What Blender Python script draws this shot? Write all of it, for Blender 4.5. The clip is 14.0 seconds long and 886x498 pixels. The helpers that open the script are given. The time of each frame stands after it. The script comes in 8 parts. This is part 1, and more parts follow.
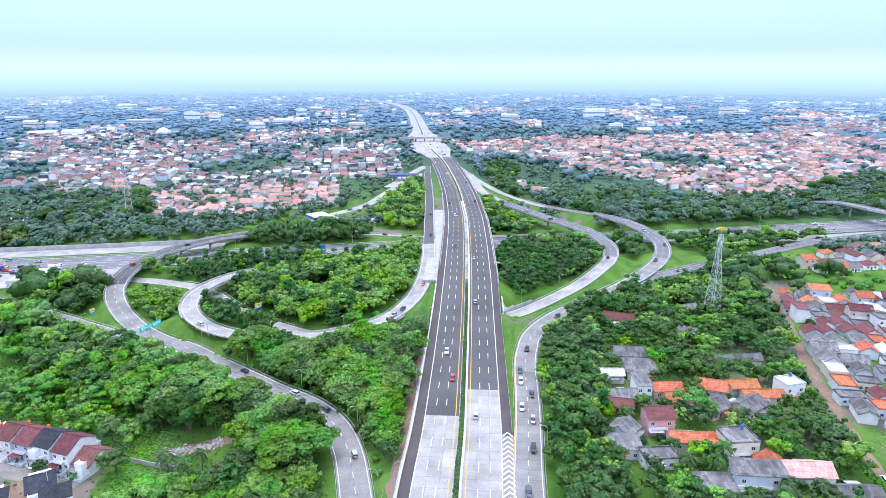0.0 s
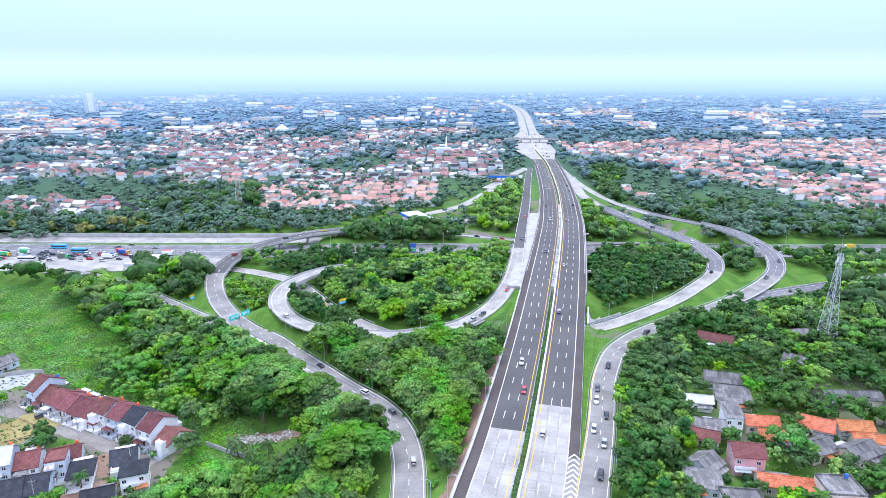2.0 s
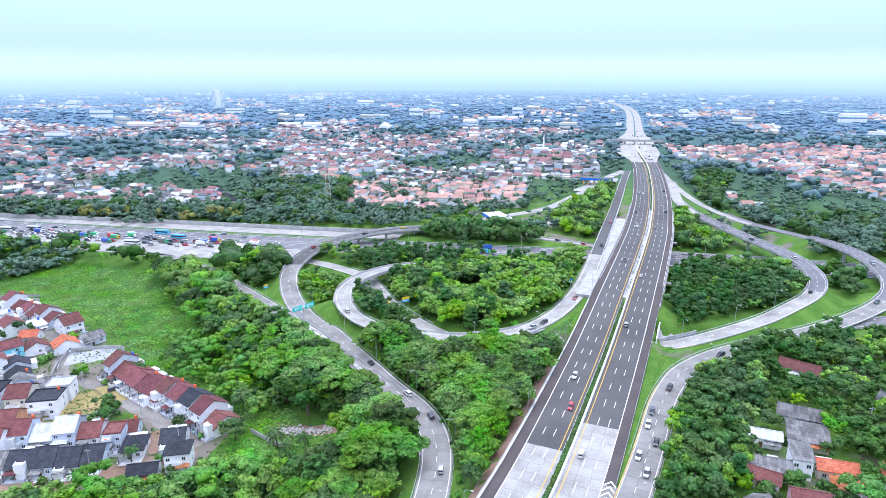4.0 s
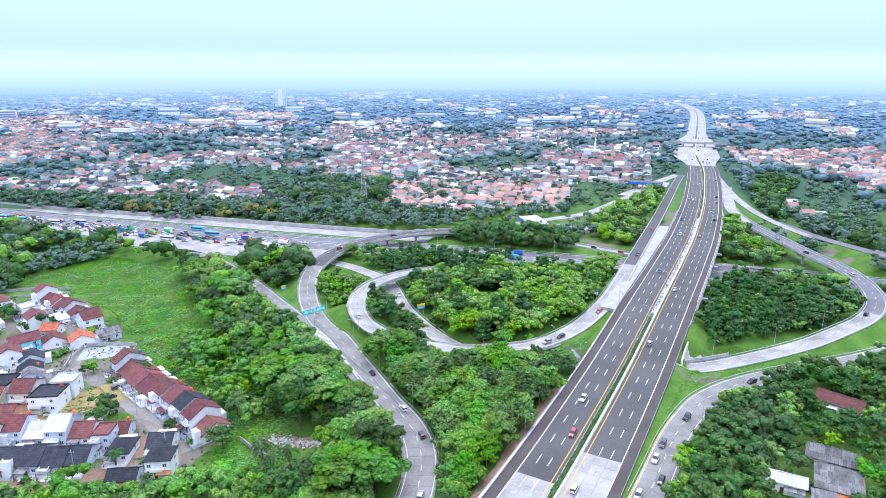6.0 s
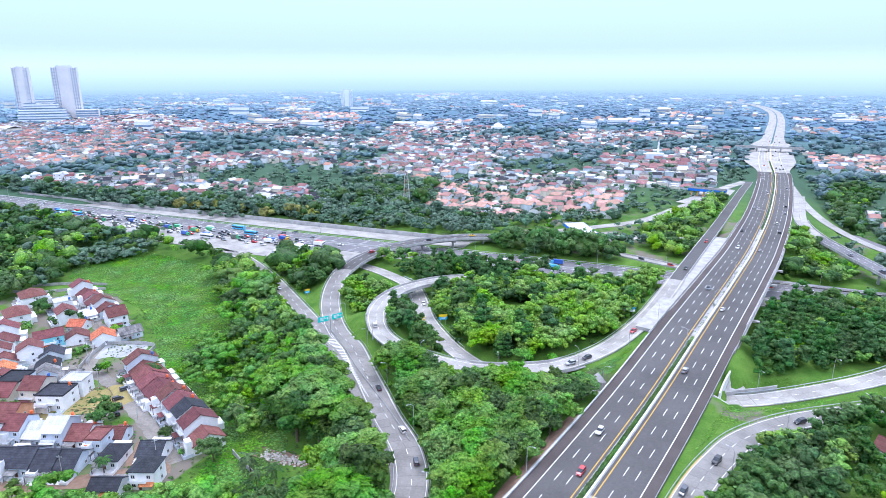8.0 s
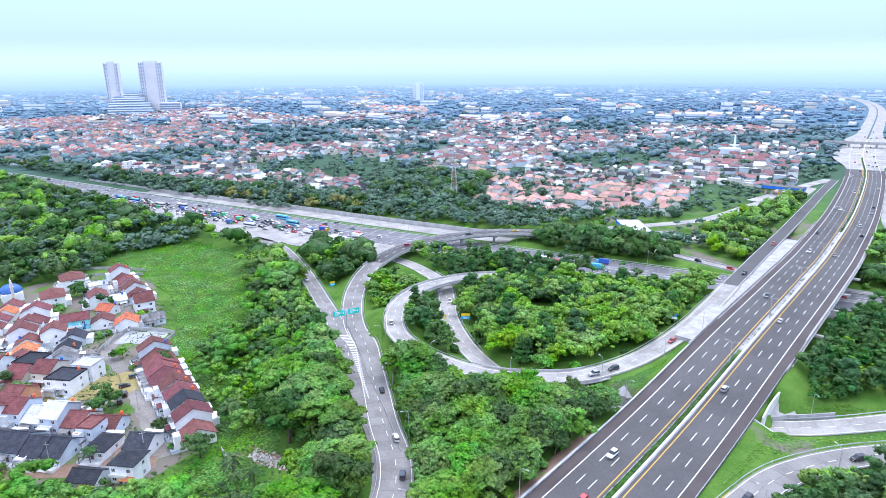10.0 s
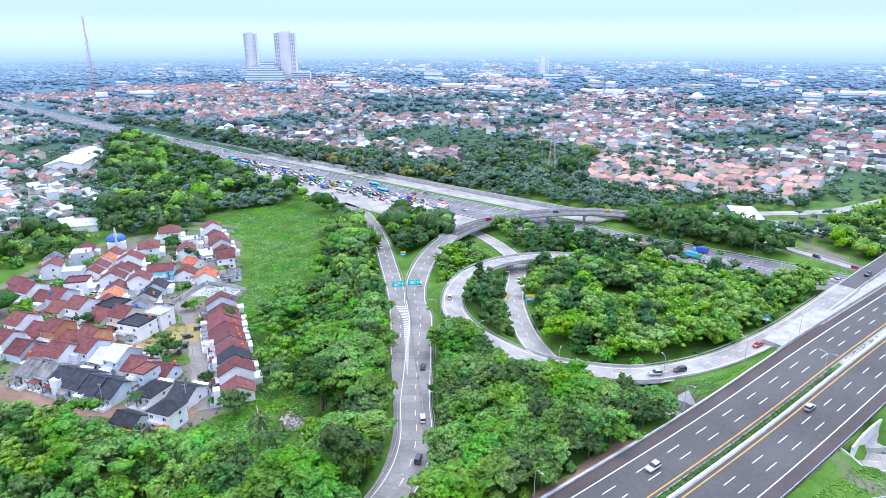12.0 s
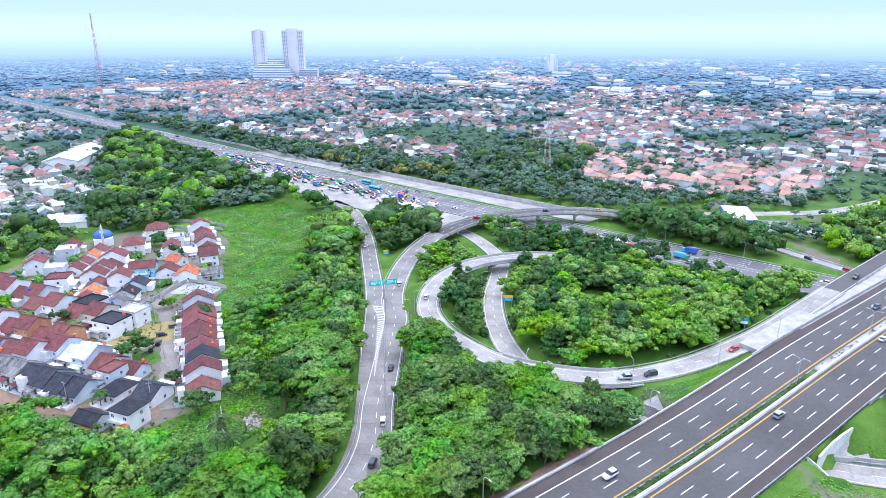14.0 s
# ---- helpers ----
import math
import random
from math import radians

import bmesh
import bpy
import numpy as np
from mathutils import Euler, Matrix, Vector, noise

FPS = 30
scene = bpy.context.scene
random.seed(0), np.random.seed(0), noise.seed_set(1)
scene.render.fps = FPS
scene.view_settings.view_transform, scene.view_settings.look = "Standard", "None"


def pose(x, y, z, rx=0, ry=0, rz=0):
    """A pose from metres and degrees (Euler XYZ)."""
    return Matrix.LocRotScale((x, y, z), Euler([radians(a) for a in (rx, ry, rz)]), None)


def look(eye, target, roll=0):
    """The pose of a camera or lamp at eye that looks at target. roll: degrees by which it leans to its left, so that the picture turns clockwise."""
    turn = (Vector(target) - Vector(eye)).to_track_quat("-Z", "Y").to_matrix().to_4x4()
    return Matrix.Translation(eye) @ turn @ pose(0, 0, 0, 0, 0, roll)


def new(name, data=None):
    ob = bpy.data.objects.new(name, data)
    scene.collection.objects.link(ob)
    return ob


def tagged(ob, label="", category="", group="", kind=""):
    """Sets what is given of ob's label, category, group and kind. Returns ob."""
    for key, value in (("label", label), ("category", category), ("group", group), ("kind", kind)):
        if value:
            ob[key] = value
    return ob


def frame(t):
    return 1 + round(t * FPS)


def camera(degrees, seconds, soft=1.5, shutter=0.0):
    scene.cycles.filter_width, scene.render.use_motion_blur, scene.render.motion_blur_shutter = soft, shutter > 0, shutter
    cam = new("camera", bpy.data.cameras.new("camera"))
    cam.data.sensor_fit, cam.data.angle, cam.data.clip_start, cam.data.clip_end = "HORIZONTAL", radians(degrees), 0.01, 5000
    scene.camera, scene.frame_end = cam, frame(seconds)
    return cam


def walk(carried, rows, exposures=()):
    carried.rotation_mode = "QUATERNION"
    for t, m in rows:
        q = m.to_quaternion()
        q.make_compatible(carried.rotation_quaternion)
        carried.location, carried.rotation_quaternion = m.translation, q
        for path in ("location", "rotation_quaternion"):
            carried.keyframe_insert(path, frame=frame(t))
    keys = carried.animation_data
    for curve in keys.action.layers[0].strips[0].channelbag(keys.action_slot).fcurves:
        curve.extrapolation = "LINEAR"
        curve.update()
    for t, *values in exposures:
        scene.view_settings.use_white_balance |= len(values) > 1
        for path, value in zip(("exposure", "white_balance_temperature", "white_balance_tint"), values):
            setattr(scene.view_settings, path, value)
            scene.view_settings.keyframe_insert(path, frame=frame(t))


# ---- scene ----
cam = camera(70.97, 14.0, soft=0.75)
PATH = [
    (0, (-41.26, 19.49, 115.74), (-10.43, 209.65, 61.99), 0.02),
    (0.5, (-39.13, 20.53, 115.74), (-11.67, 211.15, 61.80), 0.05),
    (1, (-36.47, 21.94, 115.71), (-20.47, 213.85, 61.75), 0.03),
    (1.5, (-32.89, 23.79, 115.83), (-29.91, 216.37, 61.95), -0.02),
    (2, (-28.90, 25.88, 115.55), (-32.18, 218.51, 61.84), -0.03),
    (2.5, (-24.28, 28.17, 115.47), (-33.42, 220.58, 61.67), -0.10),
    (3, (-19.41, 30.30, 115.37), (-35.65, 222.23, 61.52), -0.10),
    (3.5, (-14.04, 32.55, 115.36), (-40.32, 223.31, 61.33), -0.10),
    (4, (-8.69, 34.93, 114.93), (-45.50, 223.96, 60.95), 0.03),
    (4.2, (-6.67, 36.42, 114.60), (-47.27, 224.67, 60.64), 0.10),
    (6.3, (11.77, 56.46, 114.41), (-46.07, 240.09, 60.22), 0.06),
    (6.5, (13.55, 58.33, 114.37), (-46.52, 241.25, 60.20), 0.07),
    (7, (16.89, 64.26, 114.16), (-49.65, 244.92, 59.98), 0.08),
    (7.5, (19.77, 70.45, 113.86), (-51.50, 249.30, 59.70), 0.06),
    (8, (22.75, 76.97, 113.11), (-52.49, 254.26, 59.22), 0.01),
    (8.2, (24.09, 79.69, 113.11), (-53.95, 255.72, 59.03), -0.14),
    (10.3, (37.12, 106.95, 106.78), (-64.89, 269.51, 50.50), -0.20),
    (10.5, (38.17, 109.26, 106.45), (-68.64, 268.39, 49.28), -0.13),
    (11, (41.38, 115.39, 105.33), (-74.79, 267.12, 46.32), -0.14),
    (11.5, (44.45, 122.10, 103.68), (-76.05, 269.68, 42.84), -0.09),
    (12, (47.25, 128.34, 102.53), (-78.50, 270.69, 39.89), 0.02),
    (12.5, (50.09, 133.78, 102.19), (-78.49, 273.17, 38.66), 0.03),
    (13, (52.50, 137.36, 102.21), (-75.94, 276.88, 38.68), 0.06),
    (13.5, (54.47, 139.45, 102.11), (-73.91, 279.09, 38.72), 0.07),
    (14, (55.62, 140.77, 101.99), (-72.67, 280.53, 38.67), 0.06),
]
walk(cam, [(t, look(eye, target, roll)) for t, eye, target, roll in PATH], [(0, 0.50, 5700, 22), (14, 0.50, 5700, 22)])

# ---- world and light ----
SUN_ELEV, SUN_AZ = radians(56), radians(172)
SKY_LOW = 0.100
world = bpy.data.worlds.new("sky")
scene.world = world
world.use_nodes = True
wn, wl = world.node_tree.nodes, world.node_tree.links
sky = wn.new("ShaderNodeTexSky")
sky.sky_type = "NISHITA"
sky.sun_disc = False
sky.sun_elevation, sky.sun_rotation = SUN_ELEV, SUN_AZ
sky.air_density, sky.dust_density, sky.ozone_density = 1.0, 4.0, 1.5
veil = wn.new("ShaderNodeMix")
veil.data_type = "RGBA"
veil.inputs[0].default_value = 0.75
wl.new(sky.outputs[0], veil.inputs[6])
# an overcast sky is brighter overhead than along the horizon
up, rise_, cover = wn.new("ShaderNodeTexCoord"), wn.new("ShaderNodeSeparateXYZ"), wn.new("ShaderNodeMapRange")
cover.inputs[1].default_value, cover.inputs[2].default_value = 0.05, 1.0
cover.inputs[3].default_value, cover.inputs[4].default_value = SKY_LOW, SKY_LOW * 2.3
wl.new(up.outputs["Generated"], rise_.inputs[0])
wl.new(rise_.outputs["Z"], cover.inputs[0])
cloud, height_ = wn.new("ShaderNodeMix"), wn.new("ShaderNodeMapRange")
cloud.data_type = "RGBA"
cloud.inputs[6].default_value, cloud.inputs[7].default_value = (6.0, 8.3, 10.1, 1), (7.3, 8.2, 9.0, 1)
height_.inputs[1].default_value, height_.inputs[2].default_value = 0.1, 0.7
wl.new(rise_.outputs["Z"], height_.inputs[0])
wl.new(height_.outputs[0], cloud.inputs[0])
wl.new(cloud.outputs[2], veil.inputs[7])
wl.new(cover.outputs[0], wn["Background"].inputs[1])
wl.new(veil.outputs[2], wn["Background"].inputs[0])

sun_data = bpy.data.lights.new("sun", "SUN")
sun_data.energy, sun_data.angle, sun_data.color = 1.5, radians(24), (1.0, 0.94, 0.86)
sun = new("sun", sun_data)
sun.matrix_basis = look((0, 0, 500), (-math.sin(SUN_AZ) * -1, -math.cos(SUN_AZ) * -1, 500 - math.tan(SUN_ELEV)))


# ---- materials ----
def mat(name, c1, c2, scale=1.0, rough=0.85, bump=0.0, spec=0.3, vary=0.0, island=0.0, fine=8.0, metal=0.0, contrast=(0.35, 0.65), sheets=None):
    """A procedural surface: two colours mixed by noise at two sizes, with a share of random tint per object or per island."""
    m = bpy.data.materials.new(name)
    m.use_nodes = True
    n, l = m.node_tree.nodes, m.node_tree.links
    b = n["Principled BSDF"]
    b.inputs["Roughness"].default_value = rough
    b.inputs["Metallic"].default_value = metal
    b.inputs["Specular IOR Level"].default_value = spec
    geo = n.new("ShaderNodeNewGeometry")
    big, small = n.new("ShaderNodeTexNoise"), n.new("ShaderNodeTexNoise")
    big.inputs["Scale"].default_value, big.inputs["Detail"].default_value = scale, 4
    small.inputs["Scale"].default_value, small.inputs["Detail"].default_value = scale * fine, 3
    for t in (big, small):
        l.new(geo.outputs["Position"], t.inputs["Vector"])
    add = n.new("ShaderNodeMath")
    add.operation = "MULTIPLY_ADD"
    add.inputs[1].default_value = 0.35
    l.new(small.outputs[0], add.inputs[0])
    sc = n.new("ShaderNodeMath")
    sc.operation = "MULTIPLY"
    sc.inputs[1].default_value = 0.65
    l.new(big.outputs[0], sc.inputs[0])
    l.new(sc.outputs[0], add.inputs[2])
    ramp = n.new("ShaderNodeMapRange")
    ramp.inputs[1].default_value, ramp.inputs[2].default_value = contrast
    l.new(add.outputs[0], ramp.inputs[0])
    mix = n.new("ShaderNodeMix")
    mix.data_type = "RGBA"
    mix.inputs[6].default_value, mix.inputs[7].default_value = (*c1, 1), (*c2, 1)
    l.new(ramp.outputs[0], mix.inputs[0])
    out = mix.outputs[2]
    for share, source in ((vary, "obj"), (island, "isl")):
        if share:
            src = n.new("ShaderNodeObjectInfo").outputs["Random"] if source == "obj" else geo.outputs["Random Per Island"]
            hsv = n.new("ShaderNodeHueSaturation")
            val = n.new("ShaderNodeMapRange")
            val.inputs[3].default_value, val.inputs[4].default_value = 1 - share, 1 + share
            hue = n.new("ShaderNodeMapRange")
            hue.inputs[3].default_value, hue.inputs[4].default_value = 0.5 - share * 0.06, 0.5 + share * 0.06
            twist = n.new("ShaderNodeMath")
            twist.operation = "FRACT"
            mul = n.new("ShaderNodeMath")
            mul.operation = "MULTIPLY"
            mul.inputs[1].default_value = 7.31
            l.new(src, mul.inputs[0])
            l.new(mul.outputs[0], twist.inputs[0])
            l.new(src, val.inputs[0])
            l.new(twist.outputs[0], hue.inputs[0])
            l.new(val.outputs[0], hsv.inputs["Value"])
            l.new(hue.outputs[0], hsv.inputs["Hue"])
            l.new(out, hsv.inputs["Color"])
            out = hsv.outputs[0]
    if sheets:
        # lapped sheets or tile courses, each a little off in tone
        where, lay, shade = n.new("ShaderNodeTexCoord"), n.new("ShaderNodeTexBrick"), n.new("ShaderNodeMix")
        lay.inputs["Scale"].default_value = 1.0
        lay.inputs["Brick Width"].default_value, lay.inputs["Row Height"].default_value = sheets[:2]
        lay.inputs["Mortar Size"].default_value, lay.inputs["Bias"].default_value = 0.04, 0.0
        dim_, bright = 1 - sheets[2], 1 + sheets[2]
        lay.inputs["Color1"].default_value, lay.inputs["Color2"].default_value = (dim_, dim_, dim_, 1), (bright, bright, bright, 1)
        lay.inputs["Mortar"].default_value = (0.6, 0.58, 0.56, 1)
        shade.data_type, shade.blend_type = "RGBA", "MULTIPLY"
        shade.inputs[0].default_value = 1.0
        l.new(where.outputs["Object"], lay.inputs["Vector"])
        l.new(out, shade.inputs[6])
        l.new(lay.outputs[0], shade.inputs[7])
        out = shade.outputs[2]
    l.new(out, b.inputs["Base Color"])
    if bump:
        bp = n.new("ShaderNodeBump")
        bp.inputs["Strength"].default_value, bp.inputs["Distance"].default_value = bump, 0.15
        l.new(add.outputs[0], bp.inputs["Height"])
        l.new(bp.outputs[0], b.inputs["Normal"])
    return m


def leaf_mat(name, c1, c2, vary, spec=0.2, tree=8.0):
    """Leaves: mottled by tufts, with a drift of tone and hue from tree to tree."""
    m = mat(name, tuple(v * 0.74 for v in c1), tuple(v * 1.02 for v in c2), 1.2, 0.65, 0.8, spec, vary, 0.15, 3.5, contrast=(0.40, 0.60))
    n, l = m.node_tree.nodes, m.node_tree.links
    b, o = n["Principled BSDF"], n["Material Output"]
    n["Bump"].inputs["Distance"].default_value = 0.4
    tint = n.new("ShaderNodeHueSaturation")
    for seat, size, low, high in (("Value", 1.1 / tree, 0.76, 1.24), ("Hue", 0.8 / tree, 0.482, 0.518), ("Saturation", 0.5 / tree, 0.82, 1.12)):
        drift, swing = n.new("ShaderNodeTexNoise"), n.new("ShaderNodeMapRange")
        drift.inputs["Scale"].default_value, drift.inputs["Detail"].default_value = size, 1
        l.new(n["Geometry"].outputs["Position"], drift.inputs["Vector"])
        swing.inputs[1].default_value, swing.inputs[2].default_value = 0.3, 0.7
        swing.inputs[3].default_value, swing.inputs[4].default_value = low, high
        l.new(drift.outputs[0], swing.inputs[0])
        l.new(swing.outputs[0], tint.inputs[seat])
    l.new(b.inputs["Base Color"].links[0].from_socket, tint.inputs["Color"])
    l.new(tint.outputs[0], b.inputs["Base Color"])
    tr = n.new("ShaderNodeBsdfTranslucent")
    mx = n.new("ShaderNodeMixShader")
    mx.inputs[0].default_value = 0.25
    l.new(b.inputs["Base Color"].links[0].from_socket, tr.inputs[0])
    l.new(b.outputs[0], mx.inputs[1])
    l.new(tr.outputs[0], mx.inputs[2])
    l.new(mx.outputs[0], o.inputs[0])
    return m


ASPHALT = mat("asphalt", (0.070, 0.068, 0.067), (0.110, 0.107, 0.104), 0.04, 0.85, 0.1, 0.3, fine=30)
ASPHALT_DARK = mat("shoulder asphalt", (0.068, 0.057, 0.054), (0.105, 0.090, 0.085), 0.08, 0.9, 0.1, 0.25, fine=30)
ASPHALT_OLD = mat("worn asphalt", (0.12, 0.118, 0.125), (0.19, 0.188, 0.195), 0.05, 0.85, 0.1, 0.3, fine=25)
CONCRETE = mat("concrete slabs", (0.175, 0.168, 0.156), (0.288, 0.277, 0.259), 0.12, 0.85, 0.1, 0.3, island=0.09, fine=12)
CONCRETE_PALE = mat("pale concrete slabs", (0.240, 0.231, 0.212), (0.405, 0.391, 0.360), 0.10, 0.85, 0.1, 0.3, island=0.10, fine=14)
CONCRETE_WALL = mat("weathered concrete", (0.29, 0.285, 0.28), (0.47, 0.465, 0.45), 0.25, 0.9, 0.15, 0.25, fine=6)
PAINT_WHITE = mat("white road paint", (0.62, 0.62, 0.60), (0.82, 0.82, 0.80), 0.6, 0.7, 0, 0.3)
PAINT_YELLOW = mat("yellow road paint", (0.62, 0.36, 0.04), (0.75, 0.47, 0.08), 0.6, 0.7, 0, 0.3)
STEEL = mat("galvanised steel", (0.36, 0.38, 0.40), (0.52, 0.54, 0.56), 0.8, 0.5, 0, 0.5, metal=0.5)
SOIL = mat("bare soil", (0.19, 0.12, 0.085), (0.31, 0.22, 0.16), 0.08, 0.95, 0.3, 0.1, fine=10)
PATH_GREY = mat("gravelly lane paving", (0.17, 0.155, 0.135), (0.30, 0.28, 0.25), 0.10, 0.95, 0.3, 0.1, fine=12)
GRASS_DRY = mat("dry grass", (0.24, 0.21, 0.08), (0.36, 0.29, 0.13), 0.15, 0.95, 0.4, 0.1, fine=9)
WATER_STAIN = mat("cracked old slab", (0.25, 0.27, 0.28), (0.42, 0.43, 0.42), 0.2, 0.8, 0.2, 0.3)
LEAF_A = leaf_mat("leaves bright", (0.062, 0.190, 0.019), (0.178, 0.392, 0.040), 0.25)
LEAF_B = leaf_mat("leaves deep", (0.034, 0.095, 0.021), (0.094, 0.196, 0.040), 0.25)
LEAF_C = leaf_mat("leaves lime", (0.062, 0.188, 0.017), (0.172, 0.360, 0.040), 0.20)
LEAF_D = leaf_mat("feathery leaves", (0.030, 0.108, 0.024), (0.088, 0.220, 0.042), 0.20)
LEAF_M = leaf_mat("meadow blades", (0.058, 0.195, 0.018), (0.140, 0.350, 0.032), 0.20)
LEAF_Y = leaf_mat("yellowing leaves", (0.17, 0.19, 0.04), (0.33, 0.34, 0.09), 0.08)
# haze is put into these leaf colours, paler and bluer with distance
LEAF_SUB_HAZE = leaf_mat("garden tree leaves", (0.066, 0.140, 0.082), (0.128, 0.228, 0.130), 0.2, 0.3, 14.0)
LEAF_FAR_HAZE = leaf_mat("blue-green leaves", (0.090, 0.180, 0.190), (0.140, 0.250, 0.265), 0.2, 0.5, 24.0)
LEAF_MID_HAZE = leaf_mat("dusty blue-green leaves", (0.140, 0.270, 0.370), (0.195, 0.335, 0.440), 0.2, 0.5, 60.0)
LEAF_HORIZON_HAZE = leaf_mat("pale blue-green leaves", (0.270, 0.430, 0.570), (0.320, 0.490, 0.620), 0.1, 0.5, 120.0)
BARK = mat("bark", (0.10, 0.075, 0.05), (0.20, 0.16, 0.12), 2.0, 0.95, 0.4, 0.1)


# ---- mesh helpers ----
class Shape:
    """Vertices and faces of one part."""

    def __init__(self):
        self.v, self.f = [], []

    def face(self, *pts):
        k = len(self.v)
        self.v.extend([tuple(p) for p in pts])
        self.f.append(tuple(range(k, k + len(pts))))

    def box(self, x0, y0, z0, x1, y1, z1, m=None, top=1.0):
        """An upright block; top scales its upper face about the middle."""
        cx, cy = (x0 + x1) / 2, (y0 + y1) / 2
        k = len(self.v)
        for z, s in ((z0, 1.0), (z1, top)):
            for x, y in ((x0, y0), (x1, y0), (x1, y1), (x0, y1)):
                p = Vector((cx + (x - cx) * s, cy + (y - cy) * s, z))
                self.v.append(tuple(m @ p) if m else tuple(p))
        self.f += [tuple(k + i for i in q) for q in ((3, 2, 1, 0), (4, 5, 6, 7), (0, 1, 5, 4), (1, 2, 6, 5), (2, 3, 7, 6), (3, 0, 4, 7))]
        return self

    def tube(self, a, b, r0, r1=None, n=6, cap=True):
        a, b = Vector(a), Vector(b)
        r1 = r0 if r1 is None else r1
        d = (b - a).normalized()
        s = d.orthogonal().normalized()
        t = d.cross(s)
        k = len(self.v)
        for c, r in ((a, r0), (b, r1)):
            for i in range(n):
                w = 2 * math.pi * i / n
                self.v.append(tuple(c + s * (r * math.cos(w)) + t * (r * math.sin(w))))
        for i in range(n):
            j = (i + 1) % n
            self.f.append((k + i, k + j, k + n + j, k + n + i))
        if cap:
            self.f.append(tuple(k + i for i in reversed(range(n))))
            self.f.append(tuple(k + n + i for i in range(n)))
        return self

    def sweep(self, rings, closed=False, cap=False):
        """Joins equal rings of points into a skin."""
        k, n = len(self.v), len(rings[0])
        for r in rings:
            self.v.extend([tuple(p) for p in r])
        for i in range(len(rings) - 1):
            for j in range(n if closed else n - 1):
                a, b = k + i * n + j, k + i * n + (j + 1) % n
                self.f.append((a, b, b + n, a + n))
        if cap:
            self.f.append(tuple(k + i for i in reversed(range(n))))
            self.f.append(tuple(k + (len(rings) - 1) * n + i for i in range(n)))
        return self

    def add(self, other, m):
        k = len(self.v)
        self.v.extend([tuple(m @ Vector(p)) for p in other.v])
        self.f.extend([tuple(k + i for i in q) for q in other.f])
        return self

    def mesh(self, name, material, smooth=False):
        me = bpy.data.meshes.new(name)
        me.from_pydata(self.v, [], self.f)
        me.materials.append(material)
        if smooth:
            me.polygons.foreach_set("use_smooth", [True] * len(me.polygons))
        me.update()
        return me


def part(name, shape, material, parent=None, label="", smooth=False):
    """Links one part's mesh under its thing."""
    ob = new(name, shape.mesh(name, material, smooth) if isinstance(shape, Shape) else shape)
    if parent:
        ob.parent = parent
    return tagged(ob, label)


def thing(name, label, category, m=None, group="", kind=""):
    ob = new(name)
    if m is not None:
        ob.matrix_basis = m
    return tagged(ob, label, category, group, kind)


def smooth01(a, b, x):
    t = min(1.0, max(0.0, (x - a) / (b - a)))
    return t * t * (3 - 2 * t)


# ---- road lines ----
def spline(pts, step=4.0):
    """A smooth line through the points, with even steps."""
    P = np.array(pts, float)
    ext = np.vstack([2 * P[0] - P[1], P, 2 * P[-1] - P[-2]])
    out = []
    for i in range(1, len(ext) - 2):
        p0, p1, p2, p3 = ext[i - 1 : i + 3]
        n = max(2, int(np.linalg.norm(p2 - p1) / step))
        for t in np.arange(n) / n:
            out.append(0.5 * (2 * p1 + (p2 - p0) * t + (2 * p0 - 5 * p1 + 4 * p2 - p3) * t**2 + (3 * p1 - p0 - 3 * p2 + p3) * t**3))
    out.append(P[-1])
    return np.array(out)


class Line:
    """A road's axis: places along it with offsets to the right."""

    def __init__(self, pts, step=4.0):
        self.p = spline(pts, step)
        d = np.gradient(self.p[:, :2], axis=0)
        d /= np.linalg.norm(d, axis=1)[:, None]
        self.d, self.r = d, np.stack([d[:, 1], -d[:, 0]], 1)
        self.s = np.r_[0, np.cumsum(np.linalg.norm(np.diff(self.p[:, :2], axis=0), axis=1))]
        self.length = self.s[-1]

    def at(self, s, off=0.0, up=0.0):
        p = [np.interp(s, self.s, self.p[:, k]) for k in range(3)]
        r = [np.interp(s, self.s, self.r[:, k]) for k in range(2)]
        n = math.hypot(*r)
        return Vector((p[0] + r[0] / n * off, p[1] + r[1] / n * off, p[2] + up))

    def heading(self, s):
        a, b = self.at(s - 1 if s > 1 else 0), self.at(s + 1 if s > 1 else 2)
        return math.degrees(math.atan2(b.y - a.y, b.x - a.x))

    def s_near(self, x, y):
        return float(self.s[np.argmin((self.p[:, 0] - x) ** 2 + (self.p[:, 1] - y) ** 2)])

    def steps(self, s0, s1, step=4.0):
        n = max(1, int(round((s1 - s0) / step)))
        return [s0 + (s1 - s0) * i / n for i in range(n + 1)]


def val(w, s):
    return w(s) if callable(w) else w


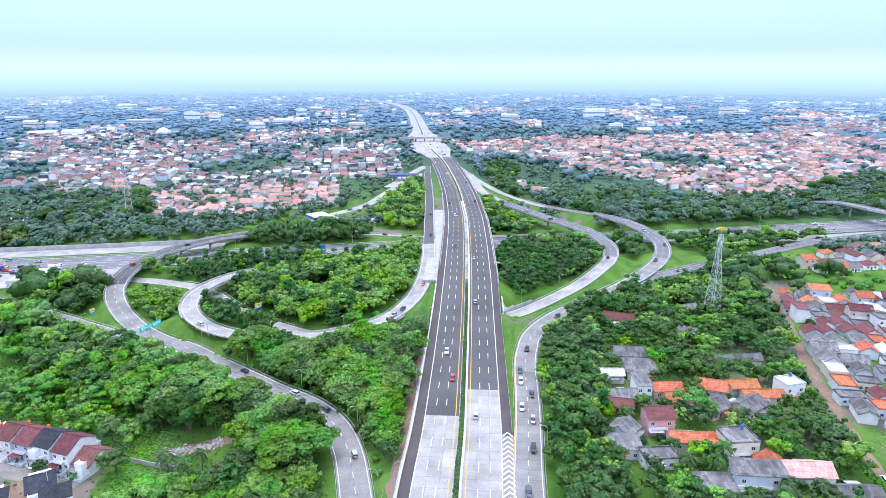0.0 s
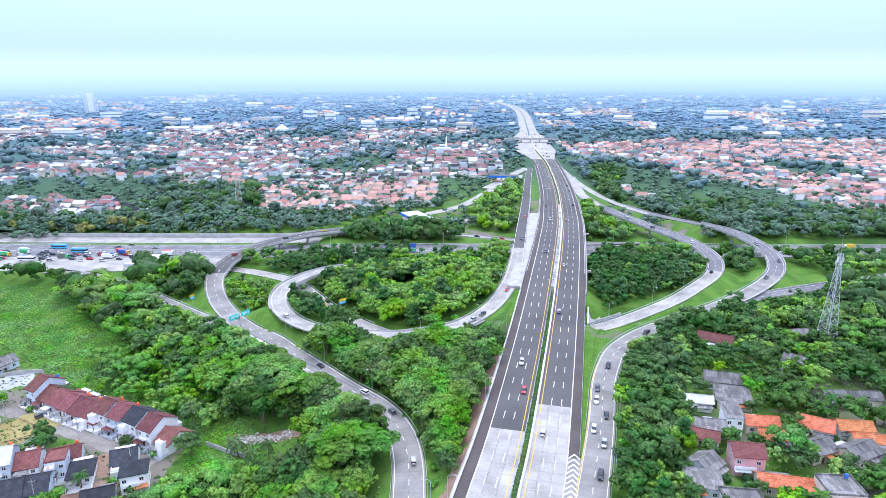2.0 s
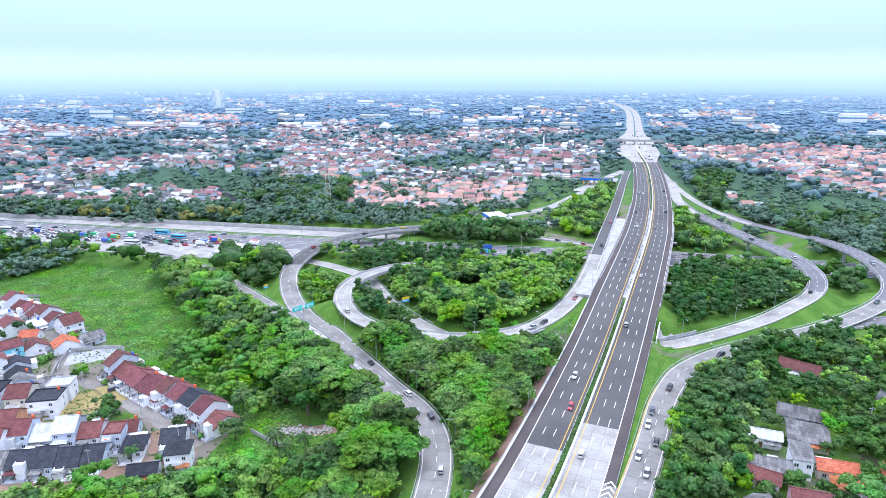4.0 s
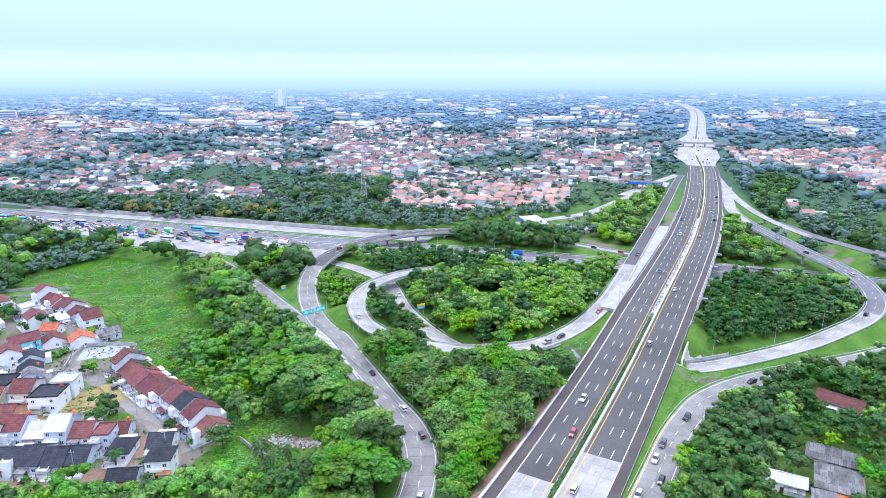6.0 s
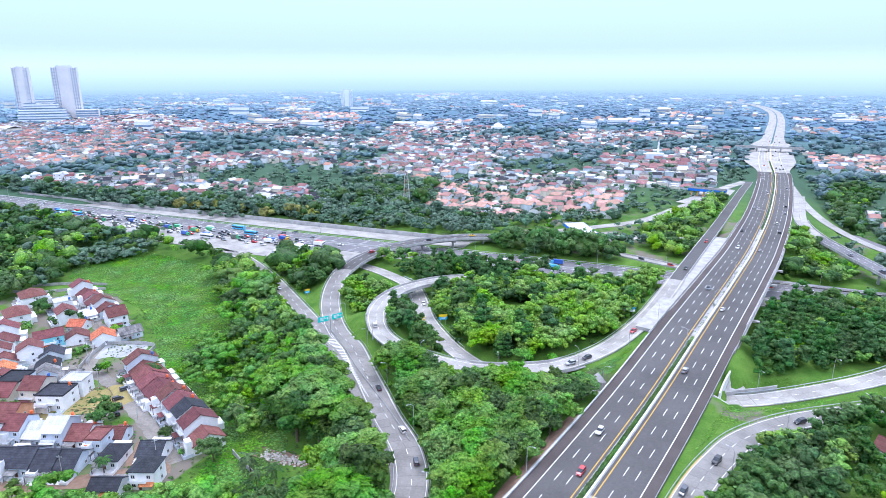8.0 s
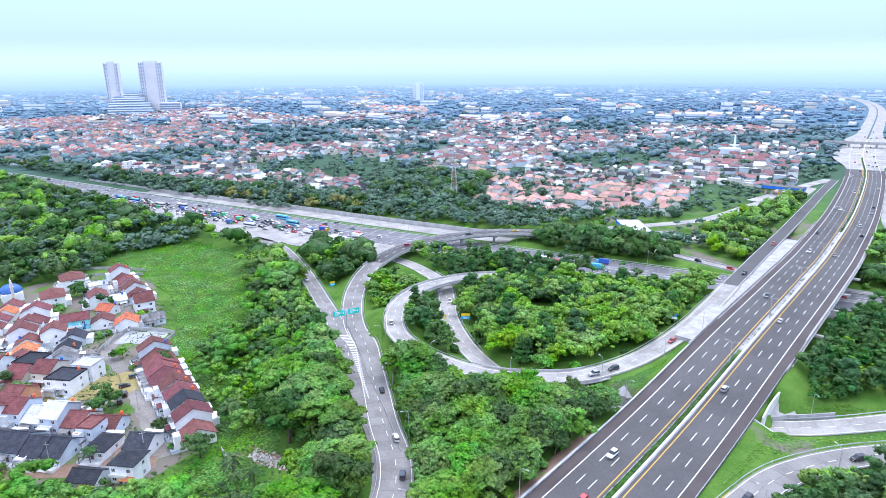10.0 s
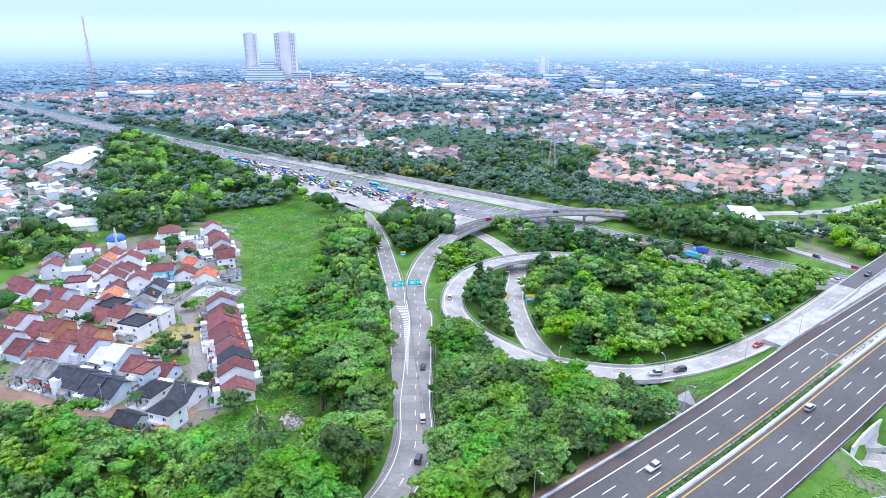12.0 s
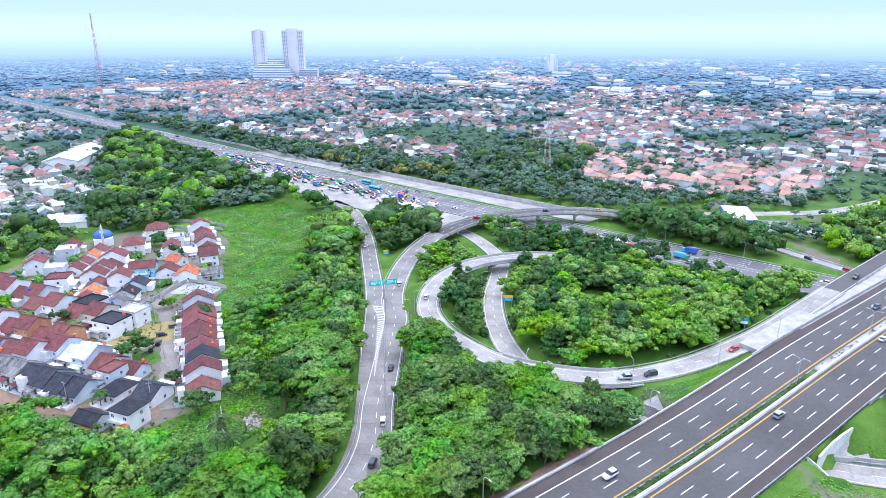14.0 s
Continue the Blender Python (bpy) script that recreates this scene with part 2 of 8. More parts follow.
MAIN = Line([(-52, 0, 0), (-25, 115, 0), (-12.7, 171, 0), (-5.6, 200, 0), (2.7, 238, 0), (14.5, 293, 1.5), (28, 358, 5.5), (44, 440, 7), (57, 515, 7), (75, 650, 6), (93, 845, 4.5), (99, 1000, 3.5), (110, 1160, 2.5), (134, 1420, 2), (180, 1950, 2), (198, 2350, 2), (175, 2750, 2), (80, 3150, 2), (-120, 3600, 2)], 6.0)
RAMP_A = Line([(-38, 90, -3), (-40, 140, -3.5), (-41.5, 178, -4), (-43.5, 203, -4), (-48.5, 221, -4), (-58, 236, -4), (-72, 250, -4.3), (-84.5, 264, -4.6), (-98, 279, -5), (-116, 299, -5), (-130, 310, -5), (-145, 327, -4.8), (-159, 348, -3.6), (-170, 372, -2.2), (-174, 391, -1), (-174, 411, 0), (-169, 430, 1), (-159.5, 449, 1.5), (-144.5, 467, 1.8), (-126, 482, 1.6), (-98, 498, 0), (-78, 515, -2), (-58, 530, -3), (-30, 545, -4), (-5, 556, -4.5), (18, 560, -4.5)])
RAMP_J = Line([(62, 800, 5), (40, 745, 5), (27, 692, 4), (7, 652, 2), (-16, 605, -1), (-36, 582, -2.5), (-87, 536, -3.6), (-120, 504, -4.6), (-155, 491, -5), (-200, 486, -5)])
RAMP_K = Line([(-62, 514, -5), (-40, 505, -5), (-21.8, 498, -5), (-2, 490.5, -5), (17, 483.5, -5), (45, 476, -5), (90, 472.5, -5), (130, 472, -5)])
RAMP_G = Line([(-420, 414, -5), (-330, 406, -5), (-285, 402, -5), (-262, 396, -5), (-240, 384, -5), (-205, 360, -5), (-174, 336, -5), (-143, 311.5, -5.02), (-122, 293, -5.04), (-106, 277.5, -5.08), (-91.5, 264.5, -4.95), (-76.5, 250.8, -4.5), (-62, 236.6, -4.12), (-51.5, 222, -4.08), (-46, 208, -4.08)])
LOOP = Line([(66, 800, 5), (56, 730, 5.5), (47, 660, 6), (34, 560, 6.9), (24, 490, 7), (15.5, 430, 7), (10.5, 395, 6.2), (4, 363, 4), (-6, 332, 2), (-17.5, 312, 0.9), (-30, 300.5, 0.3), (-54, 291, 0), (-78, 293, 0), (-95, 299.5, 0), (-108, 310, 0.2), (-118.5, 326, 0.6), (-123.5, 344, 1), (-122, 361, 1.3), (-115, 375, 1.6), (-106, 386, 1.6), (-92, 397, 0.6), (-70, 410, -1.5), (-40, 420, -4), (0, 428, -5), (60, 433, -5)])
RAMP_C = Line([(-330, 414, -5), (-250, 416, -5), (-200, 414, -5), (-166, 406, -5), (-141, 393, -4.6), (-125, 381, -4.2), (-111, 361, -4), (-97, 339, -4), (-78, 318, -4.2), (-62, 306, -5), (-48, 300.5, -5.6), (-22, 297, -5.6), (14, 300, -5), (39, 309, -3.6), (52, 314.5, -2.6), (70, 325, -0.8), (90, 339.4, 1), (108, 357, 2.6), (122, 373, 3.8), (133, 396, 4.3), (137, 421, 4.4), (135, 451, 4.4), (124, 483, 4.4), (110, 527, 4.6), (99, 564, 5), (94, 606, 5.5), (97, 654, 5.7), (105, 730, 5)])
RAMP_E = Line([(-9, 100, 0), (1, 140, 0), (8.4, 170, 0), (14.9, 192, 0), (20.8, 212, 0), (24.8, 227, 0), (29.4, 245, 0), (34.8, 260.5, 0), (43.2, 278, 0), (59.8, 296.5, 0), (83.3, 314, 0), (108, 330, 0.8), (131, 347, 2), (152, 367, 3.4), (166, 387, 4), (176, 413, 4.2), (180, 443, 4.2), (178, 470, 4.2), (172, 492, 3.6), (160, 520, 2), (145, 555, 0), (125, 600, 0)])
RAMP_F = Line([(100, 327, 0.5), (128, 340, 1), (169, 356, 1.5), (210, 371, 1.2), (240, 385, 0), (272, 401, -1.8), (313, 419, -4), (365, 432, -4.94), (440, 445, -4.94)])
RAMP_H = Line([(104, 790, 4.6), (104, 720, 5), (107, 660, 4.5), (115, 612, 3), (130, 572, 1), (150, 545, -1), (180, 520, -3)])
RAMP_L = Line([(388, 545, -2), (392, 518, 4), (395, 500, 6.4), (398, 475, 7), (403, 440, 7), (410, 400, 6), (418, 350, 3), (424, 300, 0)])
CROSS = Line([(-3400, 560, -5), (-2200, 510, -5), (-1500, 478, -5), (-900, 464, -5), (-640, 458, -5), (-400, 452, -5), (-260, 450, -5), (-100, 453, -5), (80, 459, -5), (220, 456, -5), (350, 460, -5), (600, 478, -5), (1200, 545, -5), (2400, 700, -5)], 8.0)
ROAD_WIDTHS = [(MAIN, 19), (RAMP_A, 6), (RAMP_G, 6), (LOOP, 6), (RAMP_C, 5.5), (RAMP_E, 6), (RAMP_F, 5.5), (RAMP_H, 4.5), (RAMP_J, 6), (RAMP_K, 5), (RAMP_L, 5.5), (CROSS, 17)]


# ---- ground ----
def inside(poly, x, y):
    c = False
    for (x0, y0), (x1, y1) in zip(poly, poly[1:] + poly[:1]):
        if (y0 > y) != (y1 > y) and x < (x1 - x0) * (y - y0) / (y1 - y0) + x0:
            c = not c
    return c


def base_height(x, y):
    """The lie of the land: a low valley with an estate in the west, level country elsewhere."""
    left = smooth01(10, -125, x + (y - 260) * 0.35) * smooth01(430, 330, y) * smooth01(-900, -480, x)
    z = -13.0 * left
    z += -3.6 * smooth01(330, 420, y) * (1 - left) * smooth01(900, 620, y)
    z += noise.noise(Vector((x * 0.006, y * 0.006, 3.1))) * 1.2 * smooth01(0, 400, abs(x) + abs(y - 300))
    z += noise.noise(Vector((x * 0.0011, y * 0.0011, 8.1))) * 10.0 * smooth01(900, 2200, math.hypot(x, y - 300))
    return z


# stretches that stand on the ground, with the half width of their bed
BEDS = []


def bed(line, half, p0=None, p1=None, drop=0.35):
    s0 = line.s_near(*p0) if p0 else 0
    s1 = line.s_near(*p1) if p1 else line.length
    pts = [line.at(s) for s in line.steps(s0, s1, 8.0)]
    BEDS.append((np.array([(p.x, p.y, p.z - drop) for p in pts]), half))


bed(MAIN, 18.5, None, (27, 350))
bed(MAIN, 18.5, (58, 522), None)
bed(RAMP_A, 6.5, None, (-172, 380))
bed(RAMP_A, 6.5, (-100, 495), None)
bed(RAMP_G, 6.5)
bed(LOOP, 6.5, (34, 560), (66, 800))
bed(LOOP, 6.5, (13, 412), (-17, 312))
bed(LOOP, 6.5, (-70, 291), (-119, 330))
bed(LOOP, 6.5, (-95, 395), None)
bed(RAMP_C, 6, None, (128, 384))
bed(RAMP_C, 6, (100, 562), None)
bed(RAMP_E, 6.5, None, (163, 382))
bed(RAMP_E, 6.5, (172, 492), None)
bed(RAMP_F, 6)
bed(RAMP_H, 5)
bed(RAMP_J, 6.5)
bed(RAMP_K, 5)
bed(RAMP_L, 5.5, None, (391, 526))
bed(RAMP_L, 5.5, (415, 372), None)
BEDS.append((np.array([(x, 440.0 - max(0, x - 300) * 0.02, -5.35) for x in range(225, 560, 10)]), 18))
bed(CROSS, 20)
BEDS.append((np.array([(x, 424.0, -5.35) for x in range(-460, -170, 10)]), 22))
BEDS.append((np.array([(x, 484.0, -5.35) for x in range(-520, -120, 10)]), 13))


def heights(X, Y):
    """Ground heights on arrays: the land, cut and filled to the road beds with slopes of one in two."""
    Z = np.array([base_height(float(a), float(b)) for a, b in zip(X, Y)])
    lo, hi = np.full(len(X), -1e9), np.full(len(X), 1e9)
    near = np.full(len(X), 1e9)
    best = Z.copy()
    for pts, half in BEDS:
        box = (X > pts[:, 0].min() - half - 40) & (X < pts[:, 0].max() + half + 40) & (Y > pts[:, 1].min() - half - 40) & (Y < pts[:, 1].max() + half + 40)
        idx = np.nonzero(box)[0]
        if not len(idx):
            continue
        for c in np.array_split(idx, max(1, len(idx) // 4000)):
            A, B = pts[:-1], pts[1:]
            ab = B[:, :2] - A[:, :2]
            ap = np.stack([X[c], Y[c]], 1)[:, None] - A[None, :, :2]
            t = np.clip((ap * ab).sum(-1) / (ab**2).sum(-1), 0, 1)
            dist = np.linalg.norm(ap - t[..., None] * ab, axis=-1)
            k = dist.argmin(1)
            r = np.arange(len(c))
            d, tz = dist[r, k], t[r, k]
            zr = A[k, 2] + (B[k, 2] - A[k, 2]) * tz
            # past an end of the bed the ground falls away at once
            raw = ((ap[r, k] * ab[k]).sum(-1)) / (ab[k] ** 2).sum(-1)
            ahead = np.maximum(0, np.maximum(-raw, raw - 1)) * np.linalg.norm(ab[k], axis=1)
            ahead = np.where((k == 0) & (raw < 0) | (k == len(ab) - 1) & (raw > 1), ahead, 0)
            side = np.sqrt(np.maximum(0, d**2 - ahead**2))
            over = np.hypot(np.maximum(0, side - half), ahead)
            d = np.where(over > 0, over + half, side)
            lo[c] = np.maximum(lo[c], zr - over * 0.5)
            hi[c] = np.minimum(hi[c], zr + over * 0.5)
            inside = d - half
            upd = inside < near[c]
            near[c] = np.where(upd, inside, near[c])
            best[c] = np.where(upd, zr, best[c])
    Z = np.minimum(np.maximum(Z, lo), np.maximum(hi, lo))
    Z = np.where(near < 0.5, np.minimum(best, hi), Z)
    # the toll road's bank stays whole over the sunken road
    for i in np.nonzero((X > -12) & (X < 48) & (Y > 262) & (Y < 345))[0]:
        k = int(np.argmin((MAIN.p[:, 0] - X[i]) ** 2 + (MAIN.p[:, 1] - Y[i]) ** 2))
        off = (X[i] - MAIN.p[k, 0]) * MAIN.r[k, 0] + (Y[i] - MAIN.p[k, 1]) * MAIN.r[k, 1]
        if -16.2 < off < 18.0:
            s = MAIN.s[k] + (X[i] - MAIN.p[k, 0]) * MAIN.d[k, 0] + (Y[i] - MAIN.p[k, 1]) * MAIN.d[k, 1]
            Z[i] = MAIN.at(s).z - 0.4
    for i in np.nonzero((X > -26) & (X < 12) & (Y > 306) & (Y < 372))[0]:
        k = int(np.argmin((LOOP.p[:, 0] - X[i]) ** 2 + (LOOP.p[:, 1] - Y[i]) ** 2))
        if math.hypot(LOOP.p[k, 0] - X[i], LOOP.p[k, 1] - Y[i]) < 7.0:
            Z[i] = LOOP.p[k, 2] - 0.4
    return Z


def ground_axis(a, b, lo, hi, fine, coarse):
    fine_part = list(np.arange(a, b + 0.1, fine))
    left, right, step = [], [], fine
    x = a
    while x > lo:
        step = min(coarse, step * 1.25)
        x -= step
        left.append(x)
    step, x = fine, b
    while x < hi:
        step = min(coarse, step * 1.25)
        x += step
        right.append(x)
    return np.array(left[::-1] + fine_part + right)


GX = ground_axis(-480, 320, -6000, 6000, 3.0, 160)
GY = ground_axis(60, 640, -1200, 6000, 3.0, 160)
gx, gy = np.meshgrid(GX, GY)
GZ = heights(gx.ravel(), gy.ravel()).reshape(gx.shape)


def ground_z(x, y):
    i, j = np.searchsorted(GX, x) - 1, np.searchsorted(GY, y) - 1
    i, j = max(0, min(len(GX) - 2, i)), max(0, min(len(GY) - 2, j))
    u, v = (x - GX[i]) / (GX[i + 1] - GX[i]), (y - GY[j]) / (GY[j + 1] - GY[j])
    return float((GZ[j, i] * (1 - u) + GZ[j, i + 1] * u) * (1 - v) + (GZ[j + 1, i] * (1 - u) + GZ[j + 1, i + 1] * u) * v)


GRASS = mat("meadow", (0.046, 0.125, 0.016), (0.120, 0.225, 0.038), 0.09, 0.95, 0.6, 0.1, fine=18)
gn, gl = GRASS.node_tree.nodes, GRASS.node_tree.links
earth = gn.new("ShaderNodeMix")
earth.data_type = "RGBA"
earth.inputs[7].default_value = (0.185, 0.165, 0.135, 1)
zone = gn.new("ShaderNodeAttribute")
zone.attribute_name = "bare"
patch = gn.new("ShaderNodeTexNoise")
patch.inputs["Scale"].default_value, patch.inputs["Detail"].default_value = 0.07, 6
gpos = gn.new("ShaderNodeNewGeometry")
gl.new(gpos.outputs["Position"], patch.inputs["Vector"])
cut = gn.new("ShaderNodeMath")
cut.operation = "ADD"
gl.new(zone.outputs["Fac"], cut.inputs[0])
gl.new(patch.outputs[0], cut.inputs[1])
edge = gn.new("ShaderNodeMapRange")
edge.inputs[1].default_value, edge.inputs[2].default_value = 0.92, 1.08
gl.new(cut.outputs[0], edge.inputs[0])
gl.new(edge.outputs[0], earth.inputs[0])
gl.new(gn["Principled BSDF"].inputs["Base Color"].links[0].from_socket, earth.inputs[6])
# undergrowth green beyond the near ground, shifted bluish for painted haze
scrub = gn.new("ShaderNodeMix")
scrub.data_type = "RGBA"
scrub.inputs[7].default_value = (0.050, 0.098, 0.070, 1)
wild = gn.new("ShaderNodeAttribute")
wild.attribute_name = "scrub"
gl.new(wild.outputs["Fac"], scrub.inputs[0])
gl.new(earth.outputs[2], scrub.inputs[6])
# blue haze painted into the colour of the far ground
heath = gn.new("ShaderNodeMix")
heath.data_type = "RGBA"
blotch, haze_tone = gn.new("ShaderNodeTexNoise"), gn.new("ShaderNodeMix")
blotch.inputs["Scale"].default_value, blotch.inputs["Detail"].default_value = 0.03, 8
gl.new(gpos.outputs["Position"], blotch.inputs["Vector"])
haze_tone.data_type = "RGBA"
haze_tone.inputs[6].default_value, haze_tone.inputs[7].default_value = (0.080, 0.150, 0.200, 1), (0.130, 0.220, 0.285, 1)
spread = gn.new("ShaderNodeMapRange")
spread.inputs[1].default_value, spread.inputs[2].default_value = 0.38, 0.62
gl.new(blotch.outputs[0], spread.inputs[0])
gl.new(spread.outputs[0], haze_tone.inputs[0])
gl.new(haze_tone.outputs[2], heath.inputs[7])
haze_share = gn.new("ShaderNodeAttribute")
haze_share.attribute_name = "heath"
gl.new(haze_share.outputs["Fac"], heath.inputs[0])
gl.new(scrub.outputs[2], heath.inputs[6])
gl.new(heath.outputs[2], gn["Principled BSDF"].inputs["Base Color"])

# bare ground in the settlements and on trodden verges: middle, half sizes, strength
ESTATE = [(-345, 300), (-300, 330), (-262, 305), (-228, 285), (-200, 262), (-124, 224), (-126, 196), (-140, 184), (-200, 160), (-300, 180), (-345, 240)]
BARE = [(75, 215, 55, 50, 0.40), (160, 250, 70, 90, 0.5), (-250, 700, 330, 150, 0.35), (400, 850, 330, 280, 0.35), (-900, 800, 500, 300, 0.3), (-600, 330, 120, 60, 0.4), (-200, 560, 90, 25, 0.35), (-30, 535, 90, 55, 0.44), (150, 540, 60, 60, 0.42), (-250, 497, 280, 10, 0.4), (10, 300, 45, 12, 0.42), (-250, 350, 70, 30, 0.3), (-420, 250, 80, 70, 0.35)]


def build_ground():
    nx, ny = len(GX), len(GY)
    me = bpy.data.meshes.new("ground")
    v = np.stack([gx.ravel(), gy.ravel(), GZ.ravel()], 1)
    k = (np.arange(ny - 1)[:, None] * nx + np.arange(nx - 1)[None]).ravel()
    f = np.stack([k, k + 1, k + nx + 1, k + nx], 1)
    me.from_pydata(v.tolist(), [], f.tolist())
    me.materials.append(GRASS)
    at = me.attributes.new("bare", "FLOAT", "POINT")
    b = np.zeros(len(v))
    for x, y, hx, hy, s in BARE:
        q = np.maximum(np.abs(v[:, 0] - x) / hx, np.abs(v[:, 1] - y) / hy)
        b = np.maximum(b, s * np.clip((1.15 - q) / 0.3, 0, 1))
    for i in np.nonzero((v[:, 0] > -350) & (v[:, 0] < -120) & (v[:, 1] > 155) & (v[:, 1] < 335))[0]:
        if inside(ESTATE, v[i, 0], v[i, 1]):
            b[i] = 0.54
    at.data.foreach_set("value", b.astype(np.float32))
    # both ground tints, undergrowth and painted haze, grow with distance
    away = np.clip((np.hypot(v[:, 0] + 20, v[:, 1] - 250) - 330) / 250, 0, 0.85)
    me.attributes.new("scrub", "FLOAT", "POINT").data.foreach_set("value", away.astype(np.float32))
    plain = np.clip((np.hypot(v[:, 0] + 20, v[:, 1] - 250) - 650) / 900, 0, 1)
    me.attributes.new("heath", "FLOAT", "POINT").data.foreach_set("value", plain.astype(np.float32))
    me.polygons.foreach_set("use_smooth", [True] * len(me.polygons))
    return tagged(new("ground", me), "green rolling ground with meadow grass and bare earth", "ground", kind="structure")


build_ground()


# ---- roads ----
def strip(sh, line, s0, s1, o0, o1, up=0.0, thick=0.0, step=4.0):
    """A band along a line between two offsets, with sides when it has a thickness."""
    rings = []
    for s in line.steps(s0, s1, step):
        a, b = line.at(s, val(o0, s), up), line.at(s, val(o1, s), up)
        if thick:
            d = Vector((0, 0, thick))
            rings.append([b - d, b, a, a - d])
        else:
            rings.append([b, a])
    sh.sweep(rings, closed=thick > 0, cap=thick > 0)
    return sh


def slabs(sh, line, s0, s1, o0, o1, across, along=5.0, up=0.0, thick=0.28):
    """Cast slabs with open joints between them."""
    n = max(1, round((s1 - s0) / along))
    for i in range(n):
        a, b = s0 + (s1 - s0) * i / n + 0.03, s0 + (s1 - s0) * (i + 1) / n - 0.03
        for j in range(across):
            q = []
            for s, e in ((a, 0), (a, 1), (b, 1), (b, 0)):
                w0, w1 = val(o0, s), val(o1, s)
                o = w0 + (w1 - w0) * (j + e) / across + (0.03 if e == 0 else -0.03)
                q.append(line.at(s, o, up))
            k = len(sh.v)
            sh.v.extend([tuple(p) for p in q] + [tuple(p - Vector((0, 0, thick))) for p in q])
            sh.f += [tuple(k + m for m in f) for f in ((0, 1, 2, 3), (0, 4, 5, 1), (1, 5, 6, 2), (2, 6, 7, 3), (3, 7, 4, 0))]
    return sh


def dashes(sh, line, s0, s1, off, width=0.22, dash=5.0, gap=8.0, up=0.03):
    s = s0
    while s + dash < s1:
        strip(sh, line, s, s + dash, lambda q: val(off, q) - width / 2, lambda q: val(off, q) + width / 2, up, step=2.5)
        s += dash + gap
    return sh


def solid(sh, line, s0, s1, off, width=0.25, up=0.03):
    return strip(sh, line, s0, s1, lambda q: val(off, q) - width / 2, lambda q: val(off, q) + width / 2, up)


def road(name, label):
    return thing(name, label, "road", kind="structure")


def rail(line, s0, s1, off, label="galvanised steel guardrail beside the road"):
    """A crash barrier: a folded beam on posts."""
    t = thing("guardrail", label, "guardrail", group="guardrails")
    beam, posts = Shape(), Shape()
    prof = [(0.0, 0.42), (0.07, 0.50), (0.0, 0.58), (0.07, 0.66), (0.0, 0.74), (-0.05, 0.74), (-0.05, 0.42)]
    beam.sweep([[line.at(s, val(off, s) + o, u) for o, u in prof] for s in line.steps(s0, s1, 4.0)], closed=True, cap=True)
    for s in line.steps(s0, s1, 4.0):
        p = line.at(s, val(off, s))
        posts.box(p.x - 0.07, p.y - 0.07, p.z - 0.9, p.x + 0.07, p.y + 0.07, p.z + 0.7)
    part("beam", beam, STEEL, t)
    tagged(part("posts", posts, STEEL, t), kind="stuff")


def parapet(line, s0, s1, off, parent, height=1.0, width=0.3, material=None):
    sh = Shape()
    sh.sweep([[line.at(s, val(off, s) + o, u) for o, u in ((-width / 2 - 0.1, -0.2), (-width / 2, height), (width / 2, height), (width / 2 + 0.1, -0.2))] for s in line.steps(s0, s1, 4.0)], closed=True, cap=True)
    return part("parapet", sh, material or CONCRETE_WALL, parent)


def deck(line, s0, s1, o0, o1, parent, depth=1.5, piers=(), foot=-6.0):
    """A bridge's body under the carriageway, with its piers."""
    sh = Shape()
    prof = lambda s: [(o0 - 0.4, -0.30), (o1 + 0.4, -0.30), (o1 + 0.4, -0.65), (o1 - 1.2, -depth), (o0 + 1.2, -depth), (o0 - 0.4, -0.65)]
    sh.sweep([[line.at(s, o, u) for o, u in prof(s)] for s in line.steps(s0, s1, 5.0)], closed=True, cap=True)
    part("deck", sh, CONCRETE_WALL, parent)
    for s in piers:
        c = line.at(s, (o0 + o1) / 2)
        m = pose(c.x, c.y, c.z, 0, 0, line.heading(s))
        cap = Shape().box(-0.9, o0 + 0.6, -depth - 0.9, 0.9, o1 - 0.6, -depth, m)
        part("pier_cap", cap, CONCRETE_WALL, parent)
        wide = o1 - o0
        for off in ((0.0,) if wide < 14 else (-wide * 0.36, -wide * 0.12, wide * 0.12, wide * 0.36)):
            q = m @ Vector((0, off, 0))
            part("pier", Shape().tube((q.x, q.y, foot), (q.x, q.y, c.z - depth - 0.5), 0.85, n=12), CONCRETE_WALL, parent)


BARRIER_WHITE = mat("white barrier paint", (0.60, 0.60, 0.59), (0.78, 0.78, 0.77), 0.5, 0.8, 0.05, 0.3)


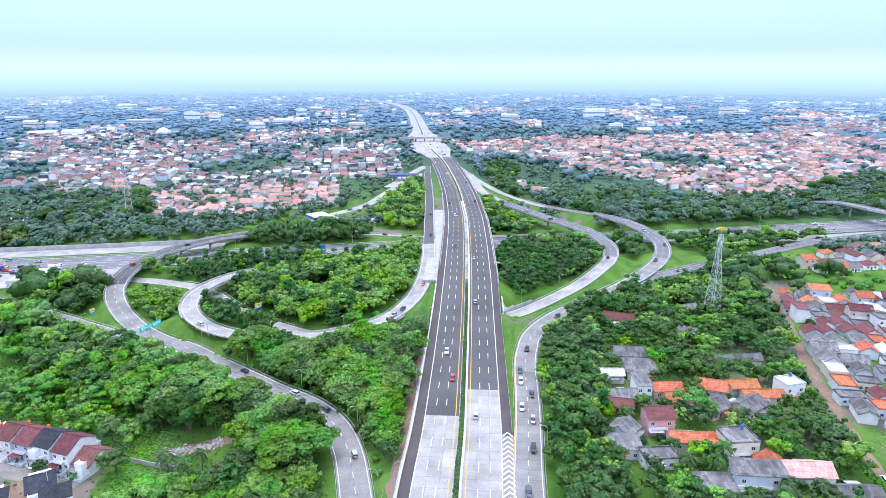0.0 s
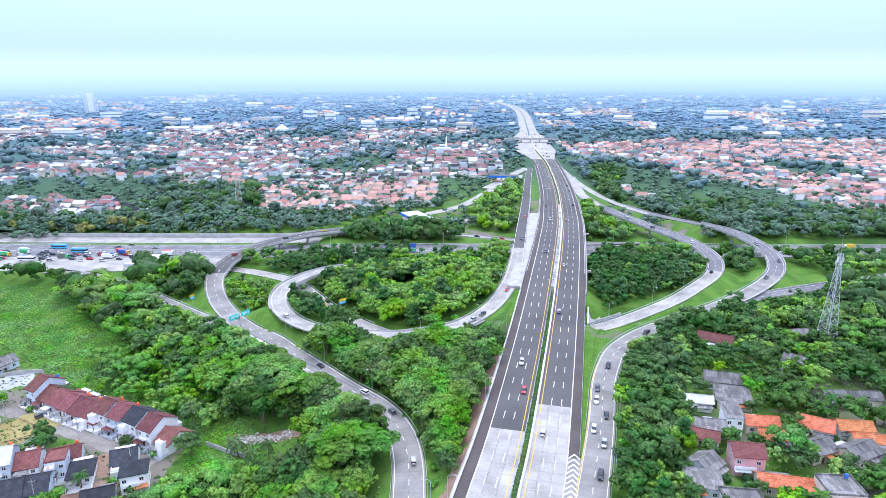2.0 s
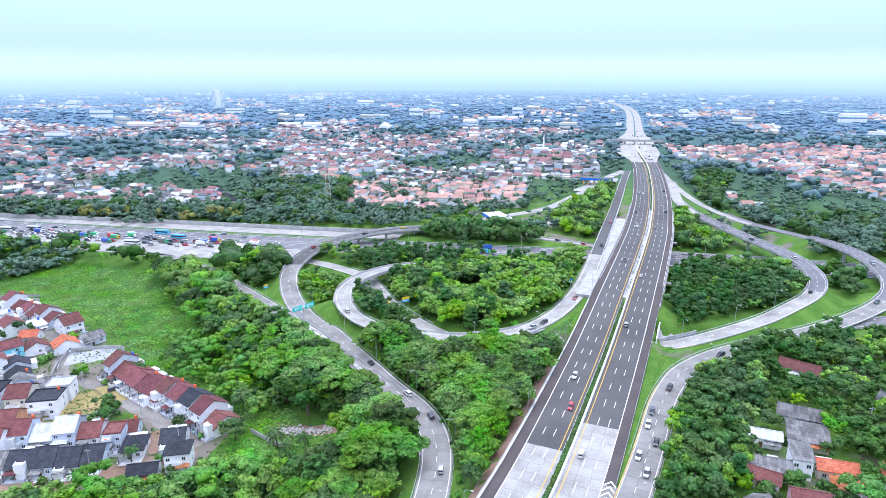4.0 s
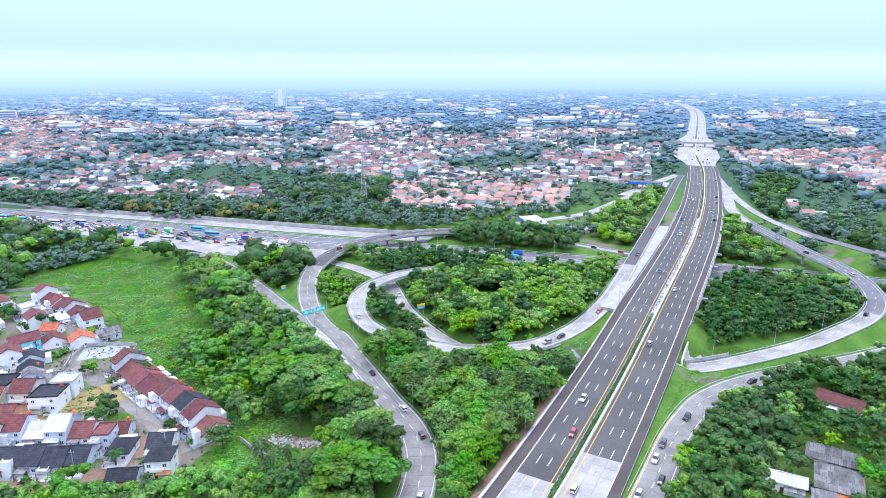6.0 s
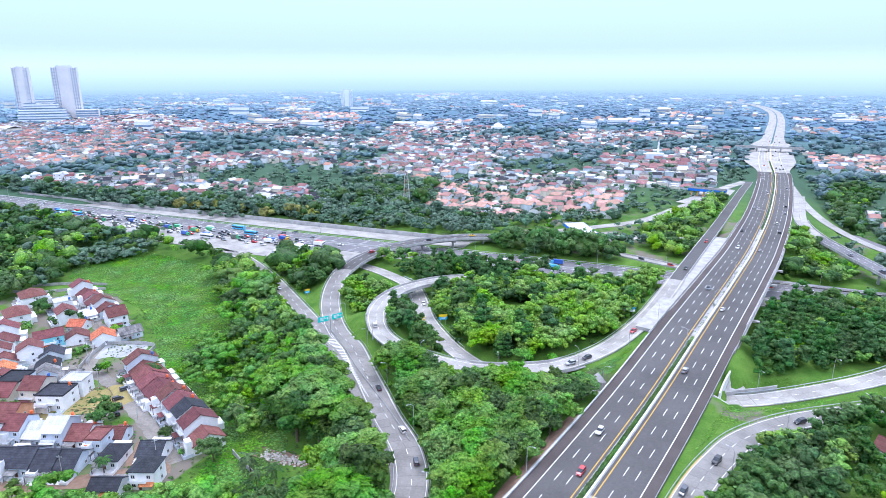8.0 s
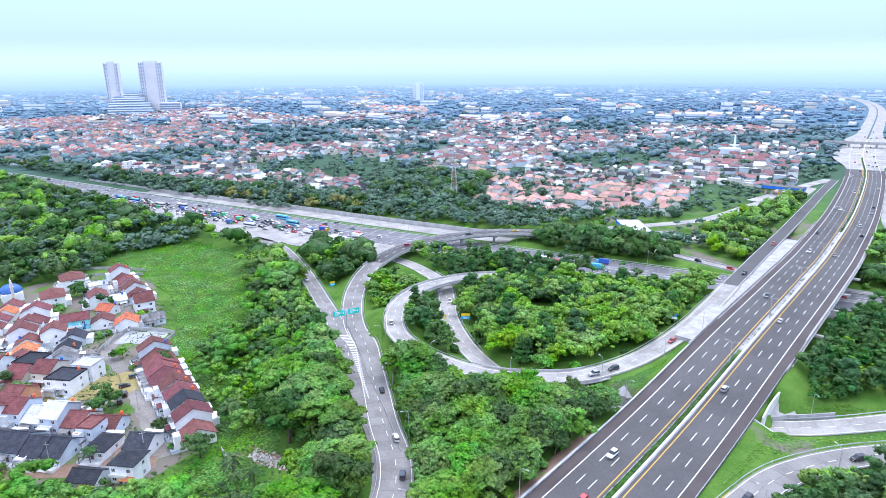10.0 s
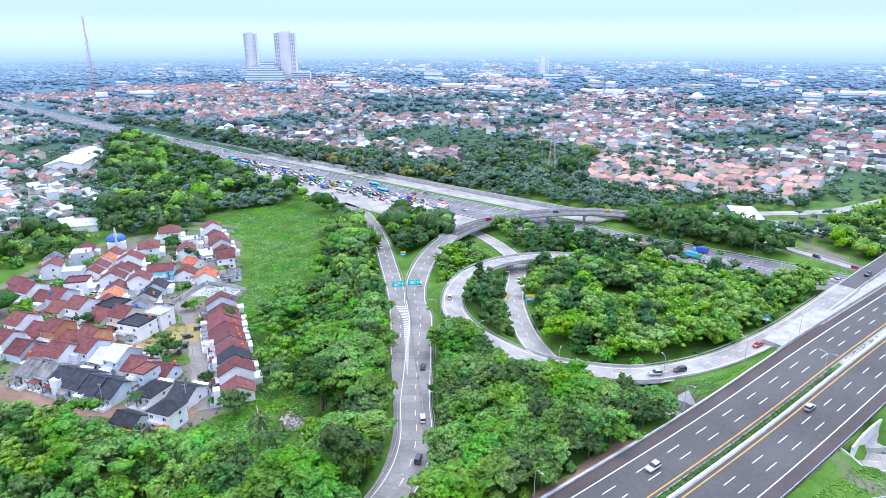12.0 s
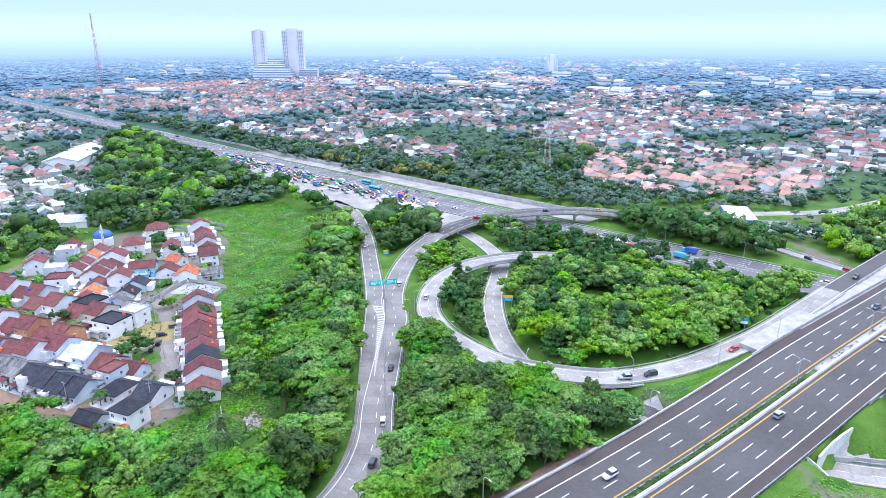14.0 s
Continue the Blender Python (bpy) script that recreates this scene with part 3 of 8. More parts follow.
# main toll road
def build_main():
    r = road("main_road", "six-lane asphalt toll road with concrete sections and a planted median")
    S = MAIN.s_near
    j_l, j_r = S(-6.5, 213), S(6.5, 227)
    far = S(101, 1030)
    end = MAIN.length
    part("concrete_surface", slabs(slabs(Shape(), MAIN, 0, j_l, -13.4, -1.3, 3), MAIN, 0, j_r, 1.3, 13.4, 3), CONCRETE_PALE, r, "pale cast concrete slabs")
    part("asphalt_surface", strip(strip(Shape(), MAIN, j_l, S(95, 890), -13.4, -1.3, 0, 0.3), MAIN, j_r, S(95, 890), 1.3, 13.4, 0, 0.3), ASPHALT, r, "grey asphalt lanes")
    wide = lambda s: 17 + 14 * smooth01(S(95, 890), S(100, 1010), s) - 13 * smooth01(S(114, 1200), S(130, 1380), s)
    a0 = S(95, 890)
    part("far_surface", slabs(slabs(Shape(), MAIN, a0, end, lambda s: -wide(s), -1.3, 3, 12), MAIN, a0, end, 1.3, wide, 3, 12), CONCRETE_PALE, r)
    sh = strip(strip(Shape(), MAIN, 0, a0, -17, -13.4, -0.02, 0.3), MAIN, S(-5.6, 198.5), a0, 13.4, 17, -0.02, 0.3)
    part("shoulder", sh, ASPHALT_DARK, r, "dark asphalt shoulders")
    w = Shape()
    for o in (-13.3, 13.3):
        solid(w, MAIN, 0, S(120, 1260), o, 0.26)
    for o in (-9.7, -6.1, 6.1, 9.7):
        dashes(w, MAIN, 3, S(120, 1260), o)
    # extra lane lines where the road widens to the north
    for o in (-16.6, 16.6):
        solid(w, MAIN, S(30, 370), S(92, 830), o, 0.2)
    part("lane_lines", w, PAINT_WHITE, r)
    y = Shape()
    for o in (-2.5, 2.5):
        solid(y, MAIN, 0, S(120, 1260), o, 0.26)
    part("edge_lines", y, PAINT_YELLOW, r)
    b = thing("road_bridge", "long concrete bridge carrying the toll road over the highway", "bridge", kind="structure")
    s0, s1 = S(27, 348), S(58, 524)
    deck(MAIN, s0, s1, -24.5, 17.5, b, 1.9, [S(33, 385), S(38.5, 412), S(44.5, 441), S(49, 470), S(53, 498)], -6)
    for o in (-17.3, 17.3):
        parapet(MAIN, s0 - 6, s1 + 60, o, b)
    u = thing("underpass_bridge", "short concrete bridge over a sunken slip road", "bridge", kind="structure")
    for o0, o1 in ((-16.6, -14.0), (14.0, 16.6)):
        deck(MAIN, S(12.4, 286), S(17.6, 309), o0, o1, u, 1.3)
    for s0, s1, side in ((0, S(27, 348), -1), (S(7, 228) - 30, S(27, 348), 1)):
        rail(MAIN, s0, s1, side * 16.9)
    rail(MAIN, S(75, 650), S(95, 890), 17.2)
    part("edge_kerb", Shape().sweep([[MAIN.at(s, -17.3 + q, h) for q, h in ((-0.25, -0.3), (-0.2, 0.32), (0.2, 0.32), (0.25, -0.3))] for s in MAIN.steps(0, S(26, 346), 6)], closed=True, cap=True), BARRIER_WHITE, r, "white concrete edge kerb")
    # median
    med = thing("median_barrier", "low pale concrete median kerbs with a strip of shrubs between", "barrier", kind="structure")
    part("median_kerb", Shape().sweep([[MAIN.at(s, -1.25 + q, h) for q, h in ((-0.15, -0.2), (-0.12, 0.3), (0.12, 0.3), (0.15, -0.2))] for s in MAIN.steps(0, S(120, 1260), 6)], closed=True, cap=True), CONCRETE_WALL, med)
    part("barrier_wall", Shape().sweep([[MAIN.at(s, 1.0 + q, h) for q, h in ((-0.45, -0.2), (-0.3, 0.85), (0.3, 0.85), (0.45, -0.2))] for s in MAIN.steps(0, S(120, 1260), 6)], closed=True, cap=True), BARRIER_WHITE, med, "white painted concrete barrier")
    hedge = Shape()
    for a, b in ((0, S(25, 345)), (S(63, 565), S(100, 1000))):
        hedge.sweep([[MAIN.at(s, q + 0.12 * math.sin(s * 1.7 + q * 5), h + 0.08 * math.sin(s * 2.3)) for q, h in ((-1.0, 0.2), (-0.85, 0.62), (-0.2, 0.72), (0.45, 0.62), (0.55, 0.2))] for s in MAIN.steps(a, b, 1.0 if a == 0 else 3.0)], closed=True, cap=True)
    part("hedge", hedge, LEAF_B, med, "low clipped dark green hedge")
    part("planting_bed", strip(Shape(), MAIN, 0, S(120, 1260), -1.1, 0.6, 0.22), CONCRETE_WALL, med)
    rnd = random.Random(4)
    g = Shape()
    s = 2.0
    while s < S(100, 1000):
        y_here = MAIN.at(s).y
        if y_here < 340 or y_here > 565 or rnd.random() < 0.12:
            for k in range(6):
                leaf_card(g, MAIN.at(s, rnd.uniform(-1.0, 0.5), rnd.uniform(0.45, 0.95)), 0.38, rnd)
        s += 0.42 if y_here < 480 else 0.9
    tagged(part("median_shrubs", g, LEAF_B, med, "clipped green hedge"), kind="stuff")
    # chevron gore beside the near slip road
    ch = Shape()
    g0, g1 = S(-9, 184) - 70, S(-5.6, 197)
    s = g0
    while s < g1:
        wd = 4.0 - 0.6 * (s - g0) / (g1 - g0)
        mid = 13.6 + wd / 2
        for sg in (-1, 1):
            a, b_ = MAIN.at(s + 2.2, mid, 0.03), MAIN.at(s + 3.0, mid, 0.03)
            c, d = MAIN.at(s, mid + sg * wd / 2, 0.03), MAIN.at(s + 0.8, mid + sg * wd / 2, 0.03)
            ch.face(a, c, d, b_) if sg < 0 else ch.face(a, b_, d, c)
        s += 2.6
    part("chevrons", ch, PAINT_WHITE, r, "white chevron hatching")
    part("gore_surface", slabs(Shape(), MAIN, S(-9, 184) - 72, S(-5.6, 198), 13.42, 17.7, 1, up=-0.015), CONCRETE, r)


def leaf_card(sh, c, size, rnd, flat=0.0):
    """A folded spray of leaves: two facing triangles with a bend."""
    a = rnd.uniform(0, 6.283)
    tilt = rnd.uniform(-0.7, 0.7) * (1 - flat)
    u = Vector((math.cos(a), math.sin(a), tilt)) * size * rnd.uniform(0.6, 1.1)
    v = Vector((-math.sin(a), math.cos(a), rnd.uniform(-0.6, 0.6) * (1 - flat))) * size * rnd.uniform(0.5, 0.9)
    d = Vector((0, 0, -0.35 * size))
    k = len(sh.v)
    sh.v.extend([tuple(c - u + d), tuple(c - v * 0.8), tuple(c + u + d), tuple(c + v)])
    sh.f.extend([(k, k + 1, k + 3), (k + 1, k + 2, k + 3)])


def ramp(name, label, line, o0, o1, material, s0=0, s1=None, slab=True, lanes=2, lines=True, yellow=None):
    r = road(name, label)
    s1 = line.length if s1 is None else s1
    if slab:
        part("slabs", slabs(Shape(), line, s0, s1, o0, o1, lanes), material, r)
    else:
        part("surface", strip(Shape(), line, s0, s1, o0, o1, 0, 0.3), material, r)
    if lines:
        w = Shape()
        solid(w, line, s0, s1, lambda s: val(o0, s) + 0.7, 0.2)
        solid(w, line, s0, s1, lambda s: val(o1, s) - 0.7, 0.2)
        dashes(w, line, s0 + 2, s1, lambda s: (val(o0, s) + val(o1, s)) / 2, 0.18, 3, 5)
        part("lane_lines", w, PAINT_WHITE, r)
    return r


def build_ramps():
    a = RAMP_A.s_near
    fly0, fly1 = a(-172, 380), a(-100, 495)
    r = ramp("slip_road_west", "two-lane concrete slip road curving past trees", RAMP_A, -5.2, 5.2, CONCRETE, 0, fly0 + 6)
    part("asphalt_surface", strip(Shape(), RAMP_A, fly0 + 6, fly1, -5.2, 5.2, 0, 0.3), ASPHALT, r)
    part("far_slabs", slabs(Shape(), RAMP_A, fly1, RAMP_A.length, -6, 6, 2), CONCRETE_PALE, r)
    w = Shape()
    solid(solid(w, RAMP_A, fly0 + 6, fly1, -4.5, 0.2), RAMP_A, fly0 + 6, fly1, 4.5, 0.2)
    part("flyover_lines", dashes(w, RAMP_A, fly0 + 8, fly1, 0, 0.18, 3, 5), PAINT_WHITE, r)
    b = thing("flyover", "curved concrete flyover with pale parapets on round piers", "flyover", kind="structure")
    deck(RAMP_A, fly0, fly1, -5.4, 5.4, b, 1.7, [a(-174, 400), a(-168, 434), a(-155, 455), a(-138, 473), a(-118, 487)])
    for o in (-5.4, 5.4):
        parapet(RAMP_A, fly0 - 2, fly1 + 4, o, b)
    rail(RAMP_A, a(-41, 150), a(-72, 250), -5.5)
    rail(RAMP_A, a(-41, 150), fly0 - 3, 5.5)
    rail(RAMP_A, a(-143, 325), fly0 - 3, -5.5)
    g = RAMP_G.s_near
    toll_road = ramp("slip_road_toll", "concrete slip road leading from the toll plaza", RAMP_G, -4.3, 4.3, CONCRETE, g(-290, 402), lines=False)
    toll_lines = Shape()
    for o in (-3.7, 3.7):
        solid(toll_lines, RAMP_G, g(-290, 402), g(-96, 268), o, 0.2)
    part("lane_lines", dashes(toll_lines, RAMP_G, g(-288, 402), g(-110, 281), 0, 0.18, 3, 5), PAINT_WHITE, toll_road)
    rail(RAMP_G, g(-240, 384), g(-138, 307), 4.7)
    rail(RAMP_G, g(-240, 384), g(-62, 236), -4.7)
    # hatching ahead of the nose where the two roads meet
    ch = Shape()
    s0, s1 = a(-84, 264), a(-126, 307)
    s = s0
    while s < s1:
        k = (s - s0) / (s1 - s0)
        mid, wd = -3.2 - 3.4 * k, 0.4 + 3.6 * k
        ch.face(RAMP_A.at(s, mid - wd / 2, 0.035), RAMP_A.at(s - 1.2, mid + wd / 2, 0.035), RAMP_A.at(s - 0.5, mid + wd / 2, 0.035), RAMP_A.at(s + 0.7, mid - wd / 2, 0.035))
        s += 1.8
    t = road("nose_marking", "white diagonal hatching on the road nose")
    part("hatching", ch, PAINT_WHITE, t)
    # loop
    L = LOOP.s_near
    r = road("loop_road", "pale concrete loop slip road")
    part("collector_surface", strip(Shape(), LOOP, L(66, 800), L(14, 419), -3.8, 3.8, 0, 0.3), ASPHALT, r)
    part("slabs", slabs(Shape(), LOOP, L(14, 419), LOOP.length, -4.6, 4.6, 2), CONCRETE_PALE, r, "pale concrete slabs")
    w = Shape()
    for o in (-3.5, 3.5):
        solid(w, LOOP, 0, LOOP.length, o, 0.2)
    part("lane_lines", dashes(w, LOOP, L(14, 419), LOOP.length, 0, 0.16, 3, 5), PAINT_WHITE, r)
    b = thing("loop_bridge", "short concrete bridge of the loop over a sunken road", "bridge", kind="structure")
    deck(LOOP, L(-119, 327), L(-94, 396), -4.9, 4.9, b, 1.5, [L(-119.5, 366)], -6)
    deck(LOOP, L(-17, 313), L(-72, 291), -4.9, 4.9, b, 1.3)
    for s in (L(-123, 346), L(-104, 388), L(-24, 306), L(-56, 291)):
        c = LOOP.at(s)
        part("abutment", Shape().box(-0.5, -4.9, -8.5, 0.5, 4.9, -1.2, pose(c.x, c.y, c.z, 0, 0, LOOP.heading(s))), CONCRETE_WALL, b)
    for o in (-4.8, 4.8):
        parapet(LOOP, L(-122, 342), L(-94, 396), o, b, 0.9)
        parapet(LOOP, L(-20, 311), L(-60, 291), o, b, 0.8)
    parapet(LOOP, L(47, 660), L(15.5, 432), -4.0, b, 0.9)
    rail(LOOP, L(10, 398), L(-20, 311), 4.9)
    rail(LOOP, L(3, 366), L(-20, 311), -4.9)
    for o in (-4.9, 4.9):
        rail(LOOP, L(-60, 291), L(-122, 342), o)
    # sunken road, rising to the eastern flyover
    c = RAMP_C.s_near
    f0, f1 = c(126, 380), c(100, 562)
    r = ramp("sunken_slip_road", "concrete slip road dipping under the bridges", RAMP_C, -4.4, 4.4, CONCRETE_PALE, c(-235, 415), f0)
    part("asphalt_surface", strip(Shape(), RAMP_C, f0, f1, -4.6, 4.6, 0, 0.3), ASPHALT_OLD, r)
    part("far_slabs", slabs(Shape(), RAMP_C, f1, RAMP_C.length, -4.6, 4.6, 2), CONCRETE_PALE, r)
    w = Shape()
    solid(solid(w, RAMP_C, f0, f1, -3.9, 0.2), RAMP_C, f0, f1, 3.9, 0.2)
    part("flyover_lines", dashes(w, RAMP_C, f0, f1, 0, 0.16, 3, 5), PAINT_WHITE, r)
    b = thing("flyover", "curved concrete flyover with pale parapets on round piers", "flyover", kind="structure")
    deck(RAMP_C, f0, f1, -4.7, 4.7, b, 1.7, [c(135, 402), c(137, 432), c(132, 464), c(121, 490), c(113, 516), c(105, 545)])
    for o in (-4.7, 4.7):
        parapet(RAMP_C, f0 - 4, f1 + 50, o, b)
    rail(RAMP_C, c(-120, 374), c(-52, 302), 4.8)
    rail(RAMP_C, c(-140, 392), c(-70, 312), -4.8)
    wing = thing("wing_wall", "pale concrete wing walls and paved slopes of the underpass", "wall", kind="structure")
    for p0, p1, o, cap_h in (((37, 308), (60, 319), -5.2, 1.7), ((-50, 301), (-5, 298), -5.3, 3.5), ((-40, 298.5), (-5, 298), 5.3, 3.5)):
        ring = []
        for s in RAMP_C.steps(c(*p0), c(*p1), 2.5):
            ring.append([RAMP_C.at(s, o + d, t) for d, t in ((-0.2, -0.5), (-0.2, cap_h), (0.2, cap_h), (0.2, -0.5))])
        part("wing", Shape().sweep(ring, closed=True, cap=True), CONCRETE_WALL, wing)
    # the headwall beside the toll road, stepping down to both ends
    m = MAIN.s_near
    tops = [(m(16.3, 304) + 5, -1.2), (m(17, 308) + 4, -0.35), (m(19, 314), -0.15), (m(20.6, 322), -0.4), (m(21.6, 327), -1.2)]
    ring = []
    for s, t in tops:
        ring.append([MAIN.at(s, 18.5 + d, u) for d, u in ((-0.25, -7.5), (-0.25, t), (0.25, t), (0.25, -7.5))])
    part("headwall", Shape().sweep(ring, closed=True, cap=True), BARRIER_WHITE, wing, "white stained headwall")
    A, B, C, D = Vector((40.0, 326, 0.9)), Vector((35.6, 311.0, -2.2)), Vector((45.5, 317.6, -1.7)), Vector((43.2, 322.5, -0.6))
    down = Vector((0, 0, -3.5))
    part("paved_slope", Shape().sweep([[q + down for q in (A, B, C, D)], [A, B, C, D]], closed=True, cap=True), CONCRETE_WALL, wing, "pale paved bank")
    ring = []
    for k in range(7):
        x, y, z = 33.2 + 8.0 * k / 6, 302.8 - 2.2 * (k / 6) ** 2, 1.3 - 3.2 * k / 6
        ring.append([(x, y - 0.2, z - 3.0), (x, y - 0.2, z), (x, y + 0.2, z), (x, y + 0.2, z - 3.0)])
    part("wing_kerb", Shape().sweep(ring, closed=True, cap=True), BARRIER_WHITE, wing)
    A, B, C = Vector((-8.0, 306.5, 0.2)), Vector((-13.0, 301.8, -3.6)), Vector((-4.2, 303.4, -2.2))
    part("paved_slope", Shape().sweep([[q + down for q in (A, B, C)], [A, B, C]], closed=True, cap=True), CONCRETE_WALL, wing, "pale paved bank")
    rail(RAMP_C, c(52, 315), f0 - 5, 4.8)
    rail(RAMP_C, c(45, 312), f0 - 5, -4.8)
    # eastern slip road
    e = RAMP_E.s_near
    f0, f1 = e(158, 375), e(172, 492)
    r = ramp("slip_road_east", "two-lane concrete slip road with a line of cars", RAMP_E, -4.6, 5.0, CONCRETE, 0, f0)
    part("asphalt_surface", strip(Shape(), RAMP_E, f0, RAMP_E.length, -4.8, 4.8, 0, 0.3), ASPHALT_OLD, r)
    w = Shape()
    solid(solid(w, RAMP_E, f0, f1, -4, 0.2), RAMP_E, f0, f1, 4, 0.2)
    part("flyover_lines", dashes(w, RAMP_E, f0, f1, 0, 0.16, 3, 5), PAINT_WHITE, r)
    part("inner_line", solid(Shape(), RAMP_E, 0, e(34, 261), -4.3, 0.2, 0.035), PAINT_YELLOW, r)
    b = thing("flyover", "curved concrete flyover with pale parapets on round piers", "flyover", kind="structure")
    deck(RAMP_E, f0, f1, -4.9, 4.9, b, 1.7, [e(168, 392), e(178, 424), e(180, 447), e(177, 475)])
    for o in (-4.9, 4.9):
        parapet(RAMP_E, f0 - 4, f1 + 20, o, b)
    rail(RAMP_E, e(20, 214), f0 - 5, -5.0)
    rail(RAMP_E, 30, f0 - 5, 5.4)
    r = ramp("slip_road_far_east", "asphalt slip road on a bank with pale side walls", RAMP_F, -4, 4, ASPHALT_OLD, 14, slab=False)
    b = thing("side_wall", "pale concrete side walls of the slip road", "wall", kind="structure")
    for o in (-4.2, 4.2):
        parapet(RAMP_F, 26, RAMP_F.length, o, b, 0.9)
    ramp("toll_access_road", "pale concrete road down from the toll gates", RAMP_J, -4.8, 4.8, CONCRETE_PALE, lines=False)
    ramp("parallel_slip_road", "pale concrete slip road beside the highway", RAMP_K, -3.6, 3.6, CONCRETE_PALE, lines=False)
    for o in (-3.9, 3.9):
        parapet(RAMP_K, 0, RAMP_K.length, o, b, 0.8)
    ramp("slip_road_north", "short pale concrete slip road", RAMP_H, -3.4, 3.4, CONCRETE_PALE, lines=False)


def build_cross():
    S = CROSS.s_near
    r = road("cross_highway", "wide dark asphalt highway crossing below the bridges")
    for a, b in ((-15.5, -0.8), (0.8, 15.5)):
        part("carriageway", strip(Shape(), CROSS, 0, CROSS.length, a, b, 0, 0.3, 8), ASPHALT_OLD, r)
    w = Shape()
    for o in (-15, -1.4, 1.4, 15):
        strip(w, CROSS, S(-1500, 478), S(900, 510), o - 0.15, o + 0.15, 0.03)
    for o in (-11.6, -8.2, -4.8, 4.8, 8.2, 11.6):
        dashes(w, CROSS, S(-1000, 465), S(600, 478), o, 0.24, 5, 8)
    part("lane_lines", w, PAINT_WHITE, r)
    med = thing("median_barrier", "concrete median barrier with a clipped hedge", "barrier", kind="structure")
    part("barrier_wall", Shape().sweep([[CROSS.at(s, q, h) for q, h in ((-0.5, -0.1), (-0.2, 0.9), (0.2, 0.9), (0.5, -0.1))] for s in CROSS.steps(S(-1500, 478), S(900, 510), 8)], closed=True, cap=True), CONCRETE_WALL, med)
    # side roads: to the north beside a retaining wall, to the south the plaza of the toll gates
    n = road("collector_road", "pale concrete collector road below a retaining wall")
    o0 = lambda s: -38 + 10 * smooth01(S(-300, 450), S(-520, 455), s)
    part("slabs", slabs(Shape(), CROSS, S(-760, 461), S(-105, 452), o0, lambda s: -22 + 4 * smooth01(S(-300, 450), S(-520, 455), s), 4, 6), CONCRETE_PALE, n)
    p = road("toll_apron", "wide pale concrete apron of the toll gates")
    part("slabs", slabs(Shape(), CROSS, S(-520, 455), S(-160, 451), 16.5, lambda s: 19 + 29 * smooth01(S(-520, 455), S(-390, 451), s) - 14 * smooth01(S(-250, 450), S(-175, 451), s), 7, 6), CONCRETE_PALE, p)
    east = road("east_apron", "pale concrete lanes joining the highway")
    part("slabs", slabs(Shape(), CROSS, S(228, 456), S(560, 475), 18.5, lambda s: 27 + 14 * smooth01(S(250, 456), S(370, 461), s), 3, 6, -0.02), CONCRETE_PALE, east)
    ramp("overpass_road", "concrete road crossing the highway on a bridge", RAMP_L, -4.2, 4.2, CONCRETE)
    over_bridge = thing("overbridge", "pale concrete overbridge with parapets across the highway", "bridge", kind="structure")
    near_l = RAMP_L.s_near
    deck(RAMP_L, near_l(391, 526), near_l(414, 375), -4.4, 4.4, over_bridge, 1.6, [near_l(392, 512), near_l(396, 488), near_l(403, 440), near_l(408, 410)])
    for o in (-4.4, 4.4):
        parapet(RAMP_L, near_l(391, 526), near_l(414, 375), o, over_bridge)
    wall = thing("retaining_wall", "stained pale concrete retaining wall along the highway", "wall", kind="structure")
    part("wall_face", Shape().sweep([[CROSS.at(s, o0(s) - q, h) for q, h in ((0.6, -0.3), (0.8, 3.0), (1.5, 3.0), (1.5, -0.3))] for s in CROSS.steps(S(-620, 457), S(-110, 452), 8)], closed=True, cap=True), CONCRETE_WALL, wall)
    for o, a, b in ((-16.2, -1200, 900), (16.2, -1200, -500), (16.2, -150, 900)):
        rail(CROSS, S(a, 460), S(b, 470), o)


def build_verge():
    v = road("verge_drain", "concrete drain and brown dirt verge beside the toll road")
    S = MAIN.s_near
    dr, so = Shape(), Shape()
    for s0, s1 in ((0, S(9, 270)),):
        strip(dr, MAIN, s0, s1, -18.1, -17.5, 0.02, 0.2)
        dr_ring = []
        for s in MAIN.steps(s0, s1, 4):
            a, b = MAIN.at(s, -18.2), MAIN.at(s, -21.5 + 0.8 * math.sin(s * 0.21))
            dr_ring.append([(a.x, a.y, a.z - 0.12), (b.x, b.y, ground_z(b.x, b.y) + 0.08)])
        so.sweep(dr_ring)
    part("drain", dr, CONCRETE_WALL, v)
    part("dirt", so, SOIL, v)


build_verge()
build_main()
build_ramps()
build_cross()


# ---- trees ----
def spray(sh, c, out, size, rnd):
    """A bent spray of leaves that faces outward from its bough."""
    n = (out + Vector((rnd.gauss(0, 0.33), rnd.gauss(0, 0.33), rnd.gauss(0, 0.33)))).normalized()
    u = n.orthogonal().normalized()
    w = n.cross(u)
    a = rnd.uniform(0, 6.283)
    u, w = (u * math.cos(a) + w * math.sin(a)) * size * rnd.uniform(0.6, 1.15), (w * math.cos(a) - u * math.sin(a)) * size * rnd.uniform(0.45, 0.85)
    k = len(sh.v)
    sh.v.extend([tuple(c - u - n * size * 0.3), tuple(c - w * 0.8), tuple(c + u - n * size * 0.3), tuple(c + w)])
    sh.f.extend([(k, k + 1, k + 3), (k + 1, k + 2, k + 3)])


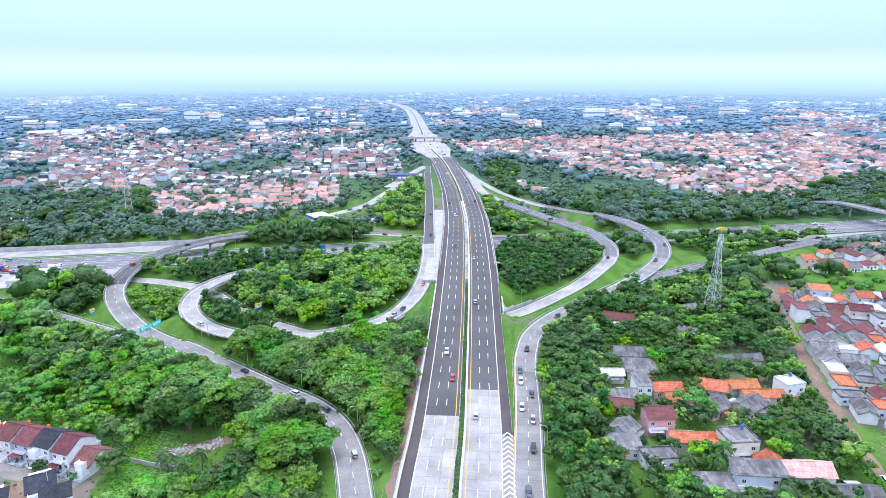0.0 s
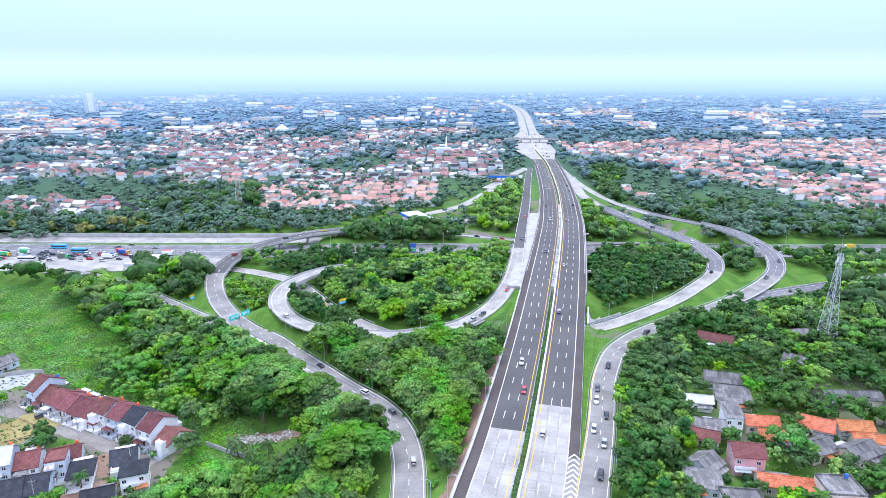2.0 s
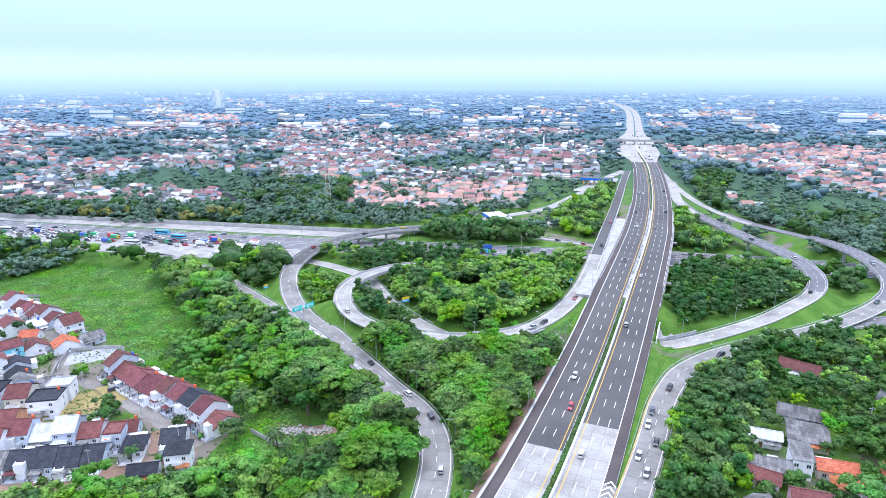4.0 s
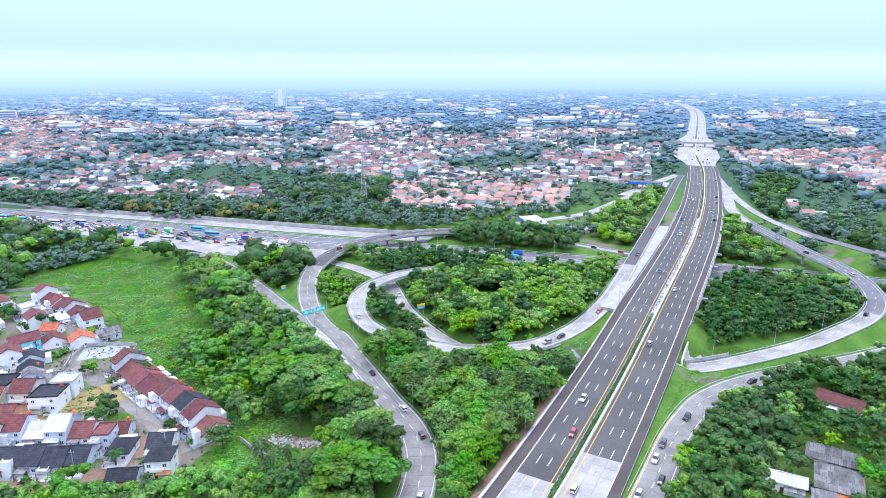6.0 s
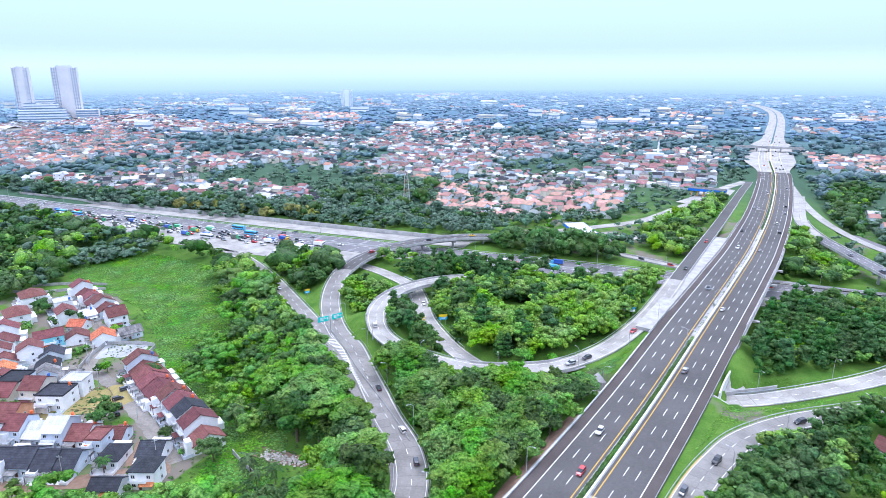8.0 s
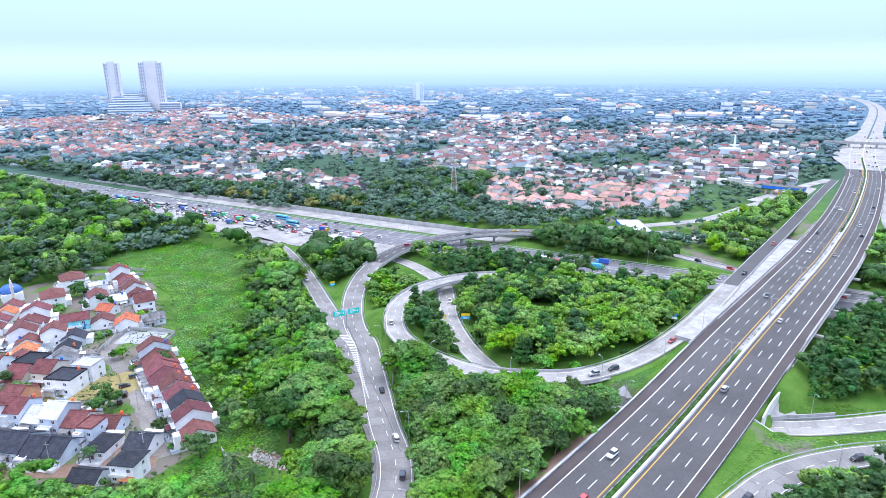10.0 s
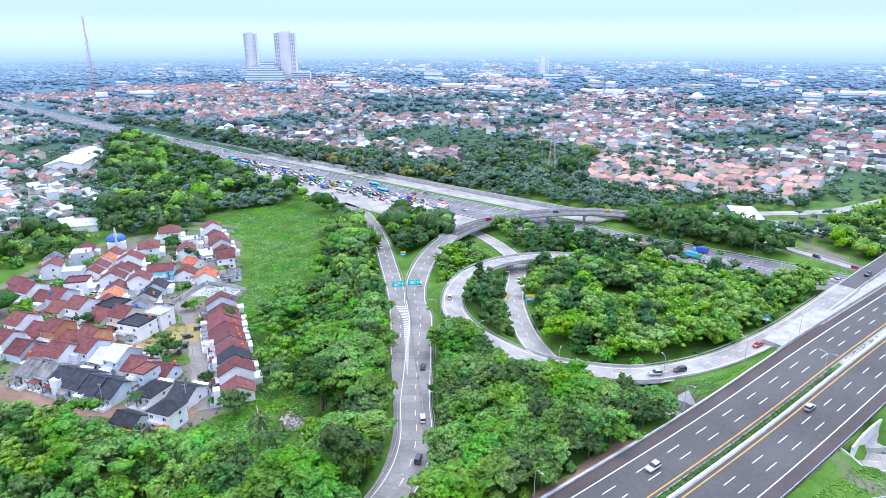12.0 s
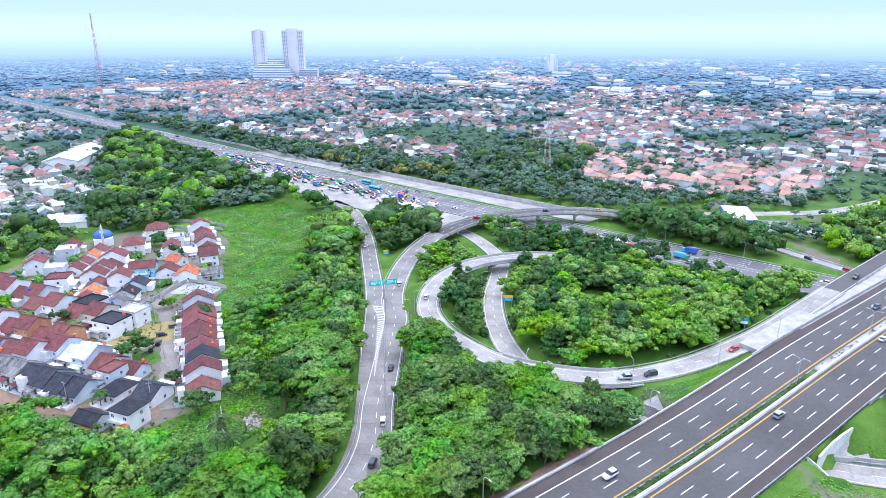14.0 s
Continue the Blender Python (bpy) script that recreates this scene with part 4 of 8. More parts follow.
def ico(level):
    """A small round blob: twelve corners, parted further at level one."""
    g = (1 + 5**0.5) / 2
    v = [Vector(q).normalized() for q in ((-1, g, 0), (1, g, 0), (-1, -g, 0), (1, -g, 0), (0, -1, g), (0, 1, g), (0, -1, -g), (0, 1, -g), (g, 0, -1), (g, 0, 1), (-g, 0, -1), (-g, 0, 1))]
    f = [(0, 11, 5), (0, 5, 1), (0, 1, 7), (0, 7, 10), (0, 10, 11), (1, 5, 9), (5, 11, 4), (11, 10, 2), (10, 7, 6), (7, 1, 8), (3, 9, 4), (3, 4, 2), (3, 2, 6), (3, 6, 8), (3, 8, 9), (4, 9, 5), (2, 4, 11), (6, 2, 10), (8, 6, 7), (9, 8, 1)]
    for _ in range(level):
        mid, out = {}, []
        for t in f:
            m = []
            for i, j in ((0, 1), (1, 2), (2, 0)):
                k = tuple(sorted((t[i], t[j])))
                if k not in mid:
                    mid[k] = len(v)
                    v.append((v[k[0]] + v[k[1]]).normalized())
                m.append(mid[k])
            out += [(t[0], m[0], m[2]), (t[1], m[1], m[0]), (t[2], m[2], m[1]), tuple(m)]
        f = out
    return v, f


ICO = [ico(0), ico(1)]


def boughs_of(rnd, kind):
    """Where the leafy clumps of a crown sit, and their half sizes."""
    out = []
    if kind == "umbrella":
        for i in range(20):
            a, r = i * 2.4 + rnd.uniform(-0.3, 0.3), 4.3 * math.sqrt((i + 0.5) / 20)
            out.append((Vector((r * math.cos(a), r * math.sin(a), 7.0 - r * r * 0.11 + rnd.uniform(-0.5, 0.5))), Vector((rnd.uniform(1.1, 1.6), rnd.uniform(1.1, 1.6), rnd.uniform(0.5, 0.75)))))
    elif kind == "cone":
        for z, r, n in ((1.8, 1.7, 6), (3.2, 1.5, 5), (4.6, 1.3, 5), (6.0, 0.9, 4), (7.4, 0.5, 3), (8.7, 0.0, 1)):
            for i in range(n):
                a = 6.283 * i / n + z
                out.append((Vector((r * math.cos(a), r * math.sin(a), z + rnd.uniform(-0.3, 0.3))), Vector((rnd.uniform(0.8, 1.1), rnd.uniform(0.8, 1.1), rnd.uniform(0.55, 0.75)))))
    elif kind == "bush":
        for _ in range(6):
            out.append((Vector((rnd.gauss(0, 0.9), rnd.gauss(0, 0.9), rnd.uniform(0.7, 1.7))), Vector((rnd.uniform(0.7, 1.1),) * 2 + (rnd.uniform(0.6, 0.9),))))
    else:
        # a few large limbs, each carrying its own cluster of boughs
        lean = rnd.uniform(0, 6.28)
        for i in range(7):
            a, r = lean + i * 2.4 + rnd.uniform(-0.4, 0.4), (0.0 if i == 0 else rnd.uniform(1.3, 2.5))
            big = rnd.uniform(1.25, 2.0)
            c = Vector((r * math.cos(a), r * math.sin(a), (5.6 if i == 0 else rnd.uniform(3.4, 5.4)) + rnd.uniform(-0.4, 0.4)))
            out.append((c, Vector((big * 0.78, big * 0.78, big * 0.62))))
            for _ in range(6):
                d = Vector((rnd.gauss(0, 1), rnd.gauss(0, 1), rnd.gauss(0.35, 0.7))).normalized()
                q = rnd.uniform(0.45, 0.95)
                out.append((c + Vector((d.x * big, d.y * big, d.z * big * 0.75)), Vector((q, q * rnd.uniform(0.75, 1.25), q * rnd.uniform(0.5, 0.8)))))
    return out


def crown(rnd, kind, cards, level=1, size=0.34, keep=1.0, ragged=0.26):
    """Ragged leafy clumps with a fringe of leaf sprays."""
    sh = Shape()
    boughs = boughs_of(rnd, kind)
    if keep < 1:
        grow = (1 / keep) ** 0.4
        boughs = [(c, r * grow) for c, r in rnd.sample(boughs, max(2, int(len(boughs) * keep)))]
    verts, faces = ICO[level]
    for c, r in boughs:
        k = len(sh.v)
        for d in verts:
            w = 0.88 + 0.36 * noise.noise((d * 1.7) + c * 1.3) + rnd.uniform(-ragged, ragged)
            sh.v.append((c.x + d.x * r.x * w, c.y + d.y * r.y * w, c.z + d.z * r.z * w))
        sh.f.extend([tuple(k + i for i in f) for f in faces])
    area = [b[1].x * b[1].y for b in boughs]
    for _ in range(cards):
        c, r = rnd.choices(boughs, area)[0]
        while True:
            d = Vector((rnd.gauss(0, 1), rnd.gauss(0, 1), rnd.gauss(0.35, 1)))
            if d.length > 0.1 and d.normalized().z > -0.5:
                break
        d = d.normalized() * rnd.uniform(0.86, 1.12)
        out = Vector((d.x / r.x, d.y / r.y, d.z / r.z + 0.35 / r.z)).normalized()
        spray(sh, c + Vector((d.x * r.x, d.y * r.y, d.z * r.z)), out, size, rnd)
    return sh


def trunk(rnd, kind):
    sh = Shape()
    h = {"umbrella": 5.2, "cone": 8.0, "bush": 1.2}.get(kind, 4.6)
    bend = Vector((rnd.gauss(0, 0.25), rnd.gauss(0, 0.25), h))
    sh.tube((0, 0, -0.6), bend * 0.55, 0.24, 0.17, 7)
    sh.tube(bend * 0.55, bend, 0.17, 0.08, 6)
    for _ in range(4 if kind != "bush" else 2):
        a = rnd.uniform(0, 6.28)
        q = bend * rnd.uniform(0.5, 0.8)
        sh.tube(q, q + Vector((math.cos(a) * 1.9, math.sin(a) * 1.9, 1.5)) * (0.5 if kind == "bush" else 1), 0.09, 0.03, 5)
    return sh


def palm(rnd):
    """A tuft of arching fronds on a tall stem."""
    sh = Shape()
    for i in range(13):
        a, lift = i * 2.4, rnd.uniform(-0.2, 0.9)
        d, side = Vector((math.cos(a), math.sin(a), 0)), Vector((-math.sin(a), math.cos(a), 0))
        pts = [Vector((0, 0, 7.0)) + d * r * 1.0 + Vector((0, 0, lift * r - 0.26 * r * r)) for r in (0.0, 0.9, 1.8, 2.6, 3.2)]
        for w in (-1, 1):
            rows = [[q, q + side * w * b - Vector((0, 0, b * 0.45))] for q, b in zip(pts, (0.1, 0.5, 0.6, 0.45, 0.08))]
            sh.sweep(rows)
    sh.f = [t for f in sh.f for t in ((f[0], f[1], f[2]), (f[0], f[2], f[3]))]
    return sh


def palm_stem(rnd):
    sh = Shape()
    lean = Vector((rnd.gauss(0, 0.3), rnd.gauss(0, 0.3), 0))
    sh.tube((lean.x, lean.y, -0.6), (lean.x * 0.3, lean.y * 0.3, 3.6), 0.2, 0.15, 7)
    sh.tube((lean.x * 0.3, lean.y * 0.3, 3.6), (0, 0, 7.0), 0.15, 0.12, 7)
    return sh


PALMS = [(-128, 236), (-104, 214), (-92, 212), (-98, 210), (-186, 252), (-330, 236), (-345, 250), (-318, 300), (62, 204), (88, 226), (96, 236), (104, 224), (70, 170), (56, 166), (64, 164), (118, 216), (100, 270), (122, 262), (-148, 196), (-214, 204)]

TREE_LOOKS = {
    "palm": (LEAF_B, "slim palm with arching fronds"),
    "round": (LEAF_A, "leafy broadleaf tree with a rounded bright green crown"),
    "deep": (LEAF_B, "broadleaf tree with a dense dark green crown"),
    "umbrella": (LEAF_C, "spreading tree with a flat layered lime-green crown"),
    "cone": (LEAF_D, "tall feathery dark green tree with tiered branches"),
    "yellow": (LEAF_Y, "roadside tree with yellowing foliage"),
    "bush": (LEAF_A, "low rounded garden bush with bright leaves"),
    "shrub": (LEAF_B, "low dark green shrub at the edge of the woods"),
    "sub": (LEAF_SUB_HAZE, "broadleaf tree among houses"),
    "far": (LEAF_FAR_HAZE, "broadleaf tree far across the plain"),
    "dim": (LEAF_MID_HAZE, "broadleaf tree well out on the plain"),
    "pale": (LEAF_HORIZON_HAZE, "broadleaf tree near the horizon"),
}
CROWNS, MESHES, THIN, FAINT = {}, {}, {}, {}
trnd = random.Random(11)


for look_name, (leaf, label) in TREE_LOOKS.items():
    if look_name == "palm":
        MESHES["palm"] = [(palm(trnd).mesh("crown", leaf), palm_stem(trnd).mesh("trunk", BARK)) for _ in range(3)]
        continue
    shape_kind = look_name if look_name in ("umbrella", "cone", "bush") else ("bush" if look_name == "shrub" else "round")
    bush = shape_kind == "bush"
    CROWNS[look_name] = [crown(trnd, shape_kind, 200 if bush else 850, 0 if shape_kind == "round" else 1, 0.3 if bush else 0.36) for _ in range(5)] if look_name not in ("sub", "far", "dim", "pale") else []
    MESHES[look_name] = [(c.mesh("crown", leaf), trunk(trnd, shape_kind).mesh("trunk", BARK)) for c in CROWNS[look_name]]
    THIN[look_name] = [crown(trnd, shape_kind, 60 if bush else 150, 0, 0.55, 0.36) for _ in range(5)]
    FAINT[look_name] = [crown(trnd, shape_kind, 40, 0, 0.95, 0.1, 0.42) for _ in range(6)]


def tree(x, y, look_name, size, rnd, z=None):
    leaf, label = TREE_LOOKS[look_name]
    cm, tm = rnd.choice(MESHES[look_name])
    t = thing("tree", label, "tree", Matrix.Translation((x, y, ground_z(x, y) if z is None else z)) @ pose(0, 0, 0, 0, 0, rnd.uniform(0, 360)) @ Matrix.Diagonal((size * rnd.uniform(0.9, 1.15), size * rnd.uniform(0.9, 1.15), size, 1)), "trees")
    part("trunk", tm, BARK, t)
    part("crown", cm, leaf, t)
    return t


ROAD_PTS = np.concatenate([np.c_[line.p, np.full(len(line.p), w)] for line, w in ROAD_WIDTHS])


def off_road(x, y, gap=2.0):
    d = np.hypot(ROAD_PTS[:, 0] - x, ROAD_PTS[:, 1] - y) - ROAD_PTS[:, 3]
    return d.min() > gap


# woods: outline, spacing, mix of looks, sizes
WOODS = [
    ([(-110, 352), (-86, 322), (-56, 304), (-28, 306), (-9, 336), (1, 368), (7, 402), (4, 424), (-30, 416), (-70, 404), (-108, 382)], 4.7, {"round": 6, "deep": 1, "cone": 1.5}, (0.95, 1.2)),
    ([(-108, 372), (-70, 404), (0, 424), (-2, 432), (-60, 428), (-120, 418), (-132, 400)], 5.0, {"cone": 5, "deep": 3}, (1.0, 1.3)),
    ([(-117, 330), (-100, 314), (-78, 302), (-68, 304), (-88, 324), (-106, 348), (-116, 345)], 4.6, {"deep": 3, "cone": 3, "round": 1}, (0.85, 1.1)),
    ([(-150, 346), (-137, 336), (-131, 348), (-132, 366), (-146, 384), (-160, 384), (-163, 372)], 5.0, {"round": 6, "deep": 1}, (0.65, 0.95)),
    ([(-38, 200), (-36, 185), (-31, 185), (-24, 224), (-12, 260), (-4, 286), (-14, 292), (-30, 290), (-54, 284), (-80, 286), (-100, 292), (-118, 306), (-128, 318), (-118, 296), (-92, 266), (-62, 236), (-46, 216)], 4.5, {"round": 6, "deep": 1.5, "umbrella": 1}, (0.9, 1.2)),
    ([(-58, 168), (-52, 205), (-62, 226), (-78, 244), (-104, 270), (-130, 292), (-152, 310), (-182, 332), (-215, 356), (-250, 380), (-262, 372), (-226, 340), (-190, 306), (-158, 282), (-132, 258), (-104, 232), (-92, 205), (-84, 168)], 5.6, {"deep": 5, "round": 3, "umbrella": 3}, (1.0, 1.55)),
    ([(-230, 130), (-190, 158), (-165, 169), (-140, 183), (-122, 190), (-108, 196), (-98, 204), (-86, 212), (-64, 226), (-55, 210), (-55, 150), (-120, 110)], 5.4, {"round": 5, "deep": 3, "umbrella": 2}, (0.7, 1.1)),
    ([(-205, 366), (-182, 352), (-176, 372), (-180, 396), (-196, 404), (-222, 402), (-228, 386)], 5.2, {"deep": 5, "round": 2, "cone": 1}, (0.9, 1.3)),
    ([(-330, 397), (-420, 404), (-520, 420), (-700, 432), (-690, 400), (-560, 352), (-462, 309), (-400, 283), (-352, 272), (-336, 296), (-349, 332), (-380, 362), (-372, 384), (-345, 392)], 7.0, {"deep": 4, "sub": 2, "round": 2}, (0.9, 1.45)),
    ([(-262, 392), (-285, 396), (-330, 397), (-345, 392), (-330, 385), (-275, 380)], 7.0, {"deep": 4, "round": 2}, (0.7, 1.0)),
    ([(50, 327), (70, 340), (90, 352), (110, 368), (126, 396), (130, 424), (126, 438), (62, 438), (41, 372)], 4.8, {"cone": 5, "deep": 3, "round": 1}, (0.75, 1.05)),
    ([(145, 385), (158, 402), (168, 425), (166, 436), (144, 436)], 5.0, {"cone": 3, "deep": 2}, (0.7, 1.0)),
    ([(17, 172), (26, 207), (34, 244), (52, 282), (82, 306), (116, 328), (112, 296), (90, 288), (70, 268), (60, 240), (50, 215), (44, 196), (38, 160), (18, 140)], 4.6, {"deep": 7, "cone": 2, "round": 1}, (0.75, 1.05)),
    ([(112, 300), (140, 330), (175, 345), (230, 362), (230, 340), (190, 315), (150, 290), (120, 285)], 6.5, {"deep": 5, "round": 2}, (0.8, 1.25)),
    ([(200, 380), (260, 402), (330, 425), (330, 436), (190, 436)], 6.0, {"deep": 4, "round": 3}, (0.7, 1.0)),
    ([(72, 478), (108, 482), (112, 505), (98, 545), (84, 590), (82, 560), (72, 510)], 5.0, {"round": 5, "deep": 2}, (0.7, 1.0)),
    ([(145, 478), (170, 500), (150, 545), (122, 600), (124, 640), (148, 602), (233, 592), (272, 552), (345, 574), (395, 560), (480, 625), (600, 680), (560, 560), (420, 490), (280, 480), (185, 480)], 7.0, {"deep": 2, "sub": 6}, (0.8, 1.25)),
    ([(122, 640), (130, 760), (160, 830), (185, 800), (150, 700), (140, 640)], 7.0, {"deep": 4, "round": 2}, (0.7, 1.1)),
    ([(-118, 474), (-70, 473), (-30, 474), (-24, 484), (-34, 498), (-56, 506), (-84, 498)], 5.0, {"cone": 6, "deep": 3}, (1.0, 1.4)),
    ([(-14, 552), (-12, 512), (10, 496), (24, 500), (32, 560), (42, 640), (47, 690), (36, 690), (18, 655), (-4, 605)], 5.6, {"round": 5, "deep": 2}, (0.7, 1.0)),
    ([(-330, 498), (-255, 512), (-190, 520), (-130, 535), (-130, 560), (-240, 560), (-340, 540), (-480, 520), (-640, 510), (-900, 505), (-900, 492), (-480, 490)], 7.5, {"deep": 1, "sub": 6}, (0.8, 1.2)),
    ([(38, 140), (125, 140), (135, 215), (150, 240), (165, 270), (185, 310), (195, 345), (150, 330), (120, 300), (95, 290), (70, 262), (58, 235), (50, 200)], 5.2, {"deep": 8, "round": 1, "umbrella": 0.6}, (0.6, 1.0)),
    ([(140, 180), (230, 170), (300, 330), (215, 350)], 11.0, {"deep": 4, "bush": 3}, (0.55, 0.9)),
    ([(-330, 225), (-250, 160), (-140, 195), (-130, 215), (-200, 260), (-300, 310)], 11.0, {"bush": 6, "deep": 1}, (0.6, 1.0)),
    ([(-305, 560), (-228, 548), (-205, 560), (-212, 605), (-250, 685), (-325, 665)], 6.5, {"sub": 6, "deep": 1}, (0.9, 1.4)),
    ([(-199, 277), (-160, 247), (-130, 228), (-112, 240), (-132, 258), (-158, 282), (-186, 304)], 6.0, {"bush": 3, "umbrella": 2, "round": 3, "deep": 2}, (0.6, 1.0)),
    ([(-350, 182), (-330, 214), (-336, 244), (-352, 262), (-376, 258), (-392, 236), (-386, 200)], 7.5, {"deep": 5, "round": 3, "bush": 2}, (0.7, 1.15)),
    ([(-520, 497), (-120, 494), (-112, 512), (-200, 522), (-330, 515), (-520, 512)], 6.5, {"sub": 6, "deep": 1}, (0.7, 1.0)),
    ([(-166, 392), (-142, 402), (-112, 398), (-90, 408), (-110, 424), (-150, 430), (-168, 420)], 5.5, {"deep": 4, "cone": 3, "round": 1}, (0.6, 0.95)),
    ([(-420, 494), (-375, 494), (-372, 503), (-420, 505)], 8.0, {"yellow": 1}, (0.9, 1.1)),
    ([(-348, 497), (-316, 497), (-316, 506), (-348, 506)], 8.0, {"yellow": 1}, (0.9, 1.1)),
    ([(-294, 499), (-270, 499), (-270, 508), (-294, 508)], 8.0, {"yellow": 1}, (0.9, 1.1)),
    ([(-130, 520), (-60, 560), (-40, 600), (-60, 612), (-110, 575), (-190, 548), (-200, 530)], 8.0, {"sub": 4, "deep": 1, "bush": 2}, (0.6, 1.0)),
]
# glades: middle and radius
GLADES = [(-62, 362, 11), (-48, 366, 7), (-86, 340, 5.5), (-84, 333, 4), (60, 420, 5), (-88, 210, 11), (-100, 217, 13), (-112, 228, 8), (-98, 227, 8), (-86, 229, 7), (-224, 267, 11), (-196, 226, 14), (-205, 215, 8), (-148, 209, 7)]


LANES = [[(-320, 306), (-280, 292), (-246, 276), (-224, 250), (-201, 242), (-178, 232), (-160, 224), (-132, 210)], [(-206, 164), (-177, 176), (-144, 197)], [(206, 352), (188, 304), (166, 264), (139, 212), (112, 150)]]


def clear_of_houses(x, y, room=0.0):
    for line in LANES:
        for (a, b), (c, d) in zip(line, line[1:]):
            t = max(0, min(1, ((x - a) * (c - a) + (y - b) * (d - b)) / ((c - a) ** 2 + (d - b) ** 2)))
            if math.hypot(x - a - t * (c - a), y - b - t * (d - b)) < 4.5 + room:
                return False
    return all(math.hypot(x - a, y - b) > r + 1.2 + room for a, b, r in HOUSE_SPOTS)


def plant_woods():
    rnd = random.Random(5)
    singles, rest = [], {}
    for poly, gap, mix, (s0, s1) in WOODS:
        gap *= 1.14
        xs, ys = [p[0] for p in poly], [p[1] for p in poly]
        y = min(ys)
        row = 0
        while y < max(ys):
            x = min(xs) + (gap / 2 if row % 2 else 0)
            while x < max(xs):
                px, py = x + rnd.uniform(-0.42, 0.42) * gap, y + rnd.uniform(-0.42, 0.42) * gap
                k = rnd.choices(list(mix), list(mix.values()))[0]
                size = rnd.uniform(s0, s1) * (rnd.uniform(1.12, 1.34) if rnd.random() < 0.8 else rnd.uniform(1.4, 1.75))
                if inside(poly, px, py) and not any(math.hypot(px - a, py - b) < r for a, b, r in GLADES):
                    if off_road(px, py, 2.1 * size - 0.5 * rnd.random()) and clear_of_houses(px, py, 1.2 * size):
                        singles.append((px, py, k, size))
                    elif off_road(px, py, 0.9) and clear_of_houses(px, py):
                        singles.append((px, py, "shrub" if k in ("deep", "cone") else "bush", rnd.uniform(0.8, 1.35)))
                x += gap
            y += gap * 0.87
            row += 1
    # the nearest are single trees, the others one mass of each look
    singles.sort(key=lambda q: math.hypot(q[0] + 40, q[1] - 240))
    for i, (x, y, k, s) in enumerate(singles):
        if i < 290:
            tree(x, y, k, s, rnd)
        else:
            rest.setdefault(k, []).append((x, y, s))
    for k, places in rest.items():
        mass([q for q in places if math.hypot(q[0] + 20, q[1] - 270) < 190], k, rnd, THIN)
        mass([q for q in places if math.hypot(q[0] + 20, q[1] - 270) >= 190], k, rnd, FAINT)
    for x, y, k, size in ((-145.8, 219.6, "deep", 0.75), (-211, 249, "round", 0.7), (-213, 246, "deep", 0.6), (-197, 244, "bush", 1.0), (-120.7, 215.8, "deep", 1.25), (-168, 179.4, "round", 0.5), (-190, 252, "bush", 1.2)):
        tree(x, y, k, size, rnd)
    for x, y in PALMS:
        tree(x, y, "palm", rnd.uniform(0.8, 1.15), rnd)


def mass(places, k, rnd, source, name="woods", low=1.0, sink=0.0):
    """Trees past counting: one mesh of leafy clumps and sprays."""
    V, F, n = [], [], 0
    src = [(np.array(c.v), np.array(c.f)) for c in source[k]]
    for x, y, s in places:
        v, f = rnd.choice(src)
        a = rnd.uniform(0, 6.283)
        c, q = math.cos(a) * s, math.sin(a) * s
        V.append(np.stack([v[:, 0] * c - v[:, 1] * q + x, v[:, 0] * q + v[:, 1] * c + y, (v[:, 2] - sink) * s * low + ground_z(x, y)], 1))
        F.append(f + n)
        n += len(v)
    if not V:
        return
    me = bpy.data.meshes.new(name)
    V, F = np.concatenate(V), np.concatenate(F)
    me.vertices.add(len(V))
    me.vertices.foreach_set("co", V.ravel())
    me.loops.add(F.size)
    me.loops.foreach_set("vertex_index", F.ravel())
    me.polygons.add(len(F))
    me.polygons.foreach_set("loop_start", np.arange(0, F.size, 3))
    me.materials.append(TREE_LOOKS[k][0])
    me.update(calc_edges=True)
    tagged(new(name, me), "dense mass of " + TREE_LOOKS[k][1].split(" with")[0].replace("tree", "trees"), "woods", kind="stuff")




# ---- houses ----
ROOF_MAROON = mat("maroon roof tiles", (0.125, 0.042, 0.042), (0.205, 0.078, 0.072), 0.5, 0.8, 0.3, 0.25, vary=0.22, fine=10, sheets=(1.3, 0.75, 0.12))
ROOF_ORANGE = mat("orange clay tiles", (0.36, 0.105, 0.045), (0.54, 0.20, 0.10), 0.5, 0.85, 0.3, 0.2, vary=0.2, fine=10, sheets=(0.9, 0.7, 0.2))
ROOF_PINK = mat("faded terracotta tiles", (0.50, 0.27, 0.22), (0.66, 0.43, 0.37), 0.5, 0.85, 0.3, 0.2, vary=0.2, island=0.15, fine=8, sheets=(1.2, 1.4, 0.14))
ROOF_DARK = mat("charcoal roof tiles", (0.024, 0.027, 0.035), (0.050, 0.054, 0.066), 0.5, 0.75, 0.3, 0.2, vary=0.25, fine=10, sheets=(1.3, 0.75, 0.12))
ROOF_GREY = mat("weathered fibre cement sheets", (0.115, 0.113, 0.112), (0.225, 0.22, 0.215), 0.35, 0.9, 0.3, 0.2, vary=0.25, fine=8, sheets=(1.05, 2.6, 0.3))
ROOF_BLUE = mat("blue painted sheet roof", (0.03, 0.10, 0.33), (0.06, 0.17, 0.45), 0.4, 0.5, 0.1, 0.4, vary=0.1)
ROOF_WHITE = mat("pale sheet roofing", (0.44, 0.45, 0.47), (0.62, 0.63, 0.64), 0.3, 0.6, 0.1, 0.4, vary=0.12, sheets=(1.2, 3.2, 0.14))
WALL_WHITE = mat("white render", (0.72, 0.73, 0.74), (0.88, 0.88, 0.88), 0.3, 0.85, 0.05, 0.25, vary=0.08, fine=6)
